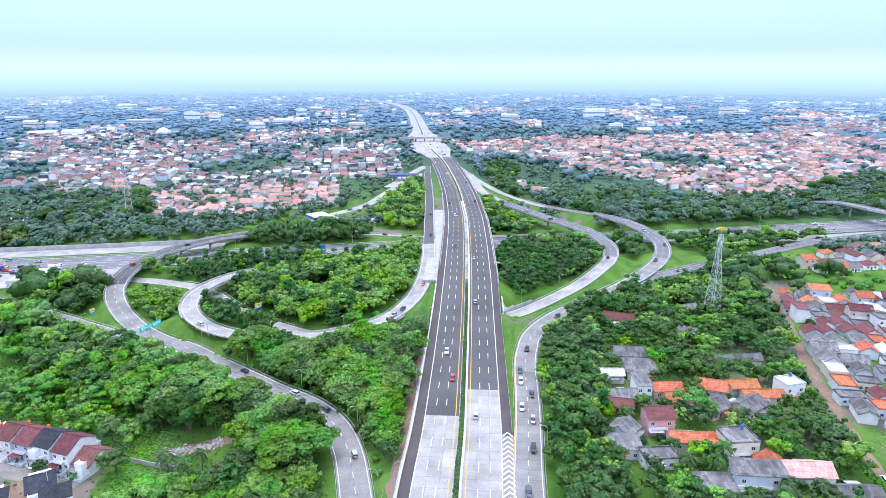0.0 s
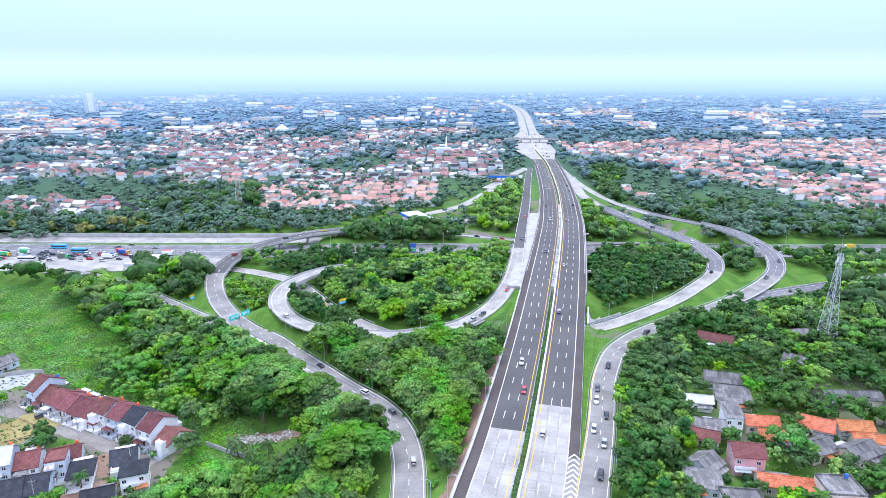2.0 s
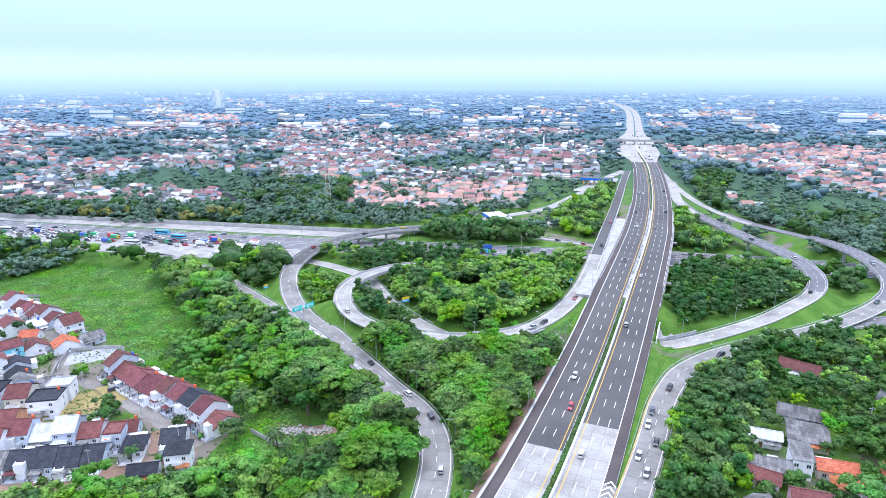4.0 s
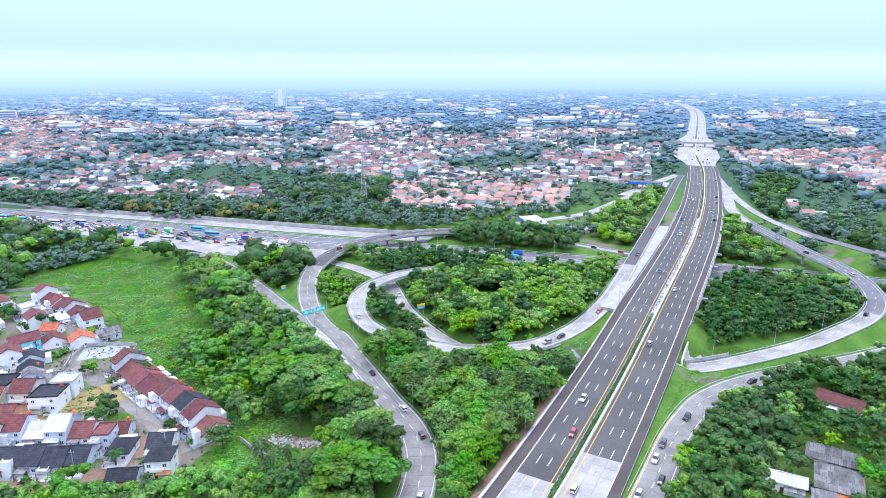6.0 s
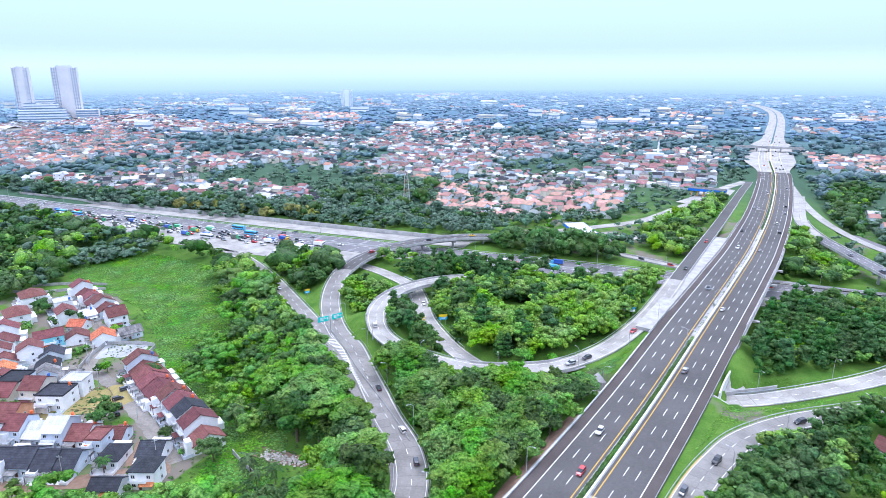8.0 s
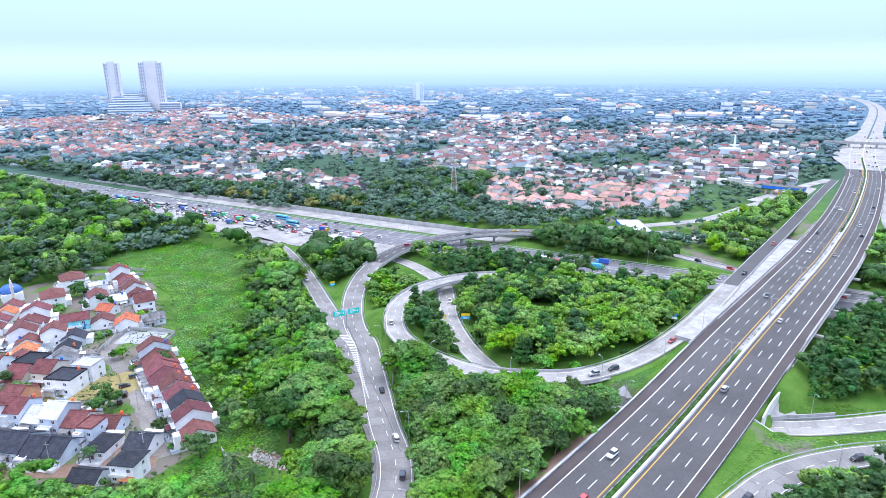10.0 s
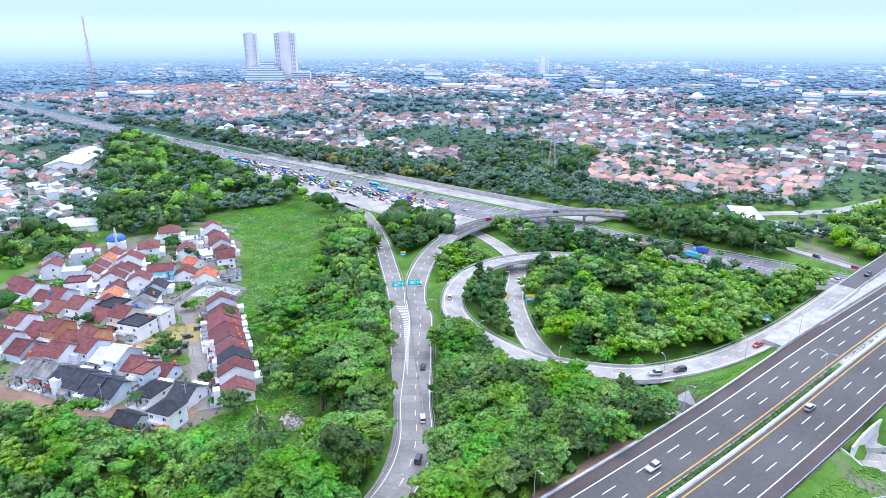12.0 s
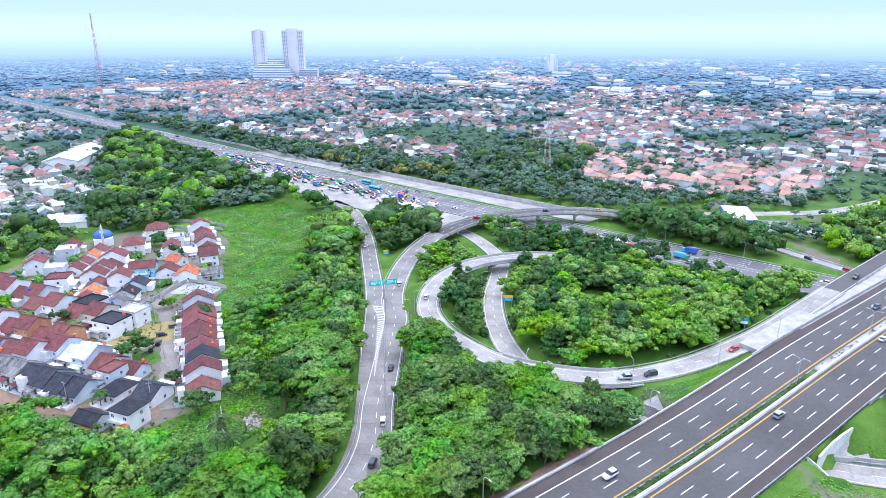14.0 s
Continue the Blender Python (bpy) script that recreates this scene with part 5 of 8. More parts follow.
WALL_GREY = mat("blue-grey render", (0.46, 0.52, 0.59), (0.62, 0.68, 0.74), 0.3, 0.85, 0.05, 0.25, vary=0.15, fine=6)
WALL_CREAM = mat("cream render", (0.55, 0.50, 0.42), (0.72, 0.66, 0.56), 0.3, 0.85, 0.05, 0.25, vary=0.12, fine=6)
WALL_TURQ = mat("turquoise painted wall", (0.18, 0.55, 0.62), (0.30, 0.70, 0.76), 0.4, 0.8, 0.05, 0.3)
WALL_ORANGE = mat("orange brick wall", (0.50, 0.23, 0.12), (0.64, 0.34, 0.20), 0.5, 0.9, 0.2, 0.2)
FACADE_GLASS = mat("blue-grey facade glazing", (0.16, 0.25, 0.36), (0.24, 0.33, 0.44), 0.1, 0.3, 0, 0.5)
FACADE_CREAM = mat("pale cream tower render", (0.62, 0.61, 0.62), (0.74, 0.72, 0.72), 0.05, 0.85, 0, 0.25)
WALL_PINK = mat("pink render", (0.55, 0.30, 0.32), (0.68, 0.42, 0.43), 0.3, 0.85, 0.05, 0.25)
WOOD_DOOR = mat("brown door wood", (0.10, 0.05, 0.03), (0.18, 0.09, 0.05), 3, 0.6, 0.1, 0.3)
FRAME_WHITE = mat("white window frame", (0.6, 0.6, 0.6), (0.75, 0.75, 0.75), 2, 0.5, 0, 0.4)
TANK_ORANGE = mat("orange water tank", (0.75, 0.12, 0.03), (0.85, 0.18, 0.05), 1, 0.4, 0, 0.5)
TANK_BLUE = mat("blue water tank", (0.03, 0.12, 0.45), (0.05, 0.18, 0.55), 1, 0.4, 0, 0.5)


def glass(name, col=(0.03, 0.04, 0.05)):
    m = bpy.data.materials.new(name)
    m.use_nodes = True
    b = m.node_tree.nodes["Principled BSDF"]
    b.inputs["Base Color"].default_value = (*col, 1)
    b.inputs["Roughness"].default_value = 0.08
    b.inputs["Specular IOR Level"].default_value = 0.6
    return m


PANE = glass("dark window glass")
ROOFS = {"maroon": ROOF_MAROON, "orange": ROOF_ORANGE, "pink": ROOF_PINK, "dark": ROOF_DARK, "grey": ROOF_GREY, "blue": ROOF_BLUE, "white": ROOF_WHITE}
WALLS = {"white": WALL_WHITE, "grey": WALL_GREY, "cream": WALL_CREAM, "turq": WALL_TURQ, "orange": WALL_ORANGE, "pink": WALL_PINK}
ROOF_WORDS = {"maroon": "maroon tiled", "orange": "orange clay-tiled", "pink": "faded terracotta tiled", "dark": "charcoal tiled", "grey": "weathered grey sheet", "blue": "blue sheet", "white": "pale sheet"}
WALL_WORDS = {"white": "white", "grey": "blue-grey", "cream": "cream", "turq": "turquoise", "orange": "orange brick", "pink": "pink"}


def roof_shape(form, w, d, h, over=0.5, rise=None, ridge=True):
    """Roof over a w by d plan, the ridge along w; solid, with eaves."""
    sh = Shape()
    a, b = w / 2 + over, d / 2 + over
    rise = rise if rise is not None else b * 0.55
    t = 0.18
    if form == "gable":
        ring = lambda x: [(x, -b, h - 0.1), (x, 0, h + rise), (x, b, h - 0.1), (x, b, h - 0.1 - t), (x, 0, h + rise - t * 1.4), (x, -b, h - 0.1 - t)]
        sh.sweep([ring(-a), ring(a)], closed=True, cap=True)
        if ridge:
            sh.box(-a, -0.14, h + rise - 0.05, a, 0.14, h + rise + 0.1)
    elif form == "hip":
        r = max(0.3, a - b)
        sh.v = [(-a, -b, h), (a, -b, h), (a, b, h), (-a, b, h), (-r, 0, h + rise), (r, 0, h + rise), (-a, -b, h - t), (a, -b, h - t), (a, b, h - t), (-a, b, h - t)]
        sh.f = [(0, 1, 5, 4), (1, 2, 5), (2, 3, 4, 5), (3, 0, 4), (0, 6, 7, 1), (1, 7, 8, 2), (2, 8, 9, 3), (3, 9, 6, 0), (9, 8, 7, 6)]
    elif form == "shed":
        sh.v = [(-a, -b, h + 0.1), (a, -b, h + 0.1), (a, b, h + rise * 0.6), (-a, b, h + rise * 0.6), (-a, -b, h - 0.05), (a, -b, h - 0.05), (a, b, h + rise * 0.6 - t), (-a, b, h + rise * 0.6 - t)]
        sh.f = [(0, 1, 2, 3), (7, 6, 5, 4), (0, 4, 5, 1), (1, 5, 6, 2), (2, 6, 7, 3), (3, 7, 4, 0)]
    else:
        sh.box(-w / 2 - 0.1, -d / 2 - 0.1, h - 0.05, w / 2 + 0.1, d / 2 + 0.1, h + 0.12)
        for q in ((-w / 2 - 0.1, -d / 2 - 0.1, w / 2 + 0.1, -d / 2 + 0.1), (-w / 2 - 0.1, d / 2 - 0.1, w / 2 + 0.1, d / 2 + 0.1), (-w / 2 - 0.1, -d / 2 + 0.1, -w / 2 + 0.1, d / 2 - 0.1), (w / 2 - 0.1, -d / 2 + 0.1, w / 2 + 0.1, d / 2 - 0.1)):
            sh.box(q[0], q[1], h + 0.12, q[2], q[3], h + 0.6)
    return sh


def window(parent, x, y, z, face, w=1.3, h=1.3):
    """A framed window on a wall; face: 'f' front, 'b' back, 'l', 'r'."""
    m = {"f": pose(x, y, z), "b": pose(x, y, z, 0, 0, 180), "r": pose(x, y, z, 0, 0, 90), "l": pose(x, y, z, 0, 0, -90)}[face]
    fr = Shape()
    for a in ((-w / 2, -h / 2, w / 2, -h / 2 + 0.1), (-w / 2, h / 2 - 0.1, w / 2, h / 2), (-w / 2, -h / 2, -w / 2 + 0.1, h / 2), (w / 2 - 0.1, -h / 2, w / 2, h / 2), (-0.05, -h / 2, 0.05, h / 2)):
        fr.box(a[0], -0.08, a[1], a[2], 0.02, a[3], m)
    f = part("window", fr, FRAME_WHITE, parent)
    part("pane", Shape().box(-w / 2 + 0.1, -0.03, -h / 2 + 0.1, w / 2 - 0.1, 0.01, h / 2 - 0.1, m), PANE, f)


def wall_block(w, d, h, form, rise):
    """Walls with gables where the roof has them."""
    sh = Shape()
    if form == "gable":
        prof = [(-d / 2, -1.2), (d / 2, -1.2), (d / 2, h), (0, h + rise * (d / 2) / (d / 2 + 0.5) - 0.25), (-d / 2, h)]
        sh.sweep([[(-w / 2, y, z) for y, z in prof], [(w / 2, y, z) for y, z in prof]], closed=True, cap=True)
    elif form == "shed":
        prof = [(-d / 2, -1.2), (d / 2, -1.2), (d / 2, h + rise * 0.5 - 0.15), (-d / 2, h)]
        sh.sweep([[(-w / 2, y, z) for y, z in prof], [(w / 2, y, z) for y, z in prof]], closed=True, cap=True)
    else:
        sh.box(-w / 2, -d / 2, -1.2, w / 2, d / 2, h)
    return sh


hrnd = random.Random(21)
HOUSE_SPOTS = []


def house(x, y, w, d, storeys, rot, form, roof, wall, porch=True, tank="", state="", rise=None, z=None, wins=True):
    h = 3.1 * storeys + 0.2 + hrnd.uniform(-0.25, 0.45)
    gz = min(ground_z(x + a, y + b) for a in (-w / 3, 0, w / 3) for b in (-d / 3, 0, d / 3)) if z is None else z
    HOUSE_SPOTS.append((x, y, max(w, d) / 2))
    word = "two-storey " if storeys == 2 else ("three-storey " if storeys > 2 else "")
    t = thing("house", f"{word}{WALL_WORDS[wall]} house with a {'flat ' if form == 'flat' else ''}{ROOF_WORDS[roof]} roof{state}", "house", pose(x, y, gz + 0.1, 0, 0, rot), "houses")
    rise = rise if rise is not None else (d / 2 + 0.5) * 0.55
    part("wall", wall_block(w, d, h, form, rise), WALLS[wall], t)
    part("roof", roof_shape(form, w, d, h, 0.5, rise), ROOFS[roof], t)
    part("door", Shape().box(-0.5 - w * 0.1, -d / 2 - 0.06, 0, 0.5 - w * 0.1, -d / 2 + 0.02, 2.1), WOOD_DOOR, t)
    for k in range(storeys):
        zc = 1.6 + 3.1 * k
        window(t, w * 0.28, -d / 2, zc, "f")
        if k or w > 7:
            window(t, -w * 0.34, -d / 2, zc, "f")
        if wins:
            window(t, w / 2, d * 0.1, zc, "r", 1.1)
        if w > 8 and wins:
            window(t, -w / 2, -d * 0.1, zc, "l", 1.1)
    if porch:
        p = Shape().box(-w / 2 + 0.2, -d / 2 - 3.0, 2.55, w * 0.1, -d / 2 - 0.02, 2.68)
        for px in (-w / 2 + 0.35, w * 0.1 - 0.15):
            p.box(px - 0.08, -d / 2 - 2.9, -0.4, px + 0.08, -d / 2 - 2.74, 2.55)
        part("carport", p, hrnd.choice([ROOF_WHITE, ROOF_GREY, ROOF_GREY, ROOF_MAROON]), t, "sheet carport canopy on posts")
        yard = Shape().box(-w / 2, -d / 2 - 3.6, -0.8, -w / 2 + 0.15, -d / 2 - 0.02, 1.1).box(w / 2 - 0.15, -d / 2 - 3.6, -0.8, w / 2, -d / 2 - 0.02, 1.1).box(w * 0.1, -d / 2 - 3.6, -0.8, w / 2 - 0.16, -d / 2 - 3.45, 1.1)
        part("yard_wall", yard.box(-w / 2 + 0.16, -d / 2 - 3.44, -0.8, w / 2 - 0.16, -d / 2 - 0.03, 0.02), WALL_WHITE if hrnd.random() < 0.7 else WALL_GREY, t, "low rendered wall round a paved front yard")
    if not porch and wins and w > 6:
        a = hrnd.uniform(0.2, 0.5) * w
        x0 = hrnd.uniform(-w / 2, w / 2 - a)
        lt = Shape().sweep([[(xx, d / 2 + 0.003, -1.0), (xx, d / 2 + 0.003, 2.6), (xx, d / 2 + 2.6, 2.2), (xx, d / 2 + 2.6, -1.0)] for xx in (x0, x0 + a)], closed=True, cap=True)
        e = part("lean_to", lt, WALLS[hrnd.choice(["grey", "cream", "white"])], t, "low rear lean-to")
        part("lean_to_roof", Shape().sweep([[(xx, d / 2 + 0.01, 2.62), (xx, d / 2 + 0.01, 2.74), (xx, d / 2 + 2.9, 2.3), (xx, d / 2 + 2.9, 2.18)] for xx in (x0 - 0.2, x0 + a + 0.2)], closed=True, cap=True), hrnd.choice([ROOF_GREY, ROOF_WHITE, ROOF_GREY, ROOF_MAROON]), e)
        lo, hi = (-w / 2, w * 0.05) if hrnd.random() < 0.5 else (-w * 0.05, w / 2)
        part("awning", Shape().sweep([[(xx, -d / 2 - 0.01, 2.75), (xx, -d / 2 - 0.01, 2.85), (xx, -d / 2 - 1.9, 2.45), (xx, -d / 2 - 1.9, 2.35)] for xx in (lo, hi)], closed=True, cap=True), hrnd.choice([ROOF_GREY, ROOF_GREY, ROOF_WHITE, ROOF_ORANGE]), t, "sheet awning over the front")
    if storeys > 1 and w > 6:
        part("balcony", Shape().box(-w / 2 + 0.3, -d / 2 - 1.3, 3.0, w * 0.2, -d / 2 - 0.02, 3.2).box(-w / 2 + 0.3, -d / 2 - 1.3, 3.2, w * 0.2, -d / 2 - 1.18, 4.0), WALL_WHITE, t)
    if porch and hrnd.random() < 0.45:
        hf = hrnd.choice((2.9, 3.4, 5.4))
        x0, x1 = (-w * 0.46, -w * 0.02) if hrnd.random() < 0.5 else (0.02 * w, w * 0.46)
        blk = Shape().box(x0, -d / 2 - 2.2, -0.8, x1, -d / 2 - 0.025, hf)
        for q in ((x0, -d / 2 - 2.2, x1, -d / 2 - 2.05), (x0, -d / 2 - 2.04, x0 + 0.15, -d / 2 - 0.03), (x1 - 0.15, -d / 2 - 2.04, x1, -d / 2 - 0.03)):
            blk.box(q[0], q[1], hf + 0.003, q[2], q[3], hf + 0.5)
        part("front_block", blk, WALL_WHITE, t, "white flat-topped front room with a parapet")
    if porch and hrnd.random() < 0.6:
        part("rear_extension", Shape().box(-w * 0.45, d / 2 + 0.003, -1.2, w * 0.3, d / 2 + 2.6, 2.7).box(-w * 0.48, d / 2 + 0.02, 2.7, w * 0.33, d / 2 + 2.8, 2.85), WALL_WHITE, t, "white flat-topped rear extension")
    if tank:
        c = pose(x, y, gz + 0.1, 0, 0, rot) @ Vector((w * 0.3, d * 0.34, h + (0.9 if form != "flat" else 0.2)))
        water_tank(c, tank)
    return t


def water_tank(c, tone):
    t = thing("water_tank", f"{'orange' if tone == 'o' else 'blue'} plastic water tank on a steel stand", "water tank", Matrix.Translation(c), "water tanks")
    tk = Shape()
    prof = [(0.0, 1.75), (0.25, 1.72), (0.5, 1.5), (0.55, 1.0), (0.52, 0.95), (0.55, 0.9), (0.55, 0.35), (0.5, 0.3)]
    tk.sweep([[(r * math.cos(a), r * math.sin(a), zz) for a in [k * 0.628 for k in range(10)]] for r, zz in prof], closed=True)
    part("tank", tk, TANK_ORANGE if tone == "o" else TANK_BLUE, t, smooth=True)
    st = Shape()
    for a, b in ((-0.4, -0.4), (0.4, -0.4), (0.4, 0.4), (-0.4, 0.4)):
        st.box(a - 0.05, b - 0.05, -1.6, a + 0.05, b + 0.05, 0.3)
    part("stand", st.box(-0.5, -0.5, 0.26, 0.5, 0.5, 0.32), STEEL, t)


def row(x0, y0, x1, y1, n, w, d, rot, roofs, walls, storeys=(1,), forms=("gable",), tanks=0.35, porch=True, jitter=0.5):
    """Terraced houses from one end to the other of a row."""
    rot = math.degrees(math.atan2(y1 - y0, x1 - x0)) + rot
    for i in range(n):
        t = i / max(1, n - 1)
        house(x0 + (x1 - x0) * t + hrnd.uniform(-jitter, jitter), y0 + (y1 - y0) * t + hrnd.uniform(-jitter, jitter), w * hrnd.uniform(0.92, 1.0), d * hrnd.uniform(0.9, 1.08), hrnd.choice(storeys), rot, hrnd.choice(forms), hrnd.choice(roofs), hrnd.choice(walls), porch, hrnd.choice("oob") if hrnd.random() < tanks else "")


def build_estate():
    """The estate in the western valley: terraces along its lanes."""
    # terrace along the meadow, south part, facing the lane
    row(-197, 255, -167, 240, 6, 6.2, 12, 0, ["maroon"], ["white", "white", "grey"], (1, 1, 2), tanks=0.7)
    row(-160, 238, -129, 222, 5, 7.2, 11, 0, ["maroon", "maroon", "maroon", "dark"], ["white", "white", "grey"], (2, 1, 2), tanks=0.8)
    # terrace north of it
    row(-310, 314, -268, 297, 6, 6.8, 11, 0, ["maroon"], ["white", "grey"], (1, 2), tanks=0.3)
    house(-254, 290, 9, 12, 2, 64, "gable", "maroon", "white", True, "b")
    house(-234, 281, 10, 8, 1, 64, "gable", "grey", "grey", False)
    # middle block
    house(-322, 292, 13, 12, 2, -26, "hip", "maroon", "white", True)
    house(-302, 270, 14, 11, 2, -26, "hip", "maroon", "white", True)
    row(-292, 258, -264, 236, 5, 7, 12, 0, ["maroon"], ["white"], (1, 2), tanks=0.3)
    row(-310, 254, -288, 234, 4, 7, 9, 0, ["maroon", "orange", "maroon"], ["grey", "white"], (1, 1), tanks=0.4)
    house(-272, 222, 9, 10, 2, -35, "flat", "maroon", "white", True)
    house(-289, 226, 8, 9, 2, -35, "flat", "white", "grey", False)
    house(-259, 257, 12, 8.5, 2, 58, "gable", "maroon", "turq", False)
    house(-252, 243, 8, 10, 2, -35, "gable", "maroon", "white", False)
    row(-244, 247, -228, 233, 3, 7.5, 10, 0, ["dark", "grey", "dark"], ["white", "grey"], (1,), tanks=0.2)
    row(-256, 234, -240, 222, 3, 7, 10, 180, ["orange", "maroon"], ["white"], (1,), tanks=0.2)
    row(-252, 266, -240, 271, 2, 9, 10, -60, ["maroon", "orange"], ["white"], (1,), tanks=0)
    # southern blocks, back to back
    row(-286, 200, -258, 211, 4, 8, 11, 180, ["dark", "maroon", "maroon"], ["grey", "white"], (2, 1))
    row(-250, 208, -216, 221, 4, 8.5, 11, 0, ["maroon", "maroon", "dark"], ["white", "cream"], (2, 1), tanks=0.6)
    house(-230, 222, 10, 10, 2, 22, "flat", "dark", "grey", True)
    house(-204, 221, 11, 10, 2, 22, "flat", "dark", "white", True, "o")
    house(-206, 231, 9, 8, 2, 22, "flat", "white", "white", False)
    row(-240, 190, -204, 204, 5, 8, 11, 0, ["maroon"], ["white", "white", "orange"], (2, 1), tanks=0.5)
    row(-226, 180, -198, 191, 4, 8, 11, 180, ["maroon"], ["white", "grey"], (1, 2), tanks=0.3)
    row(-202, 197, -172, 208, 5, 7.2, 11, 0, ["maroon", "maroon", "white"], ["white", "grey"], (1, 1, 2), tanks=0.8)
    house(-162, 212, 8.5, 8, 1, 22, "gable", "maroon", "grey", False, "o")
    row(-196, 182, -161, 195, 6, 7, 12, 0, ["dark", "dark", "grey"], ["white", "grey"], (1,), tanks=0.15)
    house(-152, 203, 7.5, 10, 1, 22, "hip", "dark", "white", True)
    house(-141, 210, 8, 10, 1, 22, "gable", "dark", "white", True)
    house(-132, 199, 8, 8, 2, 22, "hip", "dark", "white", False)
    house(-139, 190, 9, 7, 1, 22, "gable", "dark", "white", False)
    # infill between the rows
    for x, y, w, d, st, rot, form, roof, wall in ((-265, 277, 8, 8, 1, 20, "gable", "orange", "white"), (-248, 263, 11, 7, 1, 62, "flat", "white", "grey"), (-241, 270, 8, 7, 1, 62, "gable", "maroon", "white"), (-281, 282, 10, 9, 2, -26, "gable", "maroon", "white"), (-272, 288, 7, 8, 1, 64, "shed", "white", "white"), (-297, 292, 9, 9, 2, -26, "flat", "white", "white"), (-330, 246, 10, 9, 1, -30, "gable", "maroon", "white"), (-318, 240, 9, 9, 2, -30, "flat", "white", "grey"), (-326, 228, 10, 9, 1, -30, "gable", "grey", "white"), (-306, 222, 9, 9, 2, -30, "gable", "maroon", "white"), (-300, 206, 10, 9, 1, 20, "gable", "maroon", "grey"), (-216, 236, 8, 8, 1, 40, "gable", "grey", "grey"), (-176, 204, 6, 6, 2, 22, "flat", "grey", "grey"), (-161, 205, 6, 8, 2, 22, "flat", "maroon", "grey")):
        if all(math.hypot(x - a, y - b) > 5.5 for a, b, _ in HOUSE_SPOTS):
            house(x, y, w, d, st, rot, form, roof, wall, st == 2, hrnd.choice(["", "", "o", "b"]))
    # garden walls
    for nm, pts in (("garden_wall", [(-352, 300), (-336, 306), (-322, 318), (-306, 326)]), ("garden_wall", [(-247, 272), (-232, 258), (-226, 250)]), ("garden_wall", [(-212, 276), (-206, 262)]), ("garden_wall", [(-225, 246), (-231, 256), (-236, 268)]), ("garden_wall", [(-236, 269), (-222, 276), (-213, 277)]), ("garden_wall", [(-118, 222), (-108, 217), (-100, 214)]), ("garden_wall", [(-352, 312), (-335, 324), (-312, 332)])):
        ln = Line([(x, y, 0) for x, y in pts], 2.5)
        t = thing(nm, "low stained concrete garden wall", "wall", group="garden walls")
        part("wall_run", Shape().sweep([[(q.x, q.y, ground_z(q.x, q.y) + zz) for q, zz in ((ln.at(s_, -0.12), -0.5), (ln.at(s_, -0.12), 1.8), (ln.at(s_, 0.12), 1.8), (ln.at(s_, 0.12), -0.5))] for s_ in ln.steps(0, ln.length, 3)], closed=True, cap=True), CONCRETE_WALL, t)
    # mural on the turquoise gable: loose pale strokes
    mural = thing("wall_mural", "pale painted strokes on a turquoise house wall", "mural", pose(-259, 257, ground_z(-259, 257) + 0.1, 0, 0, 58))
    for k in range(5):
        part("stroke", Shape().box(-4.6 + k * 2.0, -4.33, 1.8 + 0.6 * (k % 2), -4.0 + k * 2.0, -4.262, 4.6 - 0.5 * (k % 3)).box(-4.6 + k * 2.0, -4.325, 3.0, -3.2 + k * 2.0, -4.262, 3.5), WALL_WHITE if k % 2 else ROOF_BLUE, mural)
    # the mosque with its blue roof and two minarets
    m = thing("mosque", "small mosque with a bright blue roof and twin minarets", "mosque", pose(-332, 264, ground_z(-332, 264), 0, 0, -20))
    part("hall", Shape().box(-6, -5, -1, 6, 5, 4.5), WALL_WHITE, m)
    dome = Shape()
    dome.sweep([[(5.6 * math.cos(b) * math.cos(a), 5.6 * math.cos(b) * math.sin(a), 4.5 + 4.2 * math.sin(b)) for a in [k * 0.3927 for k in range(16)]] for b in [i * 0.26 for i in range(7)]], closed=True, cap=True)
    part("dome", dome, ROOF_BLUE, m, smooth=True)
    for px in (7.5, 10.5):
        part("minaret", Shape().tube((px, 0, -1), (px, 0, 12), 0.7, 0.55, 10).tube((px, 0, 12), (px, 0, 14.5), 0.6, 0.05, 10).tube((px, 0, 9.6), (px, 0, 9.9), 1.0, 1.0, 10), WALL_CREAM, m)
    # the large shed beyond the wall and its yard
    s = thing("warehouse", "white gabled shed with a pale sheet roof", "warehouse", pose(-386, 264, ground_z(-386, 264), 0, 0, 60))
    part("wall", wall_block(20, 12, 4.5, "gable", 3.5), WALL_WHITE, s)
    part("roof", roof_shape("gable", 20, 12, 4.5, 0.6, 3.5), ROOF_WHITE, s)


def big_shed():
    """The long pale market hall west of the estate."""
    gz = ground_z(-620, 345)
    t = thing("market_hall", "long market hall with a wide pale sheet roof", "warehouse", pose(-620, 345, gz, 0, 0, -36))
    part("wall", wall_block(88, 30, 7, "gable", 4.0), WALL_WHITE, t)
    part("roof", roof_shape("gable", 88, 30, 7, 1.0, 4.0), ROOF_WHITE, t)
    for k in range(11):
        window(t, -40 + 8 * k, -15, 4.5, "f", 3.0, 1.6)


def white_terraces():
    """Two white terraces beyond the highway's tree belt."""
    row(-580, 556, -514, 617, 11, 7.6, 9, 0, ["grey", "white", "dark"], ["white", "white", "cream"], (2,), tanks=0, porch=False, jitter=0.3)
    row(-676, 530, -640, 556, 5, 9, 10, 0, ["white", "maroon", "white"], ["white"], (2, 3), ("flat", "hip"), tanks=0, porch=False, jitter=1.0)


big_shed()
white_terraces()


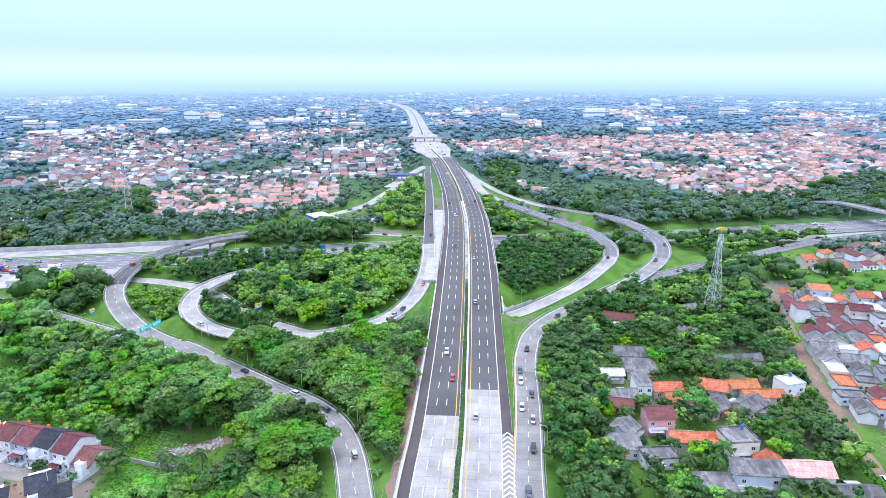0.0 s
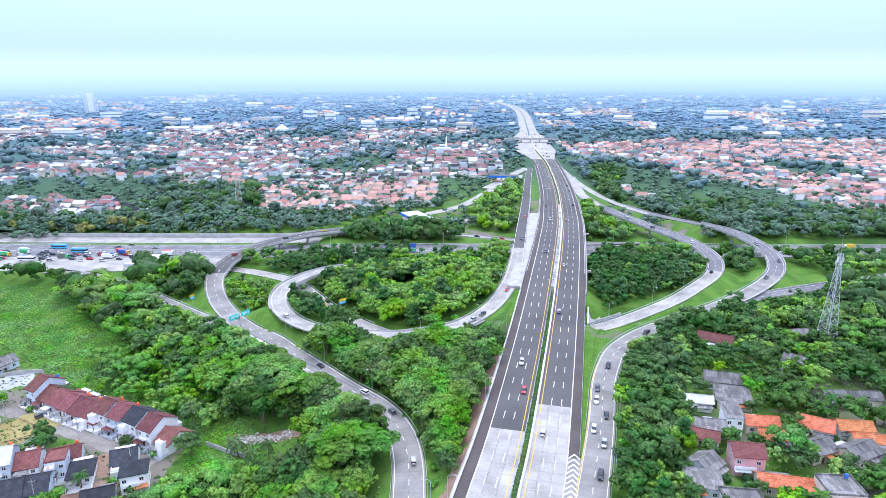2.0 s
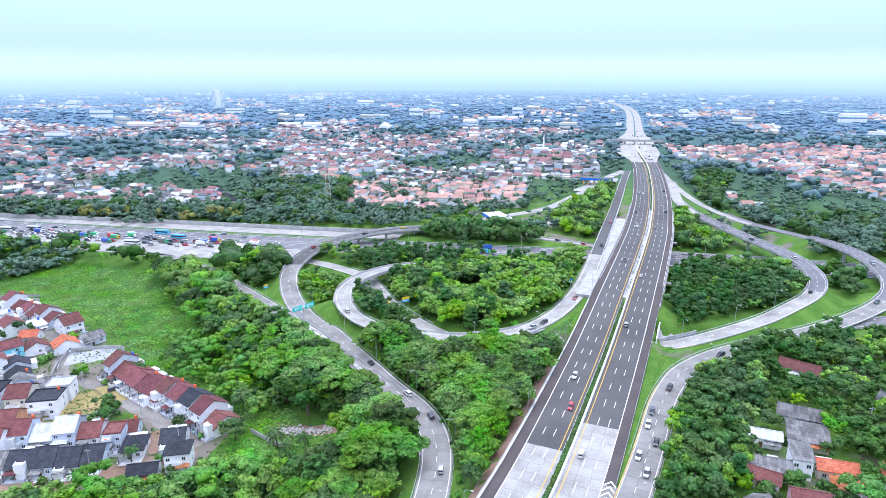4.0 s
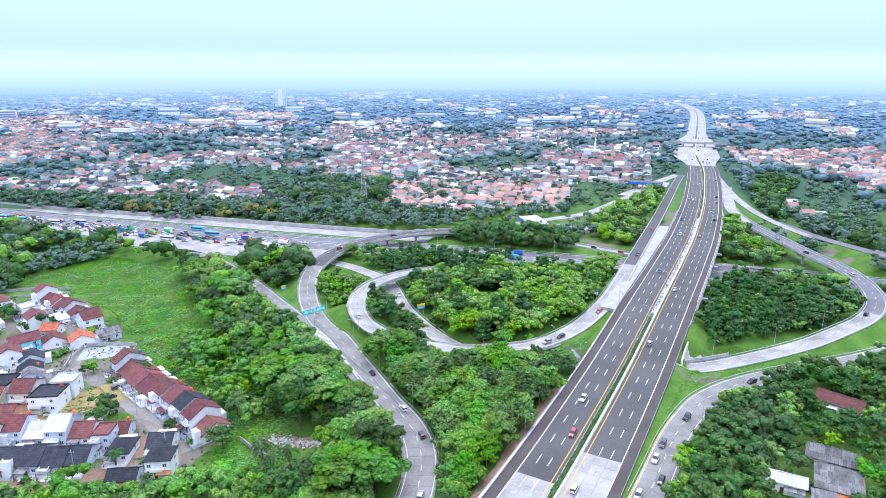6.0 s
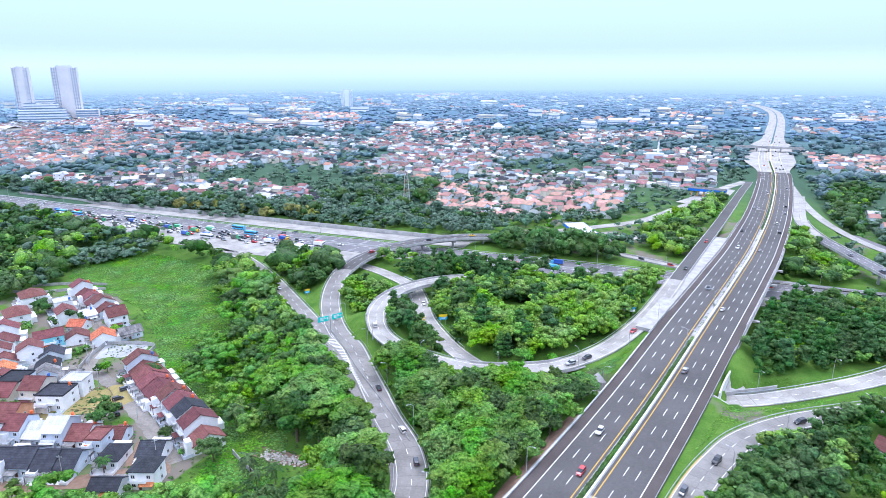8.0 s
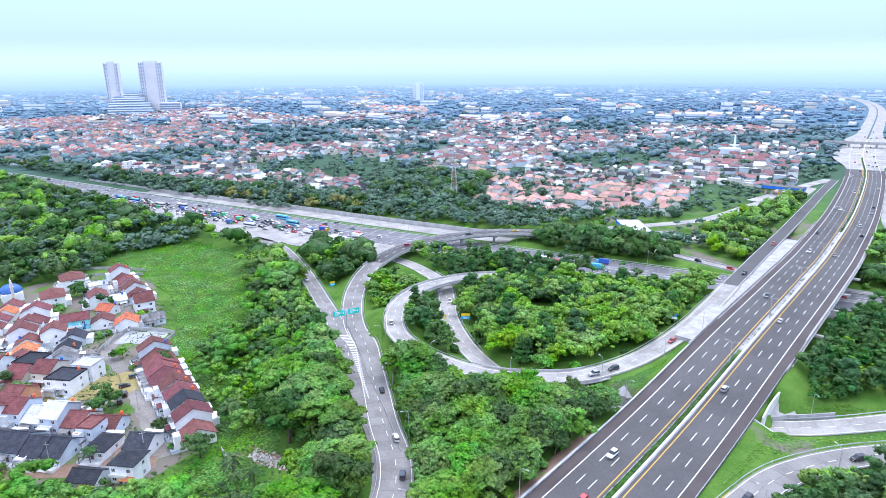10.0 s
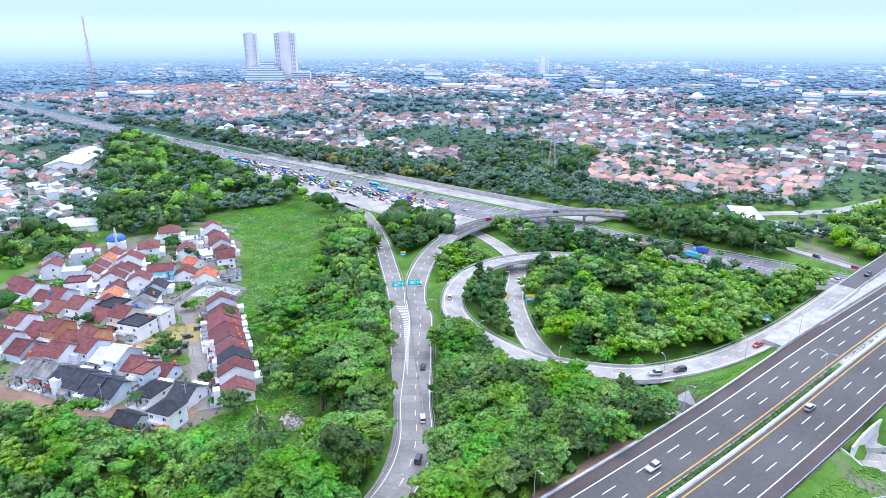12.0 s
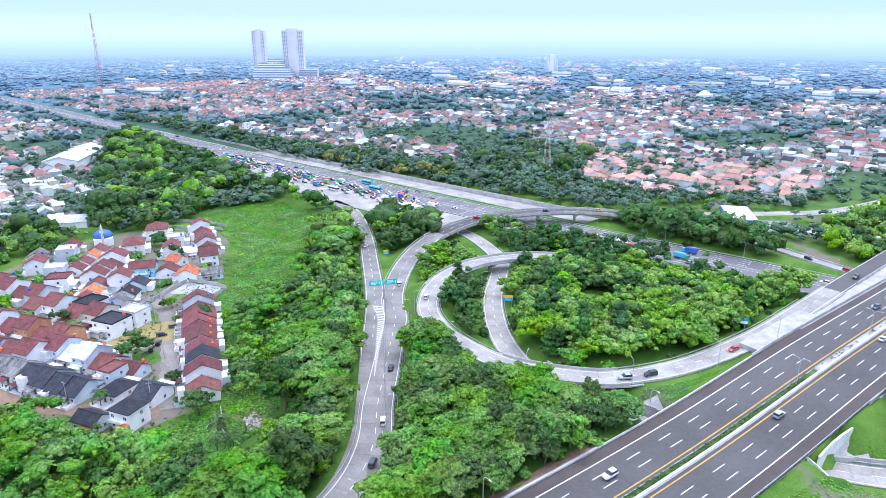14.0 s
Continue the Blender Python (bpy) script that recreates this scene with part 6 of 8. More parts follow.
def build_village():
    """The village east of the slip road: tin and tile roofs among trees."""
    spec = [
        (87, 282, 16, 9, 1, -28, "gable", "maroon", "white"), (112, 261, 11, 9, 1, -40, "gable", "grey", "cream"), (75, 245, 15, 9, 1, -15, "gable", "grey", "grey"),
        (73, 231, 13, 11, 1, -12, "shed", "grey", "cream"), (59, 228, 11, 6, 1, -10, "gable", "white", "white"), (116, 232, 22, 7, 1, -4, "gable", "grey", "cream"),
        (56, 212, 13, 8, 1, -8, "gable", "grey", "grey"), (53, 206, 10, 7, 1, -22, "gable", "maroon", "cream"), (65, 214, 6, 9, 2, -6, "shed", "grey", "white"), (75, 214, 12, 7, 1, -6, "gable", "orange", "cream")]
    spec += [
        (75, 206, 10, 7, 1, -6, "gable", "orange", "cream"), (92, 212, 12, 9, 1, -28, "gable", "orange", "white"), (104, 211, 12, 7, 1, -6, "gable", "orange", "white"),
        (108, 204, 18, 6, 1, -8, "gable", "orange", "cream"), (119, 205, 9, 8, 2, 5, "flat", "white", "white"), (60, 192, 10, 9, 2, -8, "gable", "maroon", "pink"),
        (67, 181, 18, 7, 1, -12, "gable", "orange", "cream"), (51, 174, 12, 7, 1, -6, "flat", "grey", "white"), (47, 190, 9, 9, 1, 40, "gable", "grey", "grey"), (43, 181, 11, 8, 1, -10, "shed", "grey", "grey")]
    spec += [
        (78, 175, 11, 10, 2, -4, "flat", "grey", "cream"), (82, 164, 8, 9, 1, 75, "gable", "orange", "cream"), (73, 158, 16, 7, 2, -14, "shed", "grey", "grey"),
        (90, 160, 16, 9, 1, -12, "gable", "pink", "white"), (85, 199, 11, 9, 1, 20, "gable", "grey", "cream"), (97, 197, 13, 9, 1, 25, "gable", "grey", "cream"),
        (60, 158, 12, 8, 1, -10, "shed", "grey", "cream"), (97, 148, 13, 9, 1, -10, "gable", "grey", "cream"), (142, 296, 7, 7, 1, 20, "hip", "grey", "grey"), (128, 290, 9, 7, 1, 10, "gable", "grey", "grey")]
    for s in spec:
        s = (s[0], s[1], s[2] * 0.88, s[3] * 0.88, *s[4:])
        house(*s, porch=False, tank=hrnd.choice(["", "", "", "o", "b"]) if s[4] == 2 or s[6] == "flat" else "")
    # across the dirt track: a packed quarter of low roofs
    rnd = random.Random(31)
    for i in range(14):
        for j in range(8):
            x = 131 + j * 8.8 + i * 4.6 + rnd.uniform(-1.5, 1.5)
            y = 180 + i * 9.3 - j * 1.9 + rnd.uniform(-1.5, 1.5)
            if rnd.random() < 0.9 and i + j > 0:
                house(x, y, rnd.uniform(6.5, 10), rnd.uniform(5.5, 8), 2 if rnd.random() < 0.15 else 1, rnd.choice([-22, -20, 68, 70]) + rnd.uniform(-6, 6), rnd.choice(["gable", "gable", "shed", "flat"]), rnd.choice(["grey", "grey", "orange", "maroon", "maroon", "white", "grey", "grey", "orange"]), rnd.choice(["white", "cream", "grey", "grey"]), False, "", wins=False)


build_estate()
build_village()


# ---- suburbs ----
def house_mass(places, name, label, wall, roof):
    """Houses too many and too far to count: one mesh of small bodies and roofs."""
    body, top = Shape(), Shape()
    for x, y, w, d, h, rot, form in places:
        m = pose(x, y, ground_z(x, y), 0, 0, rot)
        body.add(wall_block(w, d, h, form, d * 0.3), m)
        top.add(roof_shape(form, w, d, h, 0.4, d * 0.3, False), m)
    me = bpy.data.meshes.new(name)
    k = len(body.v)
    me.from_pydata(body.v + top.v, [], body.f + [tuple(k + i for i in f) for f in top.f])
    me.materials.append(wall)
    me.materials.append(roof)
    me.polygons.foreach_set("material_index", [0] * len(body.f) + [1] * len(top.f))
    tagged(new(name, me), label, "houses", kind="stuff")


def free_of_woods(x, y):
    return not any(inside(w[0], x, y) for w in WOODS)


# distant maroon and orange roofs: paler, greyer copies with haze in the colour
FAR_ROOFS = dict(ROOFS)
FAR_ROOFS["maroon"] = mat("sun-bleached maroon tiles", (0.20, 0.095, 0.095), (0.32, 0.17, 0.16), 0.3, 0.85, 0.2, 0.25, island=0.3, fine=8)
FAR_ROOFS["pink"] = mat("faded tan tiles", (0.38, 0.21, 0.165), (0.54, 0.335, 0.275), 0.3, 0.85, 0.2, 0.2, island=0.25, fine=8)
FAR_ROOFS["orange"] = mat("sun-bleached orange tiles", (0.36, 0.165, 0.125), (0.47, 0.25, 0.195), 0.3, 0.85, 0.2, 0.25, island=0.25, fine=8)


def build_suburbs():
    rnd = random.Random(77)
    bins = {}
    singles = 0
    spots = []
    cell = 11.5
    # sectors: x range, y range, roofs, share filled
    sectors = [
        (-620, 30, 532, 760, ["maroon", "white", "maroon", "grey", "dark", "white", "pink", "orange"], 0.77),
        (-620, 40, 760, 1000, ["maroon", "maroon", "white", "grey", "maroon", "dark"], 0.74),
        (-1500, 60, 1000, 1400, ["maroon", "dark", "white", "maroon", "grey", "white", "pink"], 0.66),
        (-1100, -385, 150, 405, ["maroon", "white", "grey", "white", "orange", "grey"], 0.80),
        (-1600, -620, 490, 1000, ["maroon", "maroon", "grey", "orange", "white"], 0.74),
        (150, 900, 560, 1180, ["pink", "pink", "maroon", "pink", "white", "grey"], 0.82),
        (900, 1500, 600, 1400, ["pink", "maroon", "grey", "white"], 0.5),
        (240, 900, 130, 420, ["grey", "orange", "maroon", "grey", "white"], 0.7),
        (-2000, 1500, 1400, 2300, ["pink", "white", "grey", "pink"], 0.16),
        (-3000, 2200, 2300, 3700, ["white", "white", "pink"], 0.15)]
    for x0, x1, y0, y1, roofs, fill in sectors:
        big = cell * (1.0 if y1 < 1600 else (2.1 if y1 < 3000 else 4.5))
        nx, ny = int((x1 - x0) / big), int((y1 - y0) / big)
        for i in range(nx):
            for j in range(ny):
                x, y = x0 + (i + 0.5) * big, y0 + (j + 0.5) * big
                block = Vector((math.floor(x / 110), math.floor(y / 90), 2.0))
                turn = 25 * noise.noise(block * 0.73)
                # a lane every third row
                if j % 3 == 2 and rnd.random() < 0.75:
                    continue
                n1 = noise.noise(Vector((x * 0.007, y * 0.007, 5.5)))
                if n1 < 0.56 - fill + rnd.uniform(-0.12, 0.12) and not (-600 < x < -385 and y < 330):
                    continue
                x += rnd.uniform(-2.0, 2.0)
                y += rnd.uniform(-2.0, 2.0)
                if not off_road(x, y, 14) or not free_of_woods(x, y):
                    continue
                if -45 < x < 60 and 500 < y < 760 or abs(x + 218) < 14 and abs(y - 562) < 14 or math.hypot(x + 620, y - 345) < 52 or any(math.hypot(x - a, y - b) < r + 7 for a, b, r in FAR_ROWS):
                    continue
                k = roofs[int((noise.noise(block * 1.31) * 0.9 + rnd.random() * 0.8 + 0.3) * len(roofs) / 1.6) % len(roofs)] if rnd.random() < 0.75 else rnd.choice(roofs)
                if -270 < x < 30 and 570 < y < 690 and rnd.random() < 0.7:
                    k = "pink"
                w, d = rnd.uniform(7.0, 11.5) * (big / cell) ** 0.6, rnd.uniform(6.5, 9.5) * (big / cell) ** 0.6
                spots.append((x, y, w, d, 3.3 * (2 if rnd.random() < 0.3 else 1), turn + rnd.choice([0, 0, 0, 90]), rnd.choice(["gable", "gable", "hip"] + (["flat"] if k in ("grey", "white") else [])), k))
    spots.sort(key=lambda q: math.hypot(q[0], q[1] - 300))
    for n, (x, y, w, d, h, rot, form, k) in enumerate(spots):
        if n < 60:
            t = thing("house", f"{'two-storey ' if h > 4 else ''}suburban house with a {ROOF_WORDS[k]} roof among trees", "house", pose(x, y, ground_z(x, y), 0, 0, rot), "houses")
            part("wall", wall_block(w, d, h, form, d * 0.3), WALL_WHITE if n % 4 else WALL_CREAM, t)
            part("roof", roof_shape(form, w, d, h, 0.4, d * 0.3), ROOFS[k], t)
            for face, px, py in (("f", -w * 0.25, -d / 2), ("f", w * 0.25, -d / 2), ("r", w / 2, 0)):
                window(t, px, py, h - 1.5, face, 1.5, 1.4)
            part("door", Shape().box(-0.5, -d / 2 - 0.06, 0, 0.5, -d / 2 + 0.02, 2.1), WOOD_DOOR, t)
        else:
            bins.setdefault((k, n % 3), []).append((x, y, w, d, h, rot, form))
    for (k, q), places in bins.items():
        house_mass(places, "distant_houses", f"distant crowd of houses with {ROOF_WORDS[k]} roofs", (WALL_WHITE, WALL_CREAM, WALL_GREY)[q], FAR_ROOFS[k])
    return spots


FAR_ROWS = [q for q in HOUSE_SPOTS if q[0] < -340]
SUBURB = build_suburbs()


# ---- vehicles ----
def car_paint(name, col, rough=0.3, metal=0.0):
    m = mat(name, col, tuple(min(1, c * 1.12 + 0.005) for c in col), 1.0, rough, 0, 0.5, metal=metal)
    m.node_tree.nodes["Principled BSDF"].inputs["Coat Weight"].default_value = 0.6
    return m


PAINTS = {
    "white": car_paint("white car paint", (0.72, 0.72, 0.71)), "silver": car_paint("silver car paint", (0.40, 0.42, 0.44), 0.3, 0.5),
    "black": car_paint("black car paint", (0.012, 0.012, 0.016)), "grey": car_paint("dark grey car paint", (0.07, 0.08, 0.10), 0.3, 0.3),
    "red": car_paint("red car paint", (0.50, 0.02, 0.025)), "blue": car_paint("blue car paint", (0.03, 0.10, 0.42)),
    "green": car_paint("green paint", (0.05, 0.40, 0.16)), "yellow": car_paint("yellow paint", (0.70, 0.45, 0.03)), "cyan": car_paint("sky blue paint", (0.08, 0.42, 0.66))}
TYRE = mat("tyre rubber", (0.015, 0.015, 0.016), (0.03, 0.03, 0.03), 3, 0.9, 0, 0.2)
RIM = mat("wheel rim", (0.4, 0.4, 0.42), (0.5, 0.5, 0.52), 3, 0.4, 0, 0.5, metal=0.8)
LAMP_CLEAR = glass("headlamp glass", (0.75, 0.78, 0.8))
LAMP_RED = glass("tail lamp glass", (0.45, 0.01, 0.01))
TARP = mat("stretched tarpaulin", (0.10, 0.12, 0.10), (0.20, 0.22, 0.19), 0.8, 0.9, 0.3, 0.2)


def skin(sections):
    """Cross-sections along x: (x, half width, floor, shoulder height, roof half width, roof height)."""
    sh = Shape()
    sh.sweep([[(x, -w * 0.92, z0), (x, -w, z0 + 0.18), (x, -w, z1 - 0.08), (x, -w * 0.95, z1), (x, -rw, z2), (x, rw, z2), (x, w * 0.95, z1), (x, w, z1 - 0.08), (x, w, z0 + 0.18), (x, w * 0.92, z0)] for x, w, z0, z1, rw, z2 in sections], closed=True, cap=True)
    return sh


WHEEL = Shape().tube((0, -0.11, 0), (0, 0.11, 0), 0.32, n=12).mesh("wheel", TYRE)
HUB = Shape().tube((0, -0.125, 0), (0, 0.125, 0), 0.2, n=10).mesh("rim", RIM)
CAR_FORMS = {
    # body sections, glasshouse sections, wheelbase half, half width
    "mpv": ([(-2.15, 0.72, 0.4, 0.85, 0.6, 0.9), (-2.1, 0.84, 0.3, 0.98, 0.76, 1.0), (1.1, 0.85, 0.28, 0.98, 0.76, 1.0), (1.95, 0.8, 0.3, 0.82, 0.66, 0.9), (2.15, 0.68, 0.38, 0.66, 0.5, 0.7)],
            [(-2.08, 0.76, 0.95, 1.0, 0.66, 1.55), (-1.7, 0.78, 0.95, 1.0, 0.68, 1.66), (0.2, 0.78, 0.95, 1.0, 0.68, 1.66), (1.2, 0.76, 0.9, 0.98, 0.66, 1.05)], 1.35, 0.84),
    "suv": ([(-2.2, 0.8, 0.45, 0.9, 0.66, 1.0), (-2.12, 0.9, 0.36, 1.08, 0.82, 1.1), (0.9, 0.9, 0.34, 1.08, 0.82, 1.1), (2.0, 0.88, 0.36, 0.98, 0.74, 1.04), (2.2, 0.78, 0.42, 0.8, 0.6, 0.85)],
            [(-2.05, 0.82, 1.0, 1.1, 0.7, 1.6), (-1.6, 0.84, 1.0, 1.1, 0.72, 1.76), (0.1, 0.84, 1.0, 1.1, 0.72, 1.76), (0.95, 0.82, 1.0, 1.08, 0.7, 1.14)], 1.35, 0.9),
    "sedan": ([(-2.25, 0.74, 0.4, 0.8, 0.6, 0.86), (-2.1, 0.85, 0.3, 0.92, 0.76, 0.96), (0.9, 0.86, 0.28, 0.92, 0.76, 0.95), (2.05, 0.82, 0.3, 0.76, 0.68, 0.8), (2.25, 0.7, 0.36, 0.62, 0.5, 0.66)],
              [(-1.75, 0.76, 0.88, 0.94, 0.68, 0.98), (-1.0, 0.78, 0.9, 0.94, 0.64, 1.40), (0.2, 0.78, 0.9, 0.94, 0.64, 1.42), (1.15, 0.76, 0.85, 0.92, 0.68, 0.96)], 1.35, 0.86),
}
CAR_MESH = {}
for form, (body, top, base, half) in CAR_FORMS.items():
    CAR_MESH[form] = (body, skin(top).mesh("glazing", PANE), base, half)
CAR_BODY, CAR_ROOF = {}, {}
CAR_TURN = {}


def car(x, y, z, rot, form, tone, near=True):
    body, win, base, half = CAR_MESH[form]
    if (form, tone) not in CAR_BODY:
        CAR_BODY[form, tone] = skin(body).mesh("body", PAINTS[tone])
        top = CAR_FORMS[form][1]
        CAR_ROOF[form, tone] = Shape().box(top[1][0] - 0.1, -top[1][4] - 0.02, top[1][5] - 0.05, top[2][0] + 0.05, top[1][4] + 0.02, top[1][5] + 0.03, None, 0.96).mesh("roof", PAINTS[tone])
        length = body[-1][0]
        CAR_TURN[form] = [
            Shape().box(length - 0.18, a, 0.58, length + 0.01, a + 0.32, 0.74).mesh("headlight", LAMP_CLEAR) for a in (-half + 0.12, half - 0.44)] + [
            Shape().box(-length - 0.02, a, 0.72, -length + 0.12, a + 0.2, 0.95).mesh("tail_light", LAMP_RED) for a in (-half + 0.1, half - 0.3)]
    words = {"mpv": "people carrier", "suv": "sport utility car", "sedan": "saloon car"}[form]
    colour = {"grey": "dark grey"}.get(tone, tone)
    t = thing("car", f"{colour} {words} on the road", "car", pose(x, y, z, 0, 0, rot), "cars")
    part("body", CAR_BODY[form, tone], None, t)
    part("glazing", win, None, t, "dark tinted windows")
    part("roof", CAR_ROOF[form, tone], None, t)
    for me in CAR_TURN[form] if near else ():
        part(me.name.split(".")[0], me, None, t)
    for wx in (-base, base):
        for wy in (-half + 0.08, half - 0.08):
            w = part("wheel", WHEEL, None, t)
            w.location = (wx, wy, 0.32)
            if near:
                part("rim", HUB, None, w)
    return t


def truck(x, y, z, rot, tone, cargo, length=7.5):
    t = thing("truck", f"lorry with a {'white' if tone == 'white' else tone} cab and a {cargo} load body", "truck", pose(x, y, z, 0, 0, rot), "trucks")
    L = length / 2
    cab = Shape()
    cab.sweep([[(xx, -1.05 * k, zz) for xx, zz in ((L - 1.9, 0.6), (L, 0.6), (L, 1.6), (L - 0.25, 2.5), (L - 1.9, 2.55))] for k in (1, -1)], closed=True, cap=True)
    part("cab", cab, PAINTS[tone], t)
    part("windscreen", Shape().box(L - 0.2, -0.95, 1.55, L + 0.02, 0.95, 2.3, None, 0.96), PANE, t)
    box = Shape().box(-L, -1.15, 0.95, L - 2.0, 1.15, 3.2, None, 0.97)
    part("load_body", box, PAINTS[cargo] if cargo in PAINTS else TARP, t)
    part("chassis", Shape().box(-L, -0.5, 0.55, L - 0.3, 0.5, 0.95), TYRE, t)
    for wx in (-L + 1.0, -L + 2.2, L - 1.0):
        for wy in (-0.95, 0.95):
            w = part("wheel", WHEEL, None, t)
            w.location, w.scale = (wx, wy, 0.45), (1.4, 1.4, 1.4)
            part("rim", HUB, None, w)
    return t


def bus(x, y, z, rot, tone):
    t = thing("bus", f"long {tone} coach with dark windows", "bus", pose(x, y, z, 0, 0, rot), "buses")
    part("body", Shape().box(-5.6, -1.2, 0.4, 5.6, 1.2, 3.3, None, 0.97), PAINTS[tone], t)
    part("glazing", Shape().box(-5.4, -1.22, 1.5, 5.64, 1.22, 2.5, None, 0.985), PANE, t)
    for wx in (-3.4, 3.6):
        for wy in (-1.05, 1.05):
            w = part("wheel", WHEEL, None, t)
            w.location, w.scale = (wx, wy, 0.45), (1.4, 1.4, 1.4)


def drive(line, x, y, off, form, tone, back=False):
    s = line.s_near(x, y)
    p = line.at(s, off, 0.03)
    car(p.x, p.y, p.z, line.heading(s) + (180 if back else 0), form, tone)


def traffic():
    rnd = random.Random(14)
    tones = ["white", "white", "silver", "black", "black", "grey", "red"]
    forms = ["mpv", "mpv", "suv", "sedan"]
    for x, y, off, form, tone in ((34, 259, 0.2, "suv", "black"), (24.4, 242, -1.9, "mpv", "grey"), (21.6, 233.6, -2, "suv", "white"), (24, 223.4, 1.8, "sedan", "black"), (17, 215.5, -2, "mpv", "white"), (18, 205, 1.8, "mpv", "silver"), (13, 189, 1.8, "suv", "black"), (5, 166, 0, "suv", "grey"), (69, 303, 1.5, "suv", "white"), (57, 297, 1.6, "mpv", "black"), (113, 333, -1.5, "sedan", "white"), (152, 367, -1.6, "suv", "grey"), (171, 400, 1.6, "mpv", "black"), (180, 440, -1.5, "suv", "silver")):
        drive(RAMP_E, x, y, off, form, tone, True)
    for x, y, off, form, tone in ((-64, 242, 2, "mpv", "white"), (-56, 227, 1.8, "mpv", "grey"), (-43.5, 200, 1.6, "mpv", "silver"), (-86, 267, 2, "sedan", "black"), (-141, 322, 2, "mpv", "white"), (-172, 420, -2, "mpv", "red"), (-150, 462, 2, "suv", "black"), (-128, 481, -2, "sedan", "yellow")):
        drive(RAMP_A, x, y, off, form, tone)
    for x, y, tone in ((-230, 378, "silver"), (-196, 352, "white")):
        drive(RAMP_G, x, y, 1.8, "sedan", tone)
    for x, y, form, tone in ((-2, 345, "sedan", "red"), (-16, 314, "mpv", "black"), (-22, 308, "suv", "silver"), (-112, 314, "mpv", "white"), (16, 440, "suv", "black"), (27, 510, "mpv", "red")):
        drive(LOOP, x, y, -1.2, form, tone)
    for x, y, form, tone in ((-108, 356, "sedan", "white"), (125, 376, "mpv", "black"), (136, 440, "suv", "white"), (122, 487, "mpv", "grey"), (112, 520, "sedan", "silver")):
        drive(RAMP_C, x, y, -1.2, form, tone)
    for x, y, off, form, tone in ((2, 238, -4.6, "mpv", "red"), (22, 317, 4.4, "suv", "silver"), (4, 263, -8, "suv", "white"), (33, 382, 4.2, "sedan", "white"), (36, 407, -7.8, "mpv", "grey"), (52, 496, -8, "suv", "white"), (52, 500, 4.4, "sedan", "silver"), (66, 590, 8, "mpv", "white"), (-3, 212, 4.6, "mpv", "white")):
        drive(MAIN, x, y, off, form, tone, off < 0)
    for _ in range(26):
        s = rnd.uniform(MAIN.s_near(60, 540), MAIN.s_near(130, 1400))
        off = rnd.choice([-11.5, -7.9, -4.3, 4.3, 7.9, 11.5])
        p = MAIN.at(s, off, 0.03)
        car(p.x, p.y, p.z, MAIN.heading(s) + (180 if off < 0 else 0), rnd.choice(forms), rnd.choice(tones), False)
    # running traffic on the crossing highway
    for _ in range(44):
        s = rnd.uniform(CROSS.s_near(-700, 459), CROSS.s_near(420, 465))
        off = rnd.choice([-13, -9.9, -6.5, -3.1, 3.1, 6.5, 9.9])
        p = CROSS.at(s, off, 0.03)
        car(p.x, p.y, p.z, CROSS.heading(s) + (180 if off < 0 else 0), rnd.choice(forms), rnd.choice(tones), False)
    # the tailback before the toll gates
    for lane in range(7):
        s = CROSS.s_near(-520 + lane * 6, 455) + rnd.uniform(0, 8)
        off = 5.0 + lane * 3.5
        while s < CROSS.s_near(-205 - lane * 9, 450):
            p = CROSS.at(s, off, 0.03)
            q = rnd.random()
            if q < 0.80:
                car(p.x, p.y, p.z, CROSS.heading(s) + rnd.uniform(-4, 4), rnd.choice(forms), rnd.choice(tones), False)
                s += rnd.uniform(8.5, 21)
            elif q < 0.97:
                p = CROSS.at(s + 2, off, 0.03)
                truck(p.x, p.y, p.z, CROSS.heading(s) + rnd.uniform(-2, 2), rnd.choice(["white", "yellow", "green", "white"]), rnd.choice(["blue", "tarpaulin", "green", "red", "white"]))
                s += rnd.uniform(13, 20)
            else:
                p = CROSS.at(s + 4, off, 0.03)
                bus(p.x, p.y, p.z, CROSS.heading(s), rnd.choice(["white", "cyan"]))
                s += 20
    for x, off, tone, cargo, ln in ((-110, 4.5, "white", "yellow", 7), (-96, 4.5, "white", "white", 7.5), (-84, 8, "white", "red", 9), (-62, 5, "green", "cyan", 8), (110, 7, "white", "red", 13), (260, -8, "white", "yellow", 8), (-60, -6, "cyan", "blue", 8)):
        s = CROSS.s_near(x, 455)
        p = CROSS.at(s, off, 0.03)
        truck(p.x, p.y, p.z, CROSS.heading(s) + (180 if off < 0 else 0), tone, cargo, ln)
    s = CROSS.s_near(-315, 451)
    p = CROSS.at(s, -5, 0.03)
    bus(p.x, p.y, p.z, CROSS.heading(s) + 180, "cyan")
    for x, y, off in ((-8, 493, 1.0), (8, 486, 1.0)):
        drive(RAMP_K, x, y, off, "mpv", "red" if x > 0 else "black")
    # parked in the estate lanes
    for x, y, rot, tone in ((-186, 233, 65, "black"), (-190, 240, 60, "grey"), (-146, 219, -60, "white"), (-263, 226, 20, "white"), (-168, 189, -30, "white"), (-238, 196, 40, "white")):
        car(x, y, ground_z(x, y) + 0.05, rot, "mpv", tone)


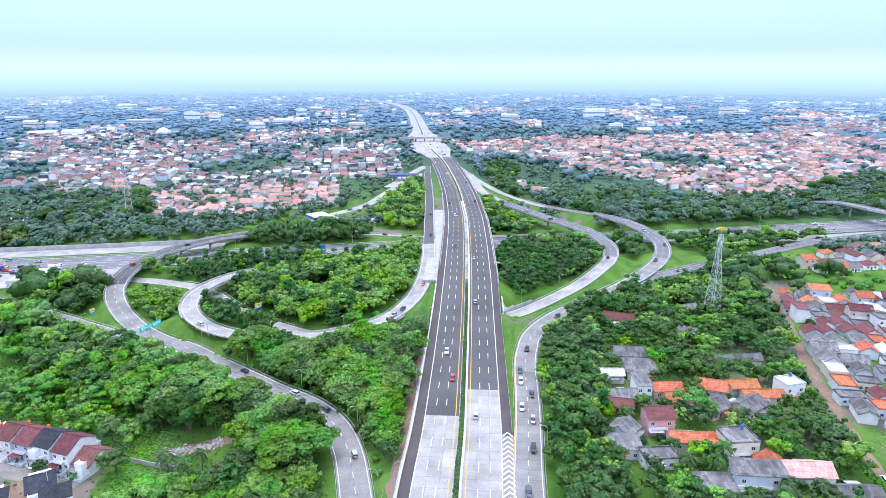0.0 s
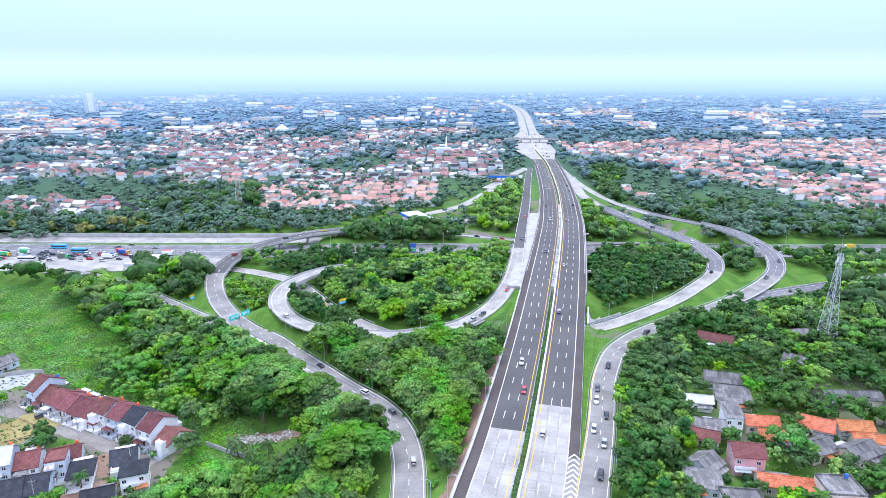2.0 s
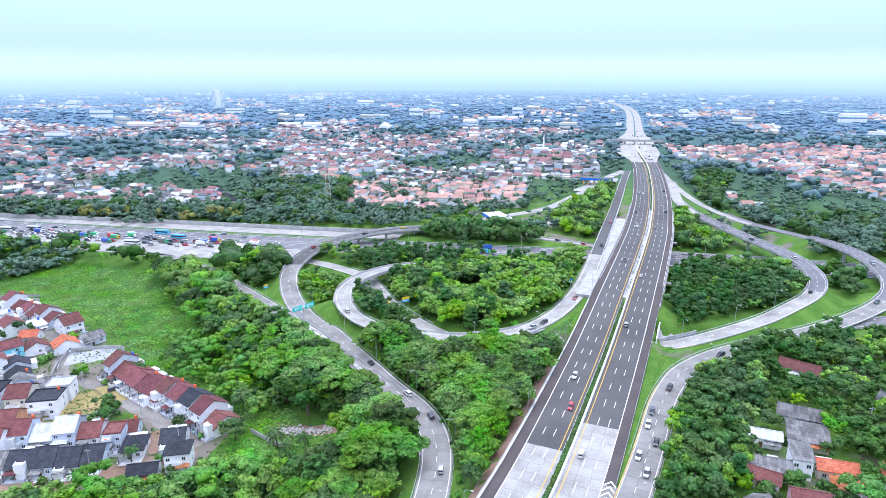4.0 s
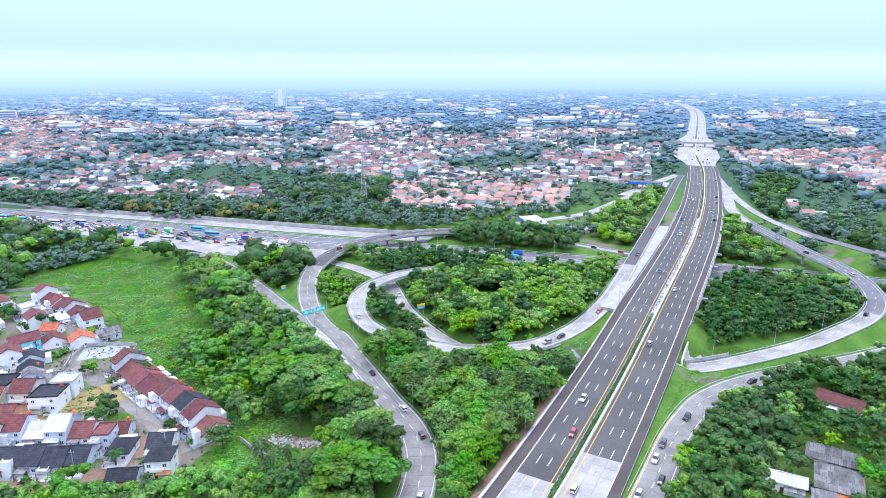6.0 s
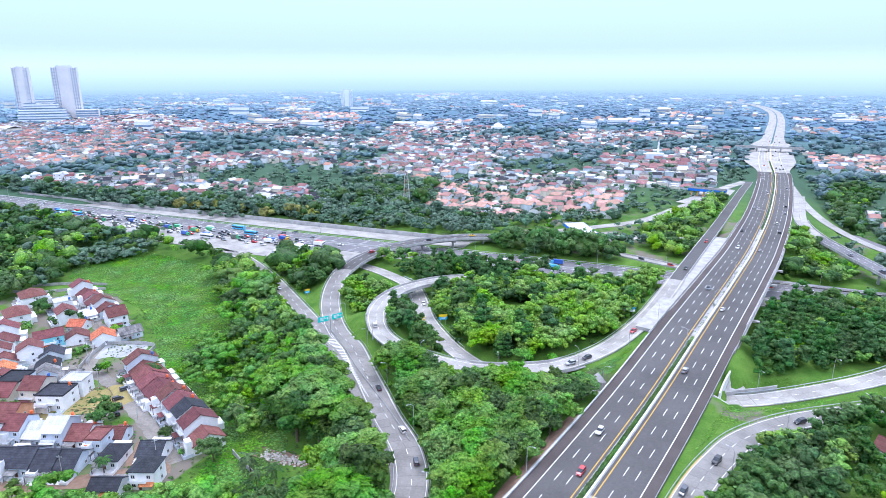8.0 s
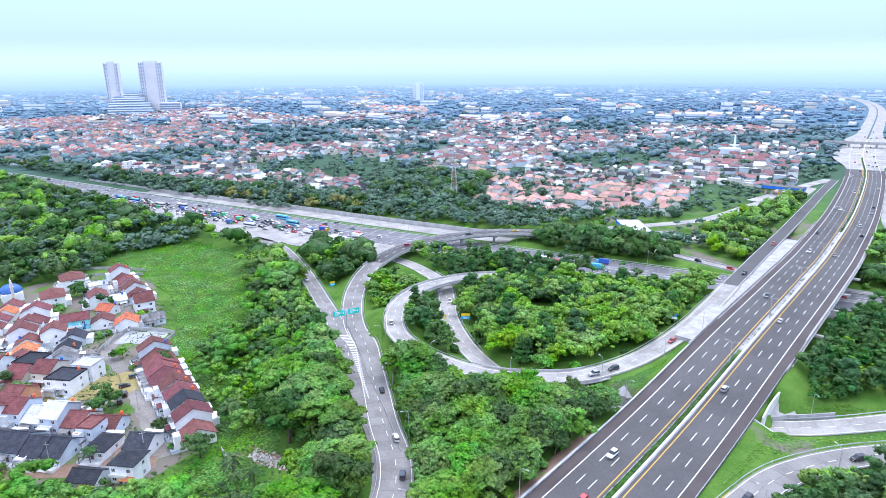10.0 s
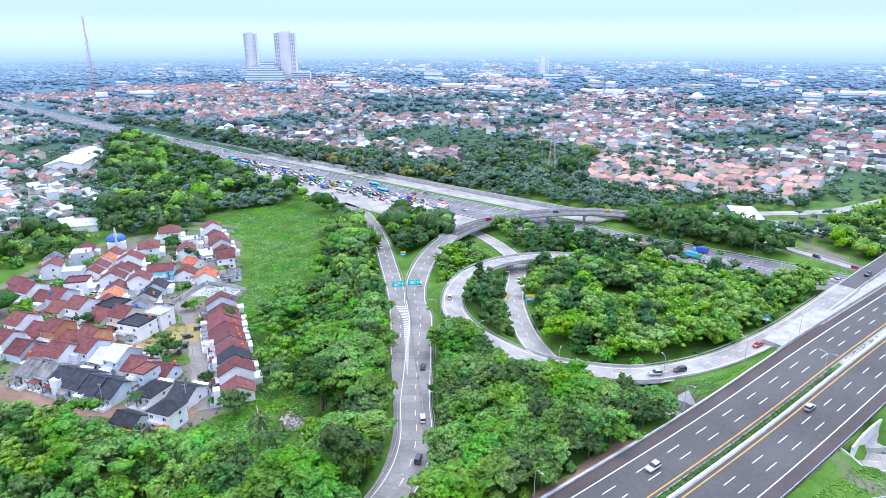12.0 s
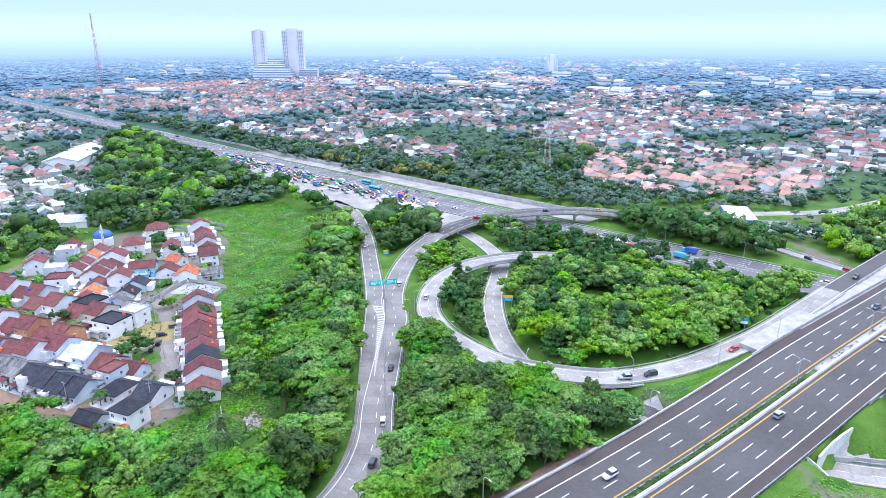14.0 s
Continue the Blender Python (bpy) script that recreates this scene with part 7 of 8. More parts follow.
traffic()
for x, y, rot, form, tone in ((-176.5, 224.5, 152, "mpv", "black"), (-180, 229, 145, "suv", "black"), (-142, 216.5, 60, "mpv", "silver"), (-164, 186.5, 110, "sedan", "white"), (-236, 232, 30, "mpv", "white"), (-290, 216, 10, "mpv", "white"), (-262, 219, 8, "suv", "grey"), (113, 155, 70, "mpv", "white"), (-284, 293, -20, "mpv", "black")):
    car(x, y, ground_z(x, y) + 0.1, rot, form, tone)


# ---- lamps, signs, masts, toll gates ----
SIGN_GREEN = mat("green-blue sign face", (0.0, 0.52, 0.46), (0.01, 0.60, 0.54), 0.5, 0.4, 0, 0.4)
SIGN_BLUE = mat("blue sign face", (0.01, 0.36, 0.72), (0.02, 0.42, 0.80), 0.5, 0.4, 0, 0.4)
SIGN_YELLOW = mat("yellow sign face", (0.78, 0.55, 0.01), (0.85, 0.62, 0.02), 0.5, 0.4, 0, 0.4)
SIGN_WHITE = mat("white sign lettering", (0.75, 0.75, 0.75), (0.85, 0.85, 0.85), 0.5, 0.5, 0, 0.3)
MAST_GREY = mat("mast steel", (0.42, 0.43, 0.44), (0.58, 0.59, 0.60), 0.5, 0.6, 0, 0.4)
MAST_RED = mat("red mast paint", (0.42, 0.10, 0.07), (0.55, 0.16, 0.12), 0.5, 0.6, 0, 0.4)
CANOPY_BLUE = mat("blue canopy fascia", (0.01, 0.13, 0.55), (0.02, 0.18, 0.65), 0.3, 0.5, 0, 0.4)
CANOPY_ORANGE = mat("orange columns", (0.80, 0.36, 0.02), (0.88, 0.44, 0.05), 0.3, 0.5, 0, 0.4)
LAMP_POLE = Shape().tube((0, 0, -0.5), (0, 0, 8.2), 0.11, 0.07, 8).mesh("pole", STEEL)
_arm = Shape()
for a0, a1 in (((0, 0, 8.15), (0.35, 0, 8.75)), ((0.35, 0, 8.75), (1.0, 0, 9.1)), ((1.0, 0, 9.1), (2.0, 0, 9.2))):
    _arm.tube(a0, a1, 0.065, 0.05, 6)
LAMP_ARM = _arm.mesh("arm", STEEL)
LAMP_HEAD = Shape().box(1.9, -0.16, 9.12, 2.7, 0.16, 9.26, None, 0.8).mesh("lamp_head", MAST_GREY)


def street_lamp(x, y, z, rot, double=False):
    t = thing("street_lamp", "tall grey steel street lamp with a curved arm beside the road", "street lamp", pose(x, y, z, 0, 0, rot), "street lamps")
    part("pole", LAMP_POLE, None, t)
    for k in ((0, 180) if double else (0,)):
        a = part("arm", LAMP_ARM, None, t)
        a.matrix_basis = pose(0, 0, 0, 0, 0, k)
        part("lamp_head", LAMP_HEAD, None, a)


def lamps_along(line, p0, p1, off, gap=34):
    s0, s1 = sorted((line.s_near(*p0), line.s_near(*p1)))
    s = s0
    while s <= s1:
        p = line.at(s, off)
        street_lamp(p.x, p.y, p.z, line.heading(s) + (90 if off > 0 else -90))
        s += gap


lamps_along(RAMP_A, (-41, 178), (-150, 333), 6.4, 36)
lamps_along(RAMP_G, (-225, 375), (-135, 305), 5.9, 38)
lamps_along(LOOP, (3, 363), (-118, 326), -5.8, 30)
lamps_along(RAMP_C, (-118, 371), (-60, 305), 5.6, 30)
lamps_along(RAMP_C, (52, 315), (122, 373), -5.6, 32)
lamps_along(RAMP_E, (14, 190), (150, 365), 6.0, 36)
lamps_along(MAIN, (-12, 171), (14, 290), -18, 60)
lamps_along(CROSS, (-620, 458), (330, 460), -17.5, 42)
lamps_along(CROSS, (-150, 452), (330, 460), 17.5, 42)
for yy in range(330, 900, 52):
    ss = MAIN.s_near(0.1 * yy + 5, yy)
    pp = MAIN.at(ss)
    street_lamp(pp.x, pp.y, pp.z + 0.4, MAIN.heading(ss) + 90, True)


def board(t, w, h, m, face, bars, name="board"):
    """A flat sign on its frame, with plain bars for its lettering."""
    b = part(name, Shape().box(-w / 2, -0.06, -h / 2, w / 2, 0.06, h / 2, m), face, t)
    for x, z, bw, bh in bars:
        part("lettering_bar", Shape().box(x - bw / 2, -0.09, z - bh / 2, x + bw / 2, -0.065, z + bh / 2, m), SIGN_WHITE, b)


def build_signs():
    g = thing("gantry_sign", "twin green-blue direction boards on one steel pole at the road nose", "road sign", pose(-133, 308, -5, 0, 0, 58))
    part("pole", Shape().tube((0, 0.3, -0.5), (0, 0.3, 9.3), 0.22, 0.16, 10), STEEL, g)
    part("crossbeam", Shape().tube((-6.2, 0.25, 7.6), (6.2, 0.25, 7.6), 0.13, n=8).tube((-6.2, 0.25, 8.6), (6.2, 0.25, 8.6), 0.1, n=8), STEEL, g)
    for x in (-3.5, 3.5):
        board(g, 5.4, 2.5, pose(x, 0, 8.0), SIGN_GREEN, [(-0.5, 0.6, 2.6, 0.3), (-0.3, 0.05, 3.2, 0.3), (-0.8, -0.5, 1.8, 0.3), (1.9, 0.0, 0.4, 1.2)])
    y = thing("road_sign", "yellow and blue direction sign on two posts by the sunken road", "road sign", pose(-88, 338, -4.3, 0, 0, 35))
    part("post", Shape().tube((-1.4, 0.1, -0.8), (-1.4, 0.1, 5), 0.1, n=8), STEEL, y)
    part("post", Shape().tube((1.4, 0.1, -0.8), (1.4, 0.1, 5), 0.1, n=8), STEEL, y)
    board(y, 4.2, 1.3, pose(0, 0, 4.3), SIGN_YELLOW, [])
    board(y, 4.2, 1.4, pose(0, 0, 2.9), SIGN_BLUE, [(0, 0.25, 2.6, 0.25), (0, -0.25, 2.0, 0.25)], "lower_board")
    b = thing("road_sign", "blue and white sign on two posts inside the loop", "road sign", pose(-3.5, 363, ground_z(-3.5, 363), 0, 0, 18))
    for x in (-1.8, 1.8):
        part("post", Shape().tube((x, 0.1, -0.8), (x, 0.1, 4.2), 0.1, n=8), STEEL, b)
    board(b, 5.2, 1.4, pose(0, 0, 4.6), SIGN_BLUE, [(0, 0.1, 3.4, 0.3)])
    board(b, 5.2, 1.0, pose(0, 0, 3.3), SIGN_WHITE, [], "lower_board")
    s = thing("road_sign", "small yellow and blue sign beside the slip road", "road sign", pose(-172, 345, -5, 0, 0, 58))
    part("post", Shape().tube((0, 0.1, -0.8), (0, 0.1, 4.6), 0.1, n=8), STEEL, s)
    board(s, 3.0, 1.0, pose(0, 0, 4.4), SIGN_YELLOW, [])
    board(s, 3.0, 1.2, pose(0, 0, 3.2), SIGN_BLUE, [(0, 0, 1.8, 0.3)], "lower_board")
    for x, yy, rot in ((-113, 382, 60), (-96, 333, 40), (-28, 296, 30)):
        w = thing("warning_sign", "yellow diamond warning sign on a post", "road sign", pose(x, yy, ground_z(x, yy), 0, 0, rot))
        part("post", Shape().tube((0, 0.1, -0.8), (0, 0.1, 4.4), 0.08, n=6), STEEL, w)
        for z in (2.9, 4.1):
            part("board", Shape().box(-0.5, -0.04, -0.5, 0.5, 0.04, 0.5, pose(0, 0, z, 0, 45, 0)), SIGN_YELLOW, w)


def lattice(name, label, x, y, z, height, foot, top, tones, levels):
    """A four-legged braced mast, tapering upward."""
    t = thing(name, label, "mast", pose(x, y, z, 0, 0, 20))
    half = lambda q: (foot + (top - foot) * min(1, q / 0.85)) / 2
    zs = [height * (1 - (1 - k / levels) ** 1.25) for k in range(levels + 1)]
    corner = lambda i, zz: Vector((half(zz / height) * (-1, 1, 1, -1)[i], half(zz / height) * (-1, -1, 1, 1)[i], zz))
    for i in range(4):
        leg = Shape()
        for a, b in zip(zs, zs[1:]):
            leg.tube(corner(i, a), corner(i, b), 0.13 if height < 60 else 0.22, n=5)
        part("leg", leg, tones[0], t)
    for k, (a, b) in enumerate(zip(zs, zs[1:])):
        br = Shape()
        for i in range(4):
            j = (i + 1) % 4
            br.tube(corner(i, a), corner(j, b), 0.06, n=4).tube(corner(j, a), corner(i, b), 0.06, n=4).tube(corner(i, b), corner(j, b), 0.07, n=4)
        part("bracing", br, tones[k % len(tones)], t)
    an = Shape()
    for k in range(6):
        a = k * 1.047
        an.box(-0.18, -0.1, 0, 0.18, 0.1, 2.0, pose(math.cos(a) * (top / 2 + 0.6), math.sin(a) * (top / 2 + 0.6), height - 5 + (k % 2) * 1.5, 0, 0, math.degrees(a) + 90))
    part("antennas", an, SIGN_WHITE, t)
    part("spike", Shape().tube((0, 0, height - 0.3), (0, 0, height + 4), 0.08, 0.03, 5), tones[0], t)


def build_masts():
    lattice("radio_mast", "red and grey lattice radio mast among the suburban trees", -218, 562, -3, 48, 6.5, 1.6, [MAST_GREY, MAST_RED], 12)
    lattice("radio_mast", "grey lattice radio mast beside village huts", 133, 278, ground_z(133, 278), 44, 6.5, 1.5, [MAST_GREY, MAST_GREY], 12)
    lattice("radio_mast", "tall thin red and white radio mast far away", -1360, 640, -5, 160, 9, 2.0, [MAST_RED, MAST_GREY], 16)


def toll(name, label, x, y, z, rot, w, d, roof_h, booths, roof_mat, band=None):
    t = thing(name, label, "toll gate", pose(x, y, z, 0, 0, rot))
    part("roof", Shape().box(-w / 2, -d / 2, roof_h, w / 2, d / 2, roof_h + 0.5).box(-w / 2 + 0.4, -d / 2 + 0.4, roof_h + 0.5, w / 2 - 0.4, d / 2 - 0.4, roof_h + 0.75), roof_mat, t, "pale sheet canopy roof")
    for a in ((-w / 2 - 0.1, -d / 2 - 0.1, w / 2 + 0.1, -d / 2 - 0.003), (-w / 2 - 0.1, d / 2 + 0.003, w / 2 + 0.1, d / 2 + 0.1), (-w / 2 - 0.1, -d / 2, -w / 2 - 0.003, d / 2), (w / 2 + 0.003, -d / 2, w / 2 + 0.1, d / 2)):
        part("fascia", Shape().box(a[0], a[1], roof_h - 1.6, a[2], a[3], roof_h + 0.6), band or CANOPY_BLUE, t, "pale fascia band" if band else "blue fascia band")
    for k in range(booths):
        px = -w / 2 + w * (k + 0.5) / booths
        for py in (-d * 0.36, d * 0.36):
            part("column", Shape().box(px - 0.35, py - 0.35, -0.6, px + 0.35, py + 0.35, roof_h), CANOPY_ORANGE, t)
        bt = part("booth", Shape().box(px - 0.8, -1.6, 0.1, px + 0.8, 1.6, 2.6), WALL_WHITE, t)
        part("booth_window", Shape().box(px - 0.83, -1.2, 1.1, px + 0.83, 1.2, 2.0), PANE, bt)
        part("island", Shape().box(px - 0.9, -d * 0.45, -0.3, px + 0.9, d * 0.45, 0.1), CONCRETE_WALL, t)


def build_toll():
    toll("toll_gate", "toll gate with a pale flat canopy, blue fascia and orange columns", -58.7, 530.5, -3, -62, 34, 16, 6.2, 4, ROOF_WHITE)
    toll("toll_gate", "long toll gate with a grey canopy over many lanes", 26, 702, 4, -8, 32, 12, 6.5, 6, ROOF_GREY)
    toll("toll_gate", "low pale grey canopy over the jammed toll lanes", -228, 409, -5, 80, 24, 15, 5.2, 3, ROOF_WHITE, ROOF_WHITE)
    toll("toll_gate", "long thin canopy with a blue fascia across the queueing lanes", -485, 412, -5, 98, 24, 8, 5.6, 5, ROOF_WHITE)
    # apron beside the canopies
    a = road("toll_lanes", "pale concrete lanes round the toll gates")
    part("apron", slabs(Shape(), RAMP_J, RAMP_J.s_near(40, 745), RAMP_J.s_near(12, 662), -14, 14, 5, 6, -0.02), CONCRETE_PALE, a)
    part("gate_apron", slabs(Shape(), RAMP_A, RAMP_A.s_near(-84, 510), RAMP_A.length, -15, 13, 5, 6, -0.02), CONCRETE, a)
    # overbridge far up the toll road
    o = thing("overbridge", "pale concrete overbridge crossing the toll road", "bridge", kind="structure")
    m = pose(106, 1131, 0, 0, 0, 2)
    part("deck", Shape().box(-46, -5, 7.6, 46, 5, 9.2, m), CONCRETE_WALL, o)
    for py in (-5, 5):
        part("parapet", Shape().box(-46, py - 0.2, 9.2, 46, py + 0.2, 10.2, m), CONCRETE_WALL, o)
    for px in (-33, -16, 0, 16, 33):
        part("pier", Shape().box(px - 0.8, -4, -1, px + 0.8, 4, 7.6, m), CONCRETE_WALL, o)


build_signs()
build_masts()
build_toll()


# ---- lanes and yards ----
def lane(name, label, pts, half, material, up=0.06, category="lane"):
    """A strip laid on the ground."""
    ln = Line([(x, y, 0) for x, y in pts], 3.0)
    sh = Shape()
    rings = []
    for s in ln.steps(0, ln.length, 2.0):
        ring = []
        for o in (half, half * 0.33, -half * 0.33, -half):
            q = ln.at(s, o * (1 + 0.12 * math.sin(s * 0.7)))
            ring.append((q.x, q.y, ground_z(q.x, q.y) + up))
        rings.append(ring)
    sh.sweep(rings)
    tagged(new(name, sh.mesh(name, material, True)), label, category, kind="structure")


def rubble(name, label, pts, half, count, seed):
    """Broken stones strewn along a line, too many to count."""
    rnd = random.Random(seed)
    ln = Line([(x, y, 0) for x, y in pts], 2.0)
    sh = Shape()
    for _ in range(count):
        q = ln.at(rnd.uniform(0, ln.length), rnd.gauss(0, half * 0.5))
        a = rnd.uniform(0.15, 0.6)
        m = pose(q.x, q.y, ground_z(q.x, q.y) + 0.15, rnd.uniform(-40, 40), rnd.uniform(-40, 40), rnd.uniform(0, 360))
        sh.box(-a, -a * rnd.uniform(0.4, 1), -0.2, a, a * rnd.uniform(0.4, 1), a * rnd.uniform(0.3, 0.8), m, rnd.uniform(0.5, 0.9))
    tagged(new(name, sh.mesh(name, RUBBLE)), label, "rubble", kind="stuff")


RUBBLE = mat("broken masonry", (0.34, 0.31, 0.27), (0.56, 0.53, 0.48), 0.8, 0.95, 0.2, 0.2, island=0.3)
lane("lane_1", "grey gravelly lane through the estate", [(-320, 306), (-280, 292), (-246, 276), (-224, 250), (-201, 242), (-178, 232), (-160, 224), (-146, 217), (-132, 210)], 3.0, PATH_GREY)
lane("lane_2", "pale earth lane below the estate", [(-235, 152), (-206, 164), (-177, 176), (-160, 185), (-144, 197), (-132, 208)], 3.4, SOIL)
lane("lane_3", "paved estate street", [(-295, 216), (-262, 219), (-240, 236), (-226, 248)], 3.0, PATH_GREY)
lane("lane_4", "paved estate street", [(-280, 190), (-240, 195), (-212, 196), (-186, 212), (-182, 232)], 2.6, PATH_GREY)
lane("track", "brown dirt track beside the village", [(206, 352), (188, 304), (166, 264), (152, 239), (139, 212), (125, 182), (112, 150), (104, 120)], 1.8, SOIL)
lane("track", "brown dirt path across the scrub", [(152, 239), (140, 228), (128, 222)], 1.4, SOIL)
lane("plot", "dry yellow grass plot between houses", [(-207, 212), (-196, 226), (-186, 240)], 9.5, GRASS_DRY, 0.08)
lane("plot", "cracked grey slab of a vacant plot", [(-232, 262), (-222, 268), (-214, 272)], 7.0, WATER_STAIN, 0.09)
lane("plot", "reddish bare building plot", [(-152, 216), (-148, 209), (-144, 203)], 2.5, SOIL, 0.1)
lane("plot", "heap of pale rubble and bare earth", [(-112, 226), (-98, 226), (-84, 229)], 3.2, SOIL, 0.1)
rubble("rubble_heap", "heap of pale broken masonry and stones", [(-108, 226), (-98, 225.5), (-88, 228)], 2.6, 260, 41)
rubble("rubble_heap", "spread of pale broken concrete among weeds", [(56, 163), (65, 161), (73, 157)], 5.5, 380, 42)


def utility_pole(x, y, rot):
    t = thing("utility_pole", "thin grey concrete utility pole with a crossarm", "pole", pose(x, y, ground_z(x, y), 0, 0, rot), "utility poles")
    part("pole", Shape().tube((0, 0, -0.5), (0, 0, 9.0), 0.16, 0.1, 7), CONCRETE_WALL, t)
    part("crossarm", Shape().box(-0.9, -0.06, 8.2, 0.9, 0.06, 8.34).box(-0.8, -0.04, 8.34, -0.7, 0.04, 8.55).box(0.7, -0.04, 8.34, 0.8, 0.04, 8.55), STEEL, t)


for x, y, rot in ((-202, 237.5, 30), (-166, 225, 60), (-158.6, 189, 20), (-224, 250, 40), (-246, 273, 60), (-138, 208, 45), (-196, 174, 20), (-282, 290, 70), (134, 208, 60), (160, 258, 60), (186, 306, 70), (96, 243, 0)):
    utility_pole(x, y, rot)


def fence(pts):
    ln = Line([(x, y, 0) for x, y in pts], 2.0)
    t = thing("fence", "thin weathered fence round a dry plot", "fence", group="fences")
    for s in ln.steps(0, ln.length, 2.4):
        q = ln.at(s)
        z = ground_z(q.x, q.y)
        part("post", Shape().box(q.x - 0.07, q.y - 0.07, z - 0.3, q.x + 0.07, q.y + 0.07, z + 1.3), CONCRETE_WALL, t)
    for h in (0.5, 1.1):
        part("rail", Shape().sweep([[(ln.at(s, o).x, ln.at(s, o).y, ground_z(ln.at(s).x, ln.at(s).y) + h + u) for o, u in ((-0.04, 0), (-0.04, 0.12), (0.04, 0.12), (0.04, 0))] for s in ln.steps(0, ln.length, 2.4)], closed=True, cap=True), WOOD_DOOR, t)


fence([(-203, 229), (-199, 237.5), (-190, 234), (-182, 228)])
fence([(-194, 219), (-184, 226), (-182, 228)])


# ---- far country ----
def tower(x, y, z, w, d, h, rot, label, wall, floors, bays):
    """A slab block: body, window bands and roof plant."""
    t = thing("apartment_tower", label, "tower block", pose(x, y, z, 0, 0, rot))
    part("body", Shape().box(-w / 2, -d / 2, 0, w / 2, d / 2, h).box(-w * 0.2, -d / 2 - 1.5, 0, w * 0.2, d / 2 + 1.5, h + 3), wall, t)
    part("roof_plant", Shape().box(-w * 0.3, -d * 0.25, h, w * 0.3, d * 0.25, h + 6), WALL_GREY, t)
    win = Shape()
    for f in range(floors):
        zz = h * (f + 0.3) / floors
        for side in (-1, 1):
            yy = side * (d / 2 + 0.12)
            for b in range(bays):
                xx = -w / 2 + w * (b + 0.5) / bays
                if abs(xx) > w * 0.21:
                    win.box(xx - w / bays * 0.3, yy - 0.1, zz, xx + w / bays * 0.3, yy + 0.1, zz + h / floors * 0.55)
        for side in (-1, 1):
            for b in range(3):
                yy = -d / 2 + d * (b + 0.5) / 3
                win.box(side * (w / 2 + 0.1) - 0.1, yy - d * 0.1, zz, side * (w / 2 + 0.1) + 0.1, yy + d * 0.1, zz + h / floors * 0.5)
    tagged(part("glazing", win, FACADE_GLASS, t), kind="stuff")
    fins = Shape()
    for k in (-0.5, -0.32, -0.2, 0.2, 0.32, 0.5):
        fins.box(w * k - 0.6, -d / 2 - 1.0, 0, w * k + 0.6, d / 2 + 1.0, h + 2)
    part("fins", fins, wall, t, "full-height pale fins")
    return t


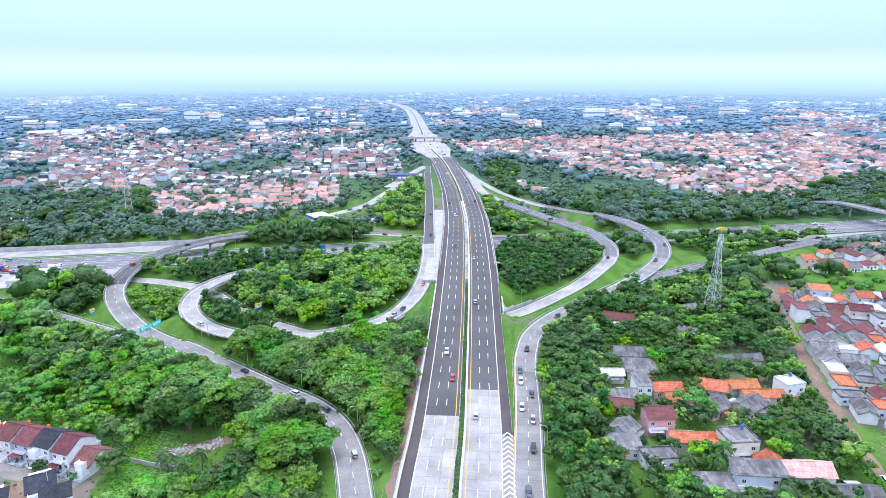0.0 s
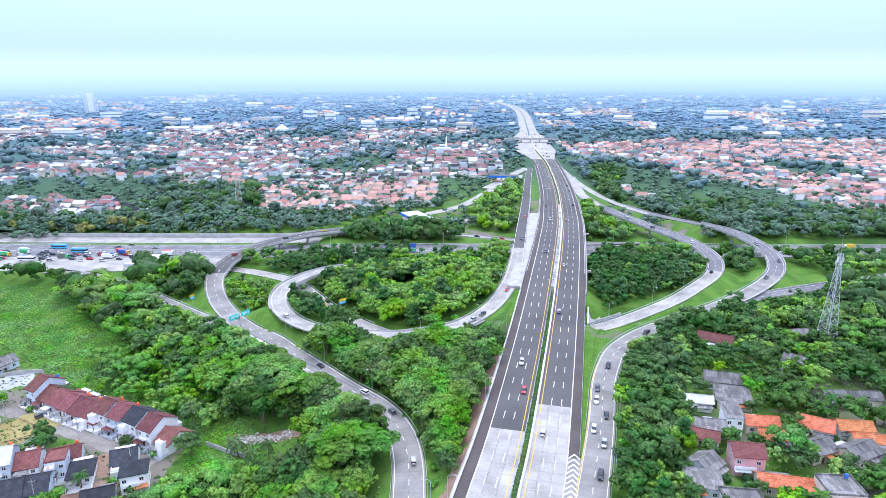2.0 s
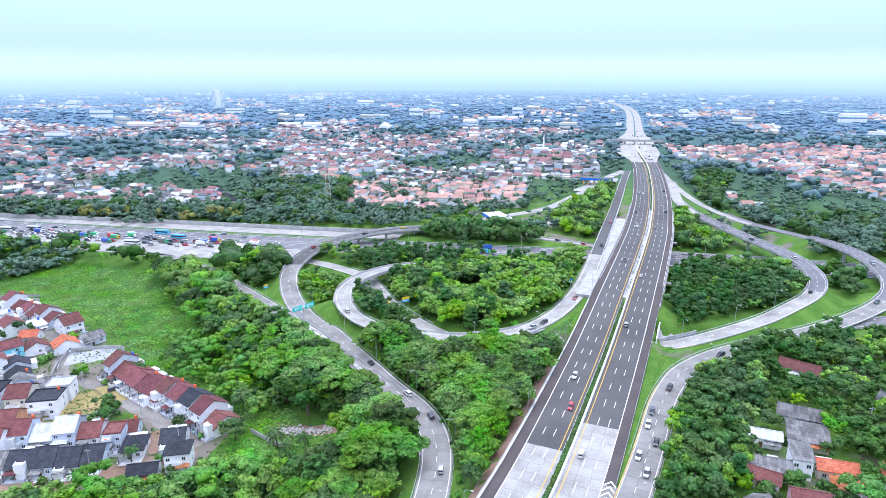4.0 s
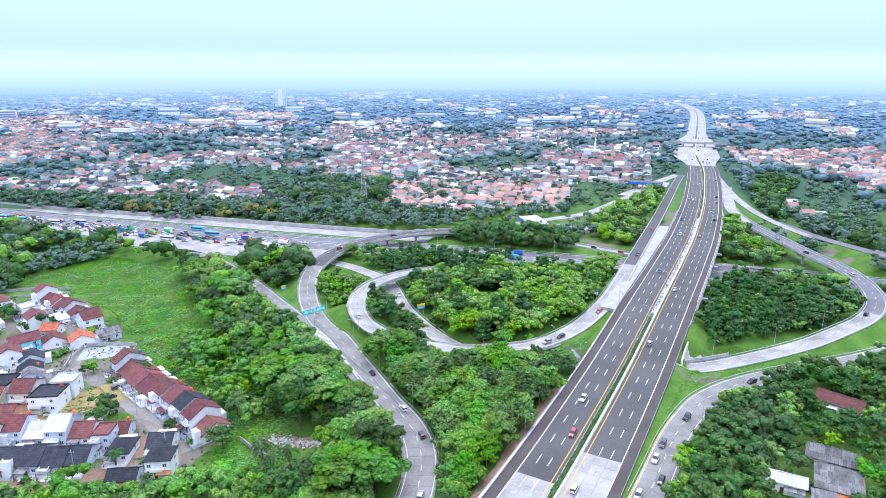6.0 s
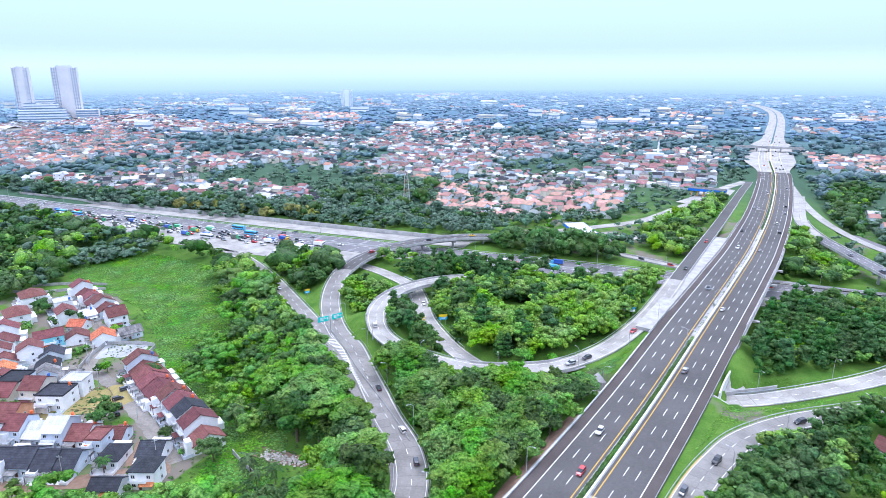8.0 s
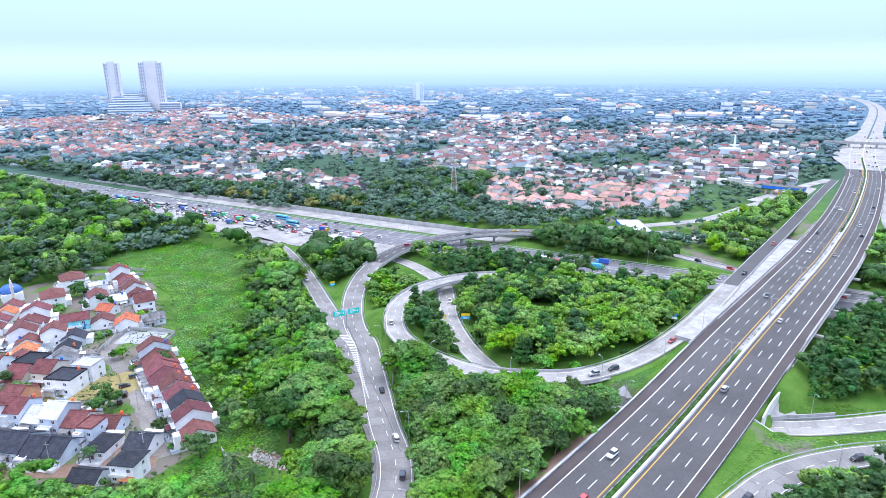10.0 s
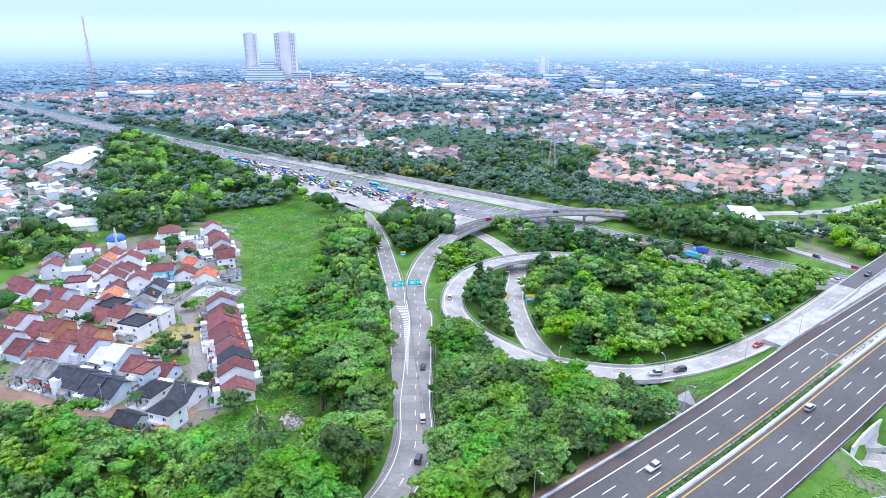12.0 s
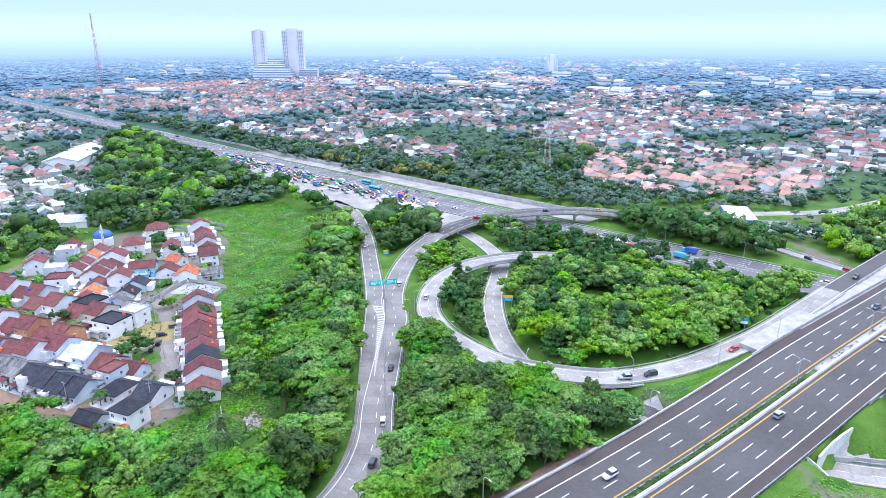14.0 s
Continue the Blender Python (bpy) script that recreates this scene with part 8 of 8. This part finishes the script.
def build_skyline():
    tower(-1620, 1178, -8, 34, 26, 138, 44, "tall pale apartment tower with blue-grey sides", FACADE_CREAM, 38, 8)
    tower(-1552, 1248, -8, 58, 24, 140, 44, "tall pale apartment tower with many balconies", FACADE_CREAM, 38, 12)
    p = thing("shopping_centre", "stepped white shopping centre below the towers", "building", pose(-1560, 1190, -8, 0, 0, 44))
    for k, (a, b, hh) in enumerate(((-66, 52, 13), (-64, 48, 26), (-60, 40, 39), (-48, 26, 52), (-20, 18, 62))):
        part("storey_block", Shape().box(a, -22 + k, hh - 12, b, 20 - k, hh - 2.5), WALL_WHITE, p)
        part("window_band", Shape().box(a + 1, -21 + k, hh - 2.5, b - 1, 19 - k, hh), FACADE_GLASS, p)
        part("window_band", Shape().box(a - 0.3, -22.3 + k, hh - 8, b + 0.3, 20.3 - k, hh - 5.5), FACADE_GLASS, p)
    g = thing("office_block", "pale green low block beside the towers", "building", pose(-1500, 1262, -8, 0, 0, 44))
    part("body", Shape().box(-30, -12, 0, 24, 12, 34), FACADE_CREAM, g)
    for k in range(5):
        part("window_band", Shape().box(-29, -12.4, 4 + 6 * k, 23, 12.4, 7.5 + 6 * k), FACADE_GLASS, g)
    tower(-1250, 2150, -8, 40, 17, 66, 30, "white slab block on the horizon", WALL_WHITE, 26, 10)
    rnd = random.Random(3)
    for _ in range(90):
        d, a = rnd.uniform(1200, 3700), radians(rnd.uniform(-50, 68))
        x, y = -d * math.sin(a), 100 + d * math.cos(a)
        if not off_road(x, y, 40):
            continue
        w, dp, hh = rnd.uniform(18, 60), rnd.uniform(14, 30), rnd.choice([8, 9, 12, 15, 20])
        b = thing("far_building", "pale flat-roofed building far across the plain", "building", pose(x, y, ground_z(x, y), 0, 0, rnd.uniform(-40, 40)), "far buildings")
        part("body", Shape().box(-w / 2, -dp / 2, -3, w / 2, dp / 2, hh), WALL_WHITE if rnd.random() < 0.7 else WALL_CREAM, b)
        part("roof", roof_shape("gable" if rnd.random() < 0.5 else "flat", w, dp, hh, 0.5, dp * 0.15), ROOF_WHITE, b)
        part("window_band", Shape().box(-w / 2 - 0.05, -dp / 2 - 0.08, hh * 0.45, w / 2 + 0.05, dp / 2 + 0.08, hh * 0.65), FACADE_GLASS, b)
    # white domed mosque seen over the roofs
    m = thing("mosque", "white domed mosque rising over the suburb", "mosque", pose(-389, 1343, ground_z(-389, 1343)))
    part("hall", Shape().box(-12, -10, 0, 12, 10, 9), WALL_WHITE, m)
    for px, r in ((-6, 4), (0, 6), (6, 4)):
        dome = Shape()
        dome.sweep([[(px + r * math.cos(b) * math.cos(a), r * math.cos(b) * math.sin(a), 9 + r * 1.3 * math.sin(b)) for a in [k * 0.524 for k in range(12)]] for b in [i * 0.3 for i in range(6)]], closed=True, cap=True)
        part("dome", dome, WALL_WHITE, m, smooth=True)
    m = thing("mosque", "pale grey mosque building with a slim tower", "mosque", pose(-44, 975, ground_z(-44, 975)))
    part("hall", Shape().box(-11, -9, 0, 11, 9, 11), WALL_GREY, m)
    part("minaret", Shape().tube((4, 0, 11), (4, 0, 24), 1.4, 1.0, 8).tube((4, 0, 24), (4, 0, 29), 1.2, 0.1, 8), WALL_WHITE, m)


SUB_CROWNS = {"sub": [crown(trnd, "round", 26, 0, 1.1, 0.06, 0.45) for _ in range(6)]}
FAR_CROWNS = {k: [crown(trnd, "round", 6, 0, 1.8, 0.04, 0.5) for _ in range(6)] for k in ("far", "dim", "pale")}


def plant_far():
    rnd = random.Random(8)
    taken = {(int(s[0] // 12), int(s[1] // 12)) for s in SUBURB}
    bands = {"sub": [], "far": [], "dim": [], "pale": []}
    for _ in range(20000):
        d = 420 + 3800 * rnd.random() ** 1.75
        a = radians(rnd.uniform(-64, 80))
        x, y = -20 - d * math.sin(a), 100 + d * math.cos(a)
        if (y < 520 and -330 < x < 250) or not free_of_woods(x, y) or not off_road(x, y, 8):
            continue
        if (int(x // 12), int(y // 12)) in taken and rnd.random() < 0.48:
            continue
        d += rnd.gauss(0, 90)
        # distance picks the leaf colour, which carries the painted haze
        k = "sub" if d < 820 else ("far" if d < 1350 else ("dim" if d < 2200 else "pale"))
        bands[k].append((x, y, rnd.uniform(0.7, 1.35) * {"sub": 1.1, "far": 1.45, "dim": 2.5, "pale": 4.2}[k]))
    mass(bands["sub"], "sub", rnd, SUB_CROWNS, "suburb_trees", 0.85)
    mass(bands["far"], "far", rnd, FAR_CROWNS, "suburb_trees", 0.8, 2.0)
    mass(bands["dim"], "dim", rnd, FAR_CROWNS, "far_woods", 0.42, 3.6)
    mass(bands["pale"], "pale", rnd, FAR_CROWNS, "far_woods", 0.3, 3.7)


def undergrowth(name, label, poly, count, size, leaf, seed, flat=0.3):
    """Low tangled growth over open ground."""
    rnd = random.Random(seed)
    xs, ys = [p[0] for p in poly], [p[1] for p in poly]
    g = Shape()
    while count:
        x, y = rnd.uniform(min(xs), max(xs)), rnd.uniform(min(ys), max(ys))
        if inside(poly, x, y) and off_road(x, y, 1.0) and clear_of_houses(x, y):
            thick = noise.noise(Vector((x * 0.09, y * 0.09, 4)))
            leaf_card(g, Vector((x, y, ground_z(x, y) + 0.25 + max(0, thick) * 0.9)), size * rnd.uniform(0.6, 1.3), rnd, flat)
        count -= 1
    tagged(new(name, g.mesh(name, leaf)), label, "undergrowth", kind="stuff")


MEADOW = [(-150, 300), (-128, 258), (-104, 234), (-92, 206), (-116, 198), (-124, 216), (-160, 240), (-200, 262), (-214, 280), (-236, 296), (-262, 312), (-318, 326), (-349, 334), (-378, 364), (-362, 386), (-290, 380), (-240, 372), (-190, 330)]
build_skyline()
plant_woods()
plant_far()
undergrowth("meadow_growth", "bright green creepers and tall grass covering the valley meadow", MEADOW, 90000, 0.72, LEAF_M, 6, 0.7)
undergrowth("verge_growth", "rough grass and weeds on the village scrub", [(60, 150), (200, 150), (205, 340), (120, 300), (70, 260)], 9000, 0.6, LEAF_A, 7)
undergrowth("bank_growth", "rough grass and shrubs under the trees", [(-260, 120), (-50, 120), (-30, 200), (-20, 300), (-110, 300), (-180, 345), (-260, 385)], 16000, 0.8, LEAF_B, 9)
undergrowth("bank_grass", "rough grass tufts on the road banks", [(18, 205), (34, 262), (58, 296), (110, 334), (60, 330), (44, 320), (30, 270)], 26000, 0.38, LEAF_M, 12, 0.8)
undergrowth("bank_grass", "rough grass tufts on the loop's inner bank", [(-14, 300), (0, 300), (16, 360), (4, 352), (-10, 322)], 9000, 0.38, LEAF_M, 13, 0.8)

# glowing see-through rings added as haze over the far plain, thickening towards the horizon
def haze_ring(radius, most):
    m = bpy.data.materials.new("hazy distance")
    m.use_nodes = True
    n, l = m.node_tree.nodes, m.node_tree.links
    n.remove(n["Principled BSDF"])
    top = 110 + 0.045 * radius
    geo, axes = n.new("ShaderNodeNewGeometry"), n.new("ShaderNodeSeparateXYZ")
    l.new(geo.outputs["Position"], axes.inputs[0])

    def band(z0, z1, a, b):
        r = n.new("ShaderNodeMapRange")
        r.interpolation_type = "SMOOTHSTEP"
        for k, value in ((1, z0), (2, z1), (3, a), (4, b)):
            r.inputs[k].default_value = value
        l.new(axes.outputs["Z"], r.inputs[0])
        return r.outputs[0]

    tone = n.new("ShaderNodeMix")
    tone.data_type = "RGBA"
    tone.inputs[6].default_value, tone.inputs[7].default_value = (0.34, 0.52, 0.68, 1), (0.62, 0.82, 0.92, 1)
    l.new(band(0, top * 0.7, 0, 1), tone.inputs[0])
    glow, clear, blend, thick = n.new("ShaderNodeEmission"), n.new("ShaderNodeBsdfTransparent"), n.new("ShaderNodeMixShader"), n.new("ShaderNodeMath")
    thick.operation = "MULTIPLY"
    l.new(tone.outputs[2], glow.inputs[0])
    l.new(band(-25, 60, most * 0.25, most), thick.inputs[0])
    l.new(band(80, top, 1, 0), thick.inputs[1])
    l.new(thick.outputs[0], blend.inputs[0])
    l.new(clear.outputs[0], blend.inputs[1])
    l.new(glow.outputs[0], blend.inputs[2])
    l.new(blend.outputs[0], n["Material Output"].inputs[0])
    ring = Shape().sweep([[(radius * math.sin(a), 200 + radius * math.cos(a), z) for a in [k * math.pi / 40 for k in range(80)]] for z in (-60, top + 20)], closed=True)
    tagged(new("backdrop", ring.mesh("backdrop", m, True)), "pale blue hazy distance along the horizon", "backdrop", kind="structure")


# the outermost ring closes the view, the nearer three veil the farthest land
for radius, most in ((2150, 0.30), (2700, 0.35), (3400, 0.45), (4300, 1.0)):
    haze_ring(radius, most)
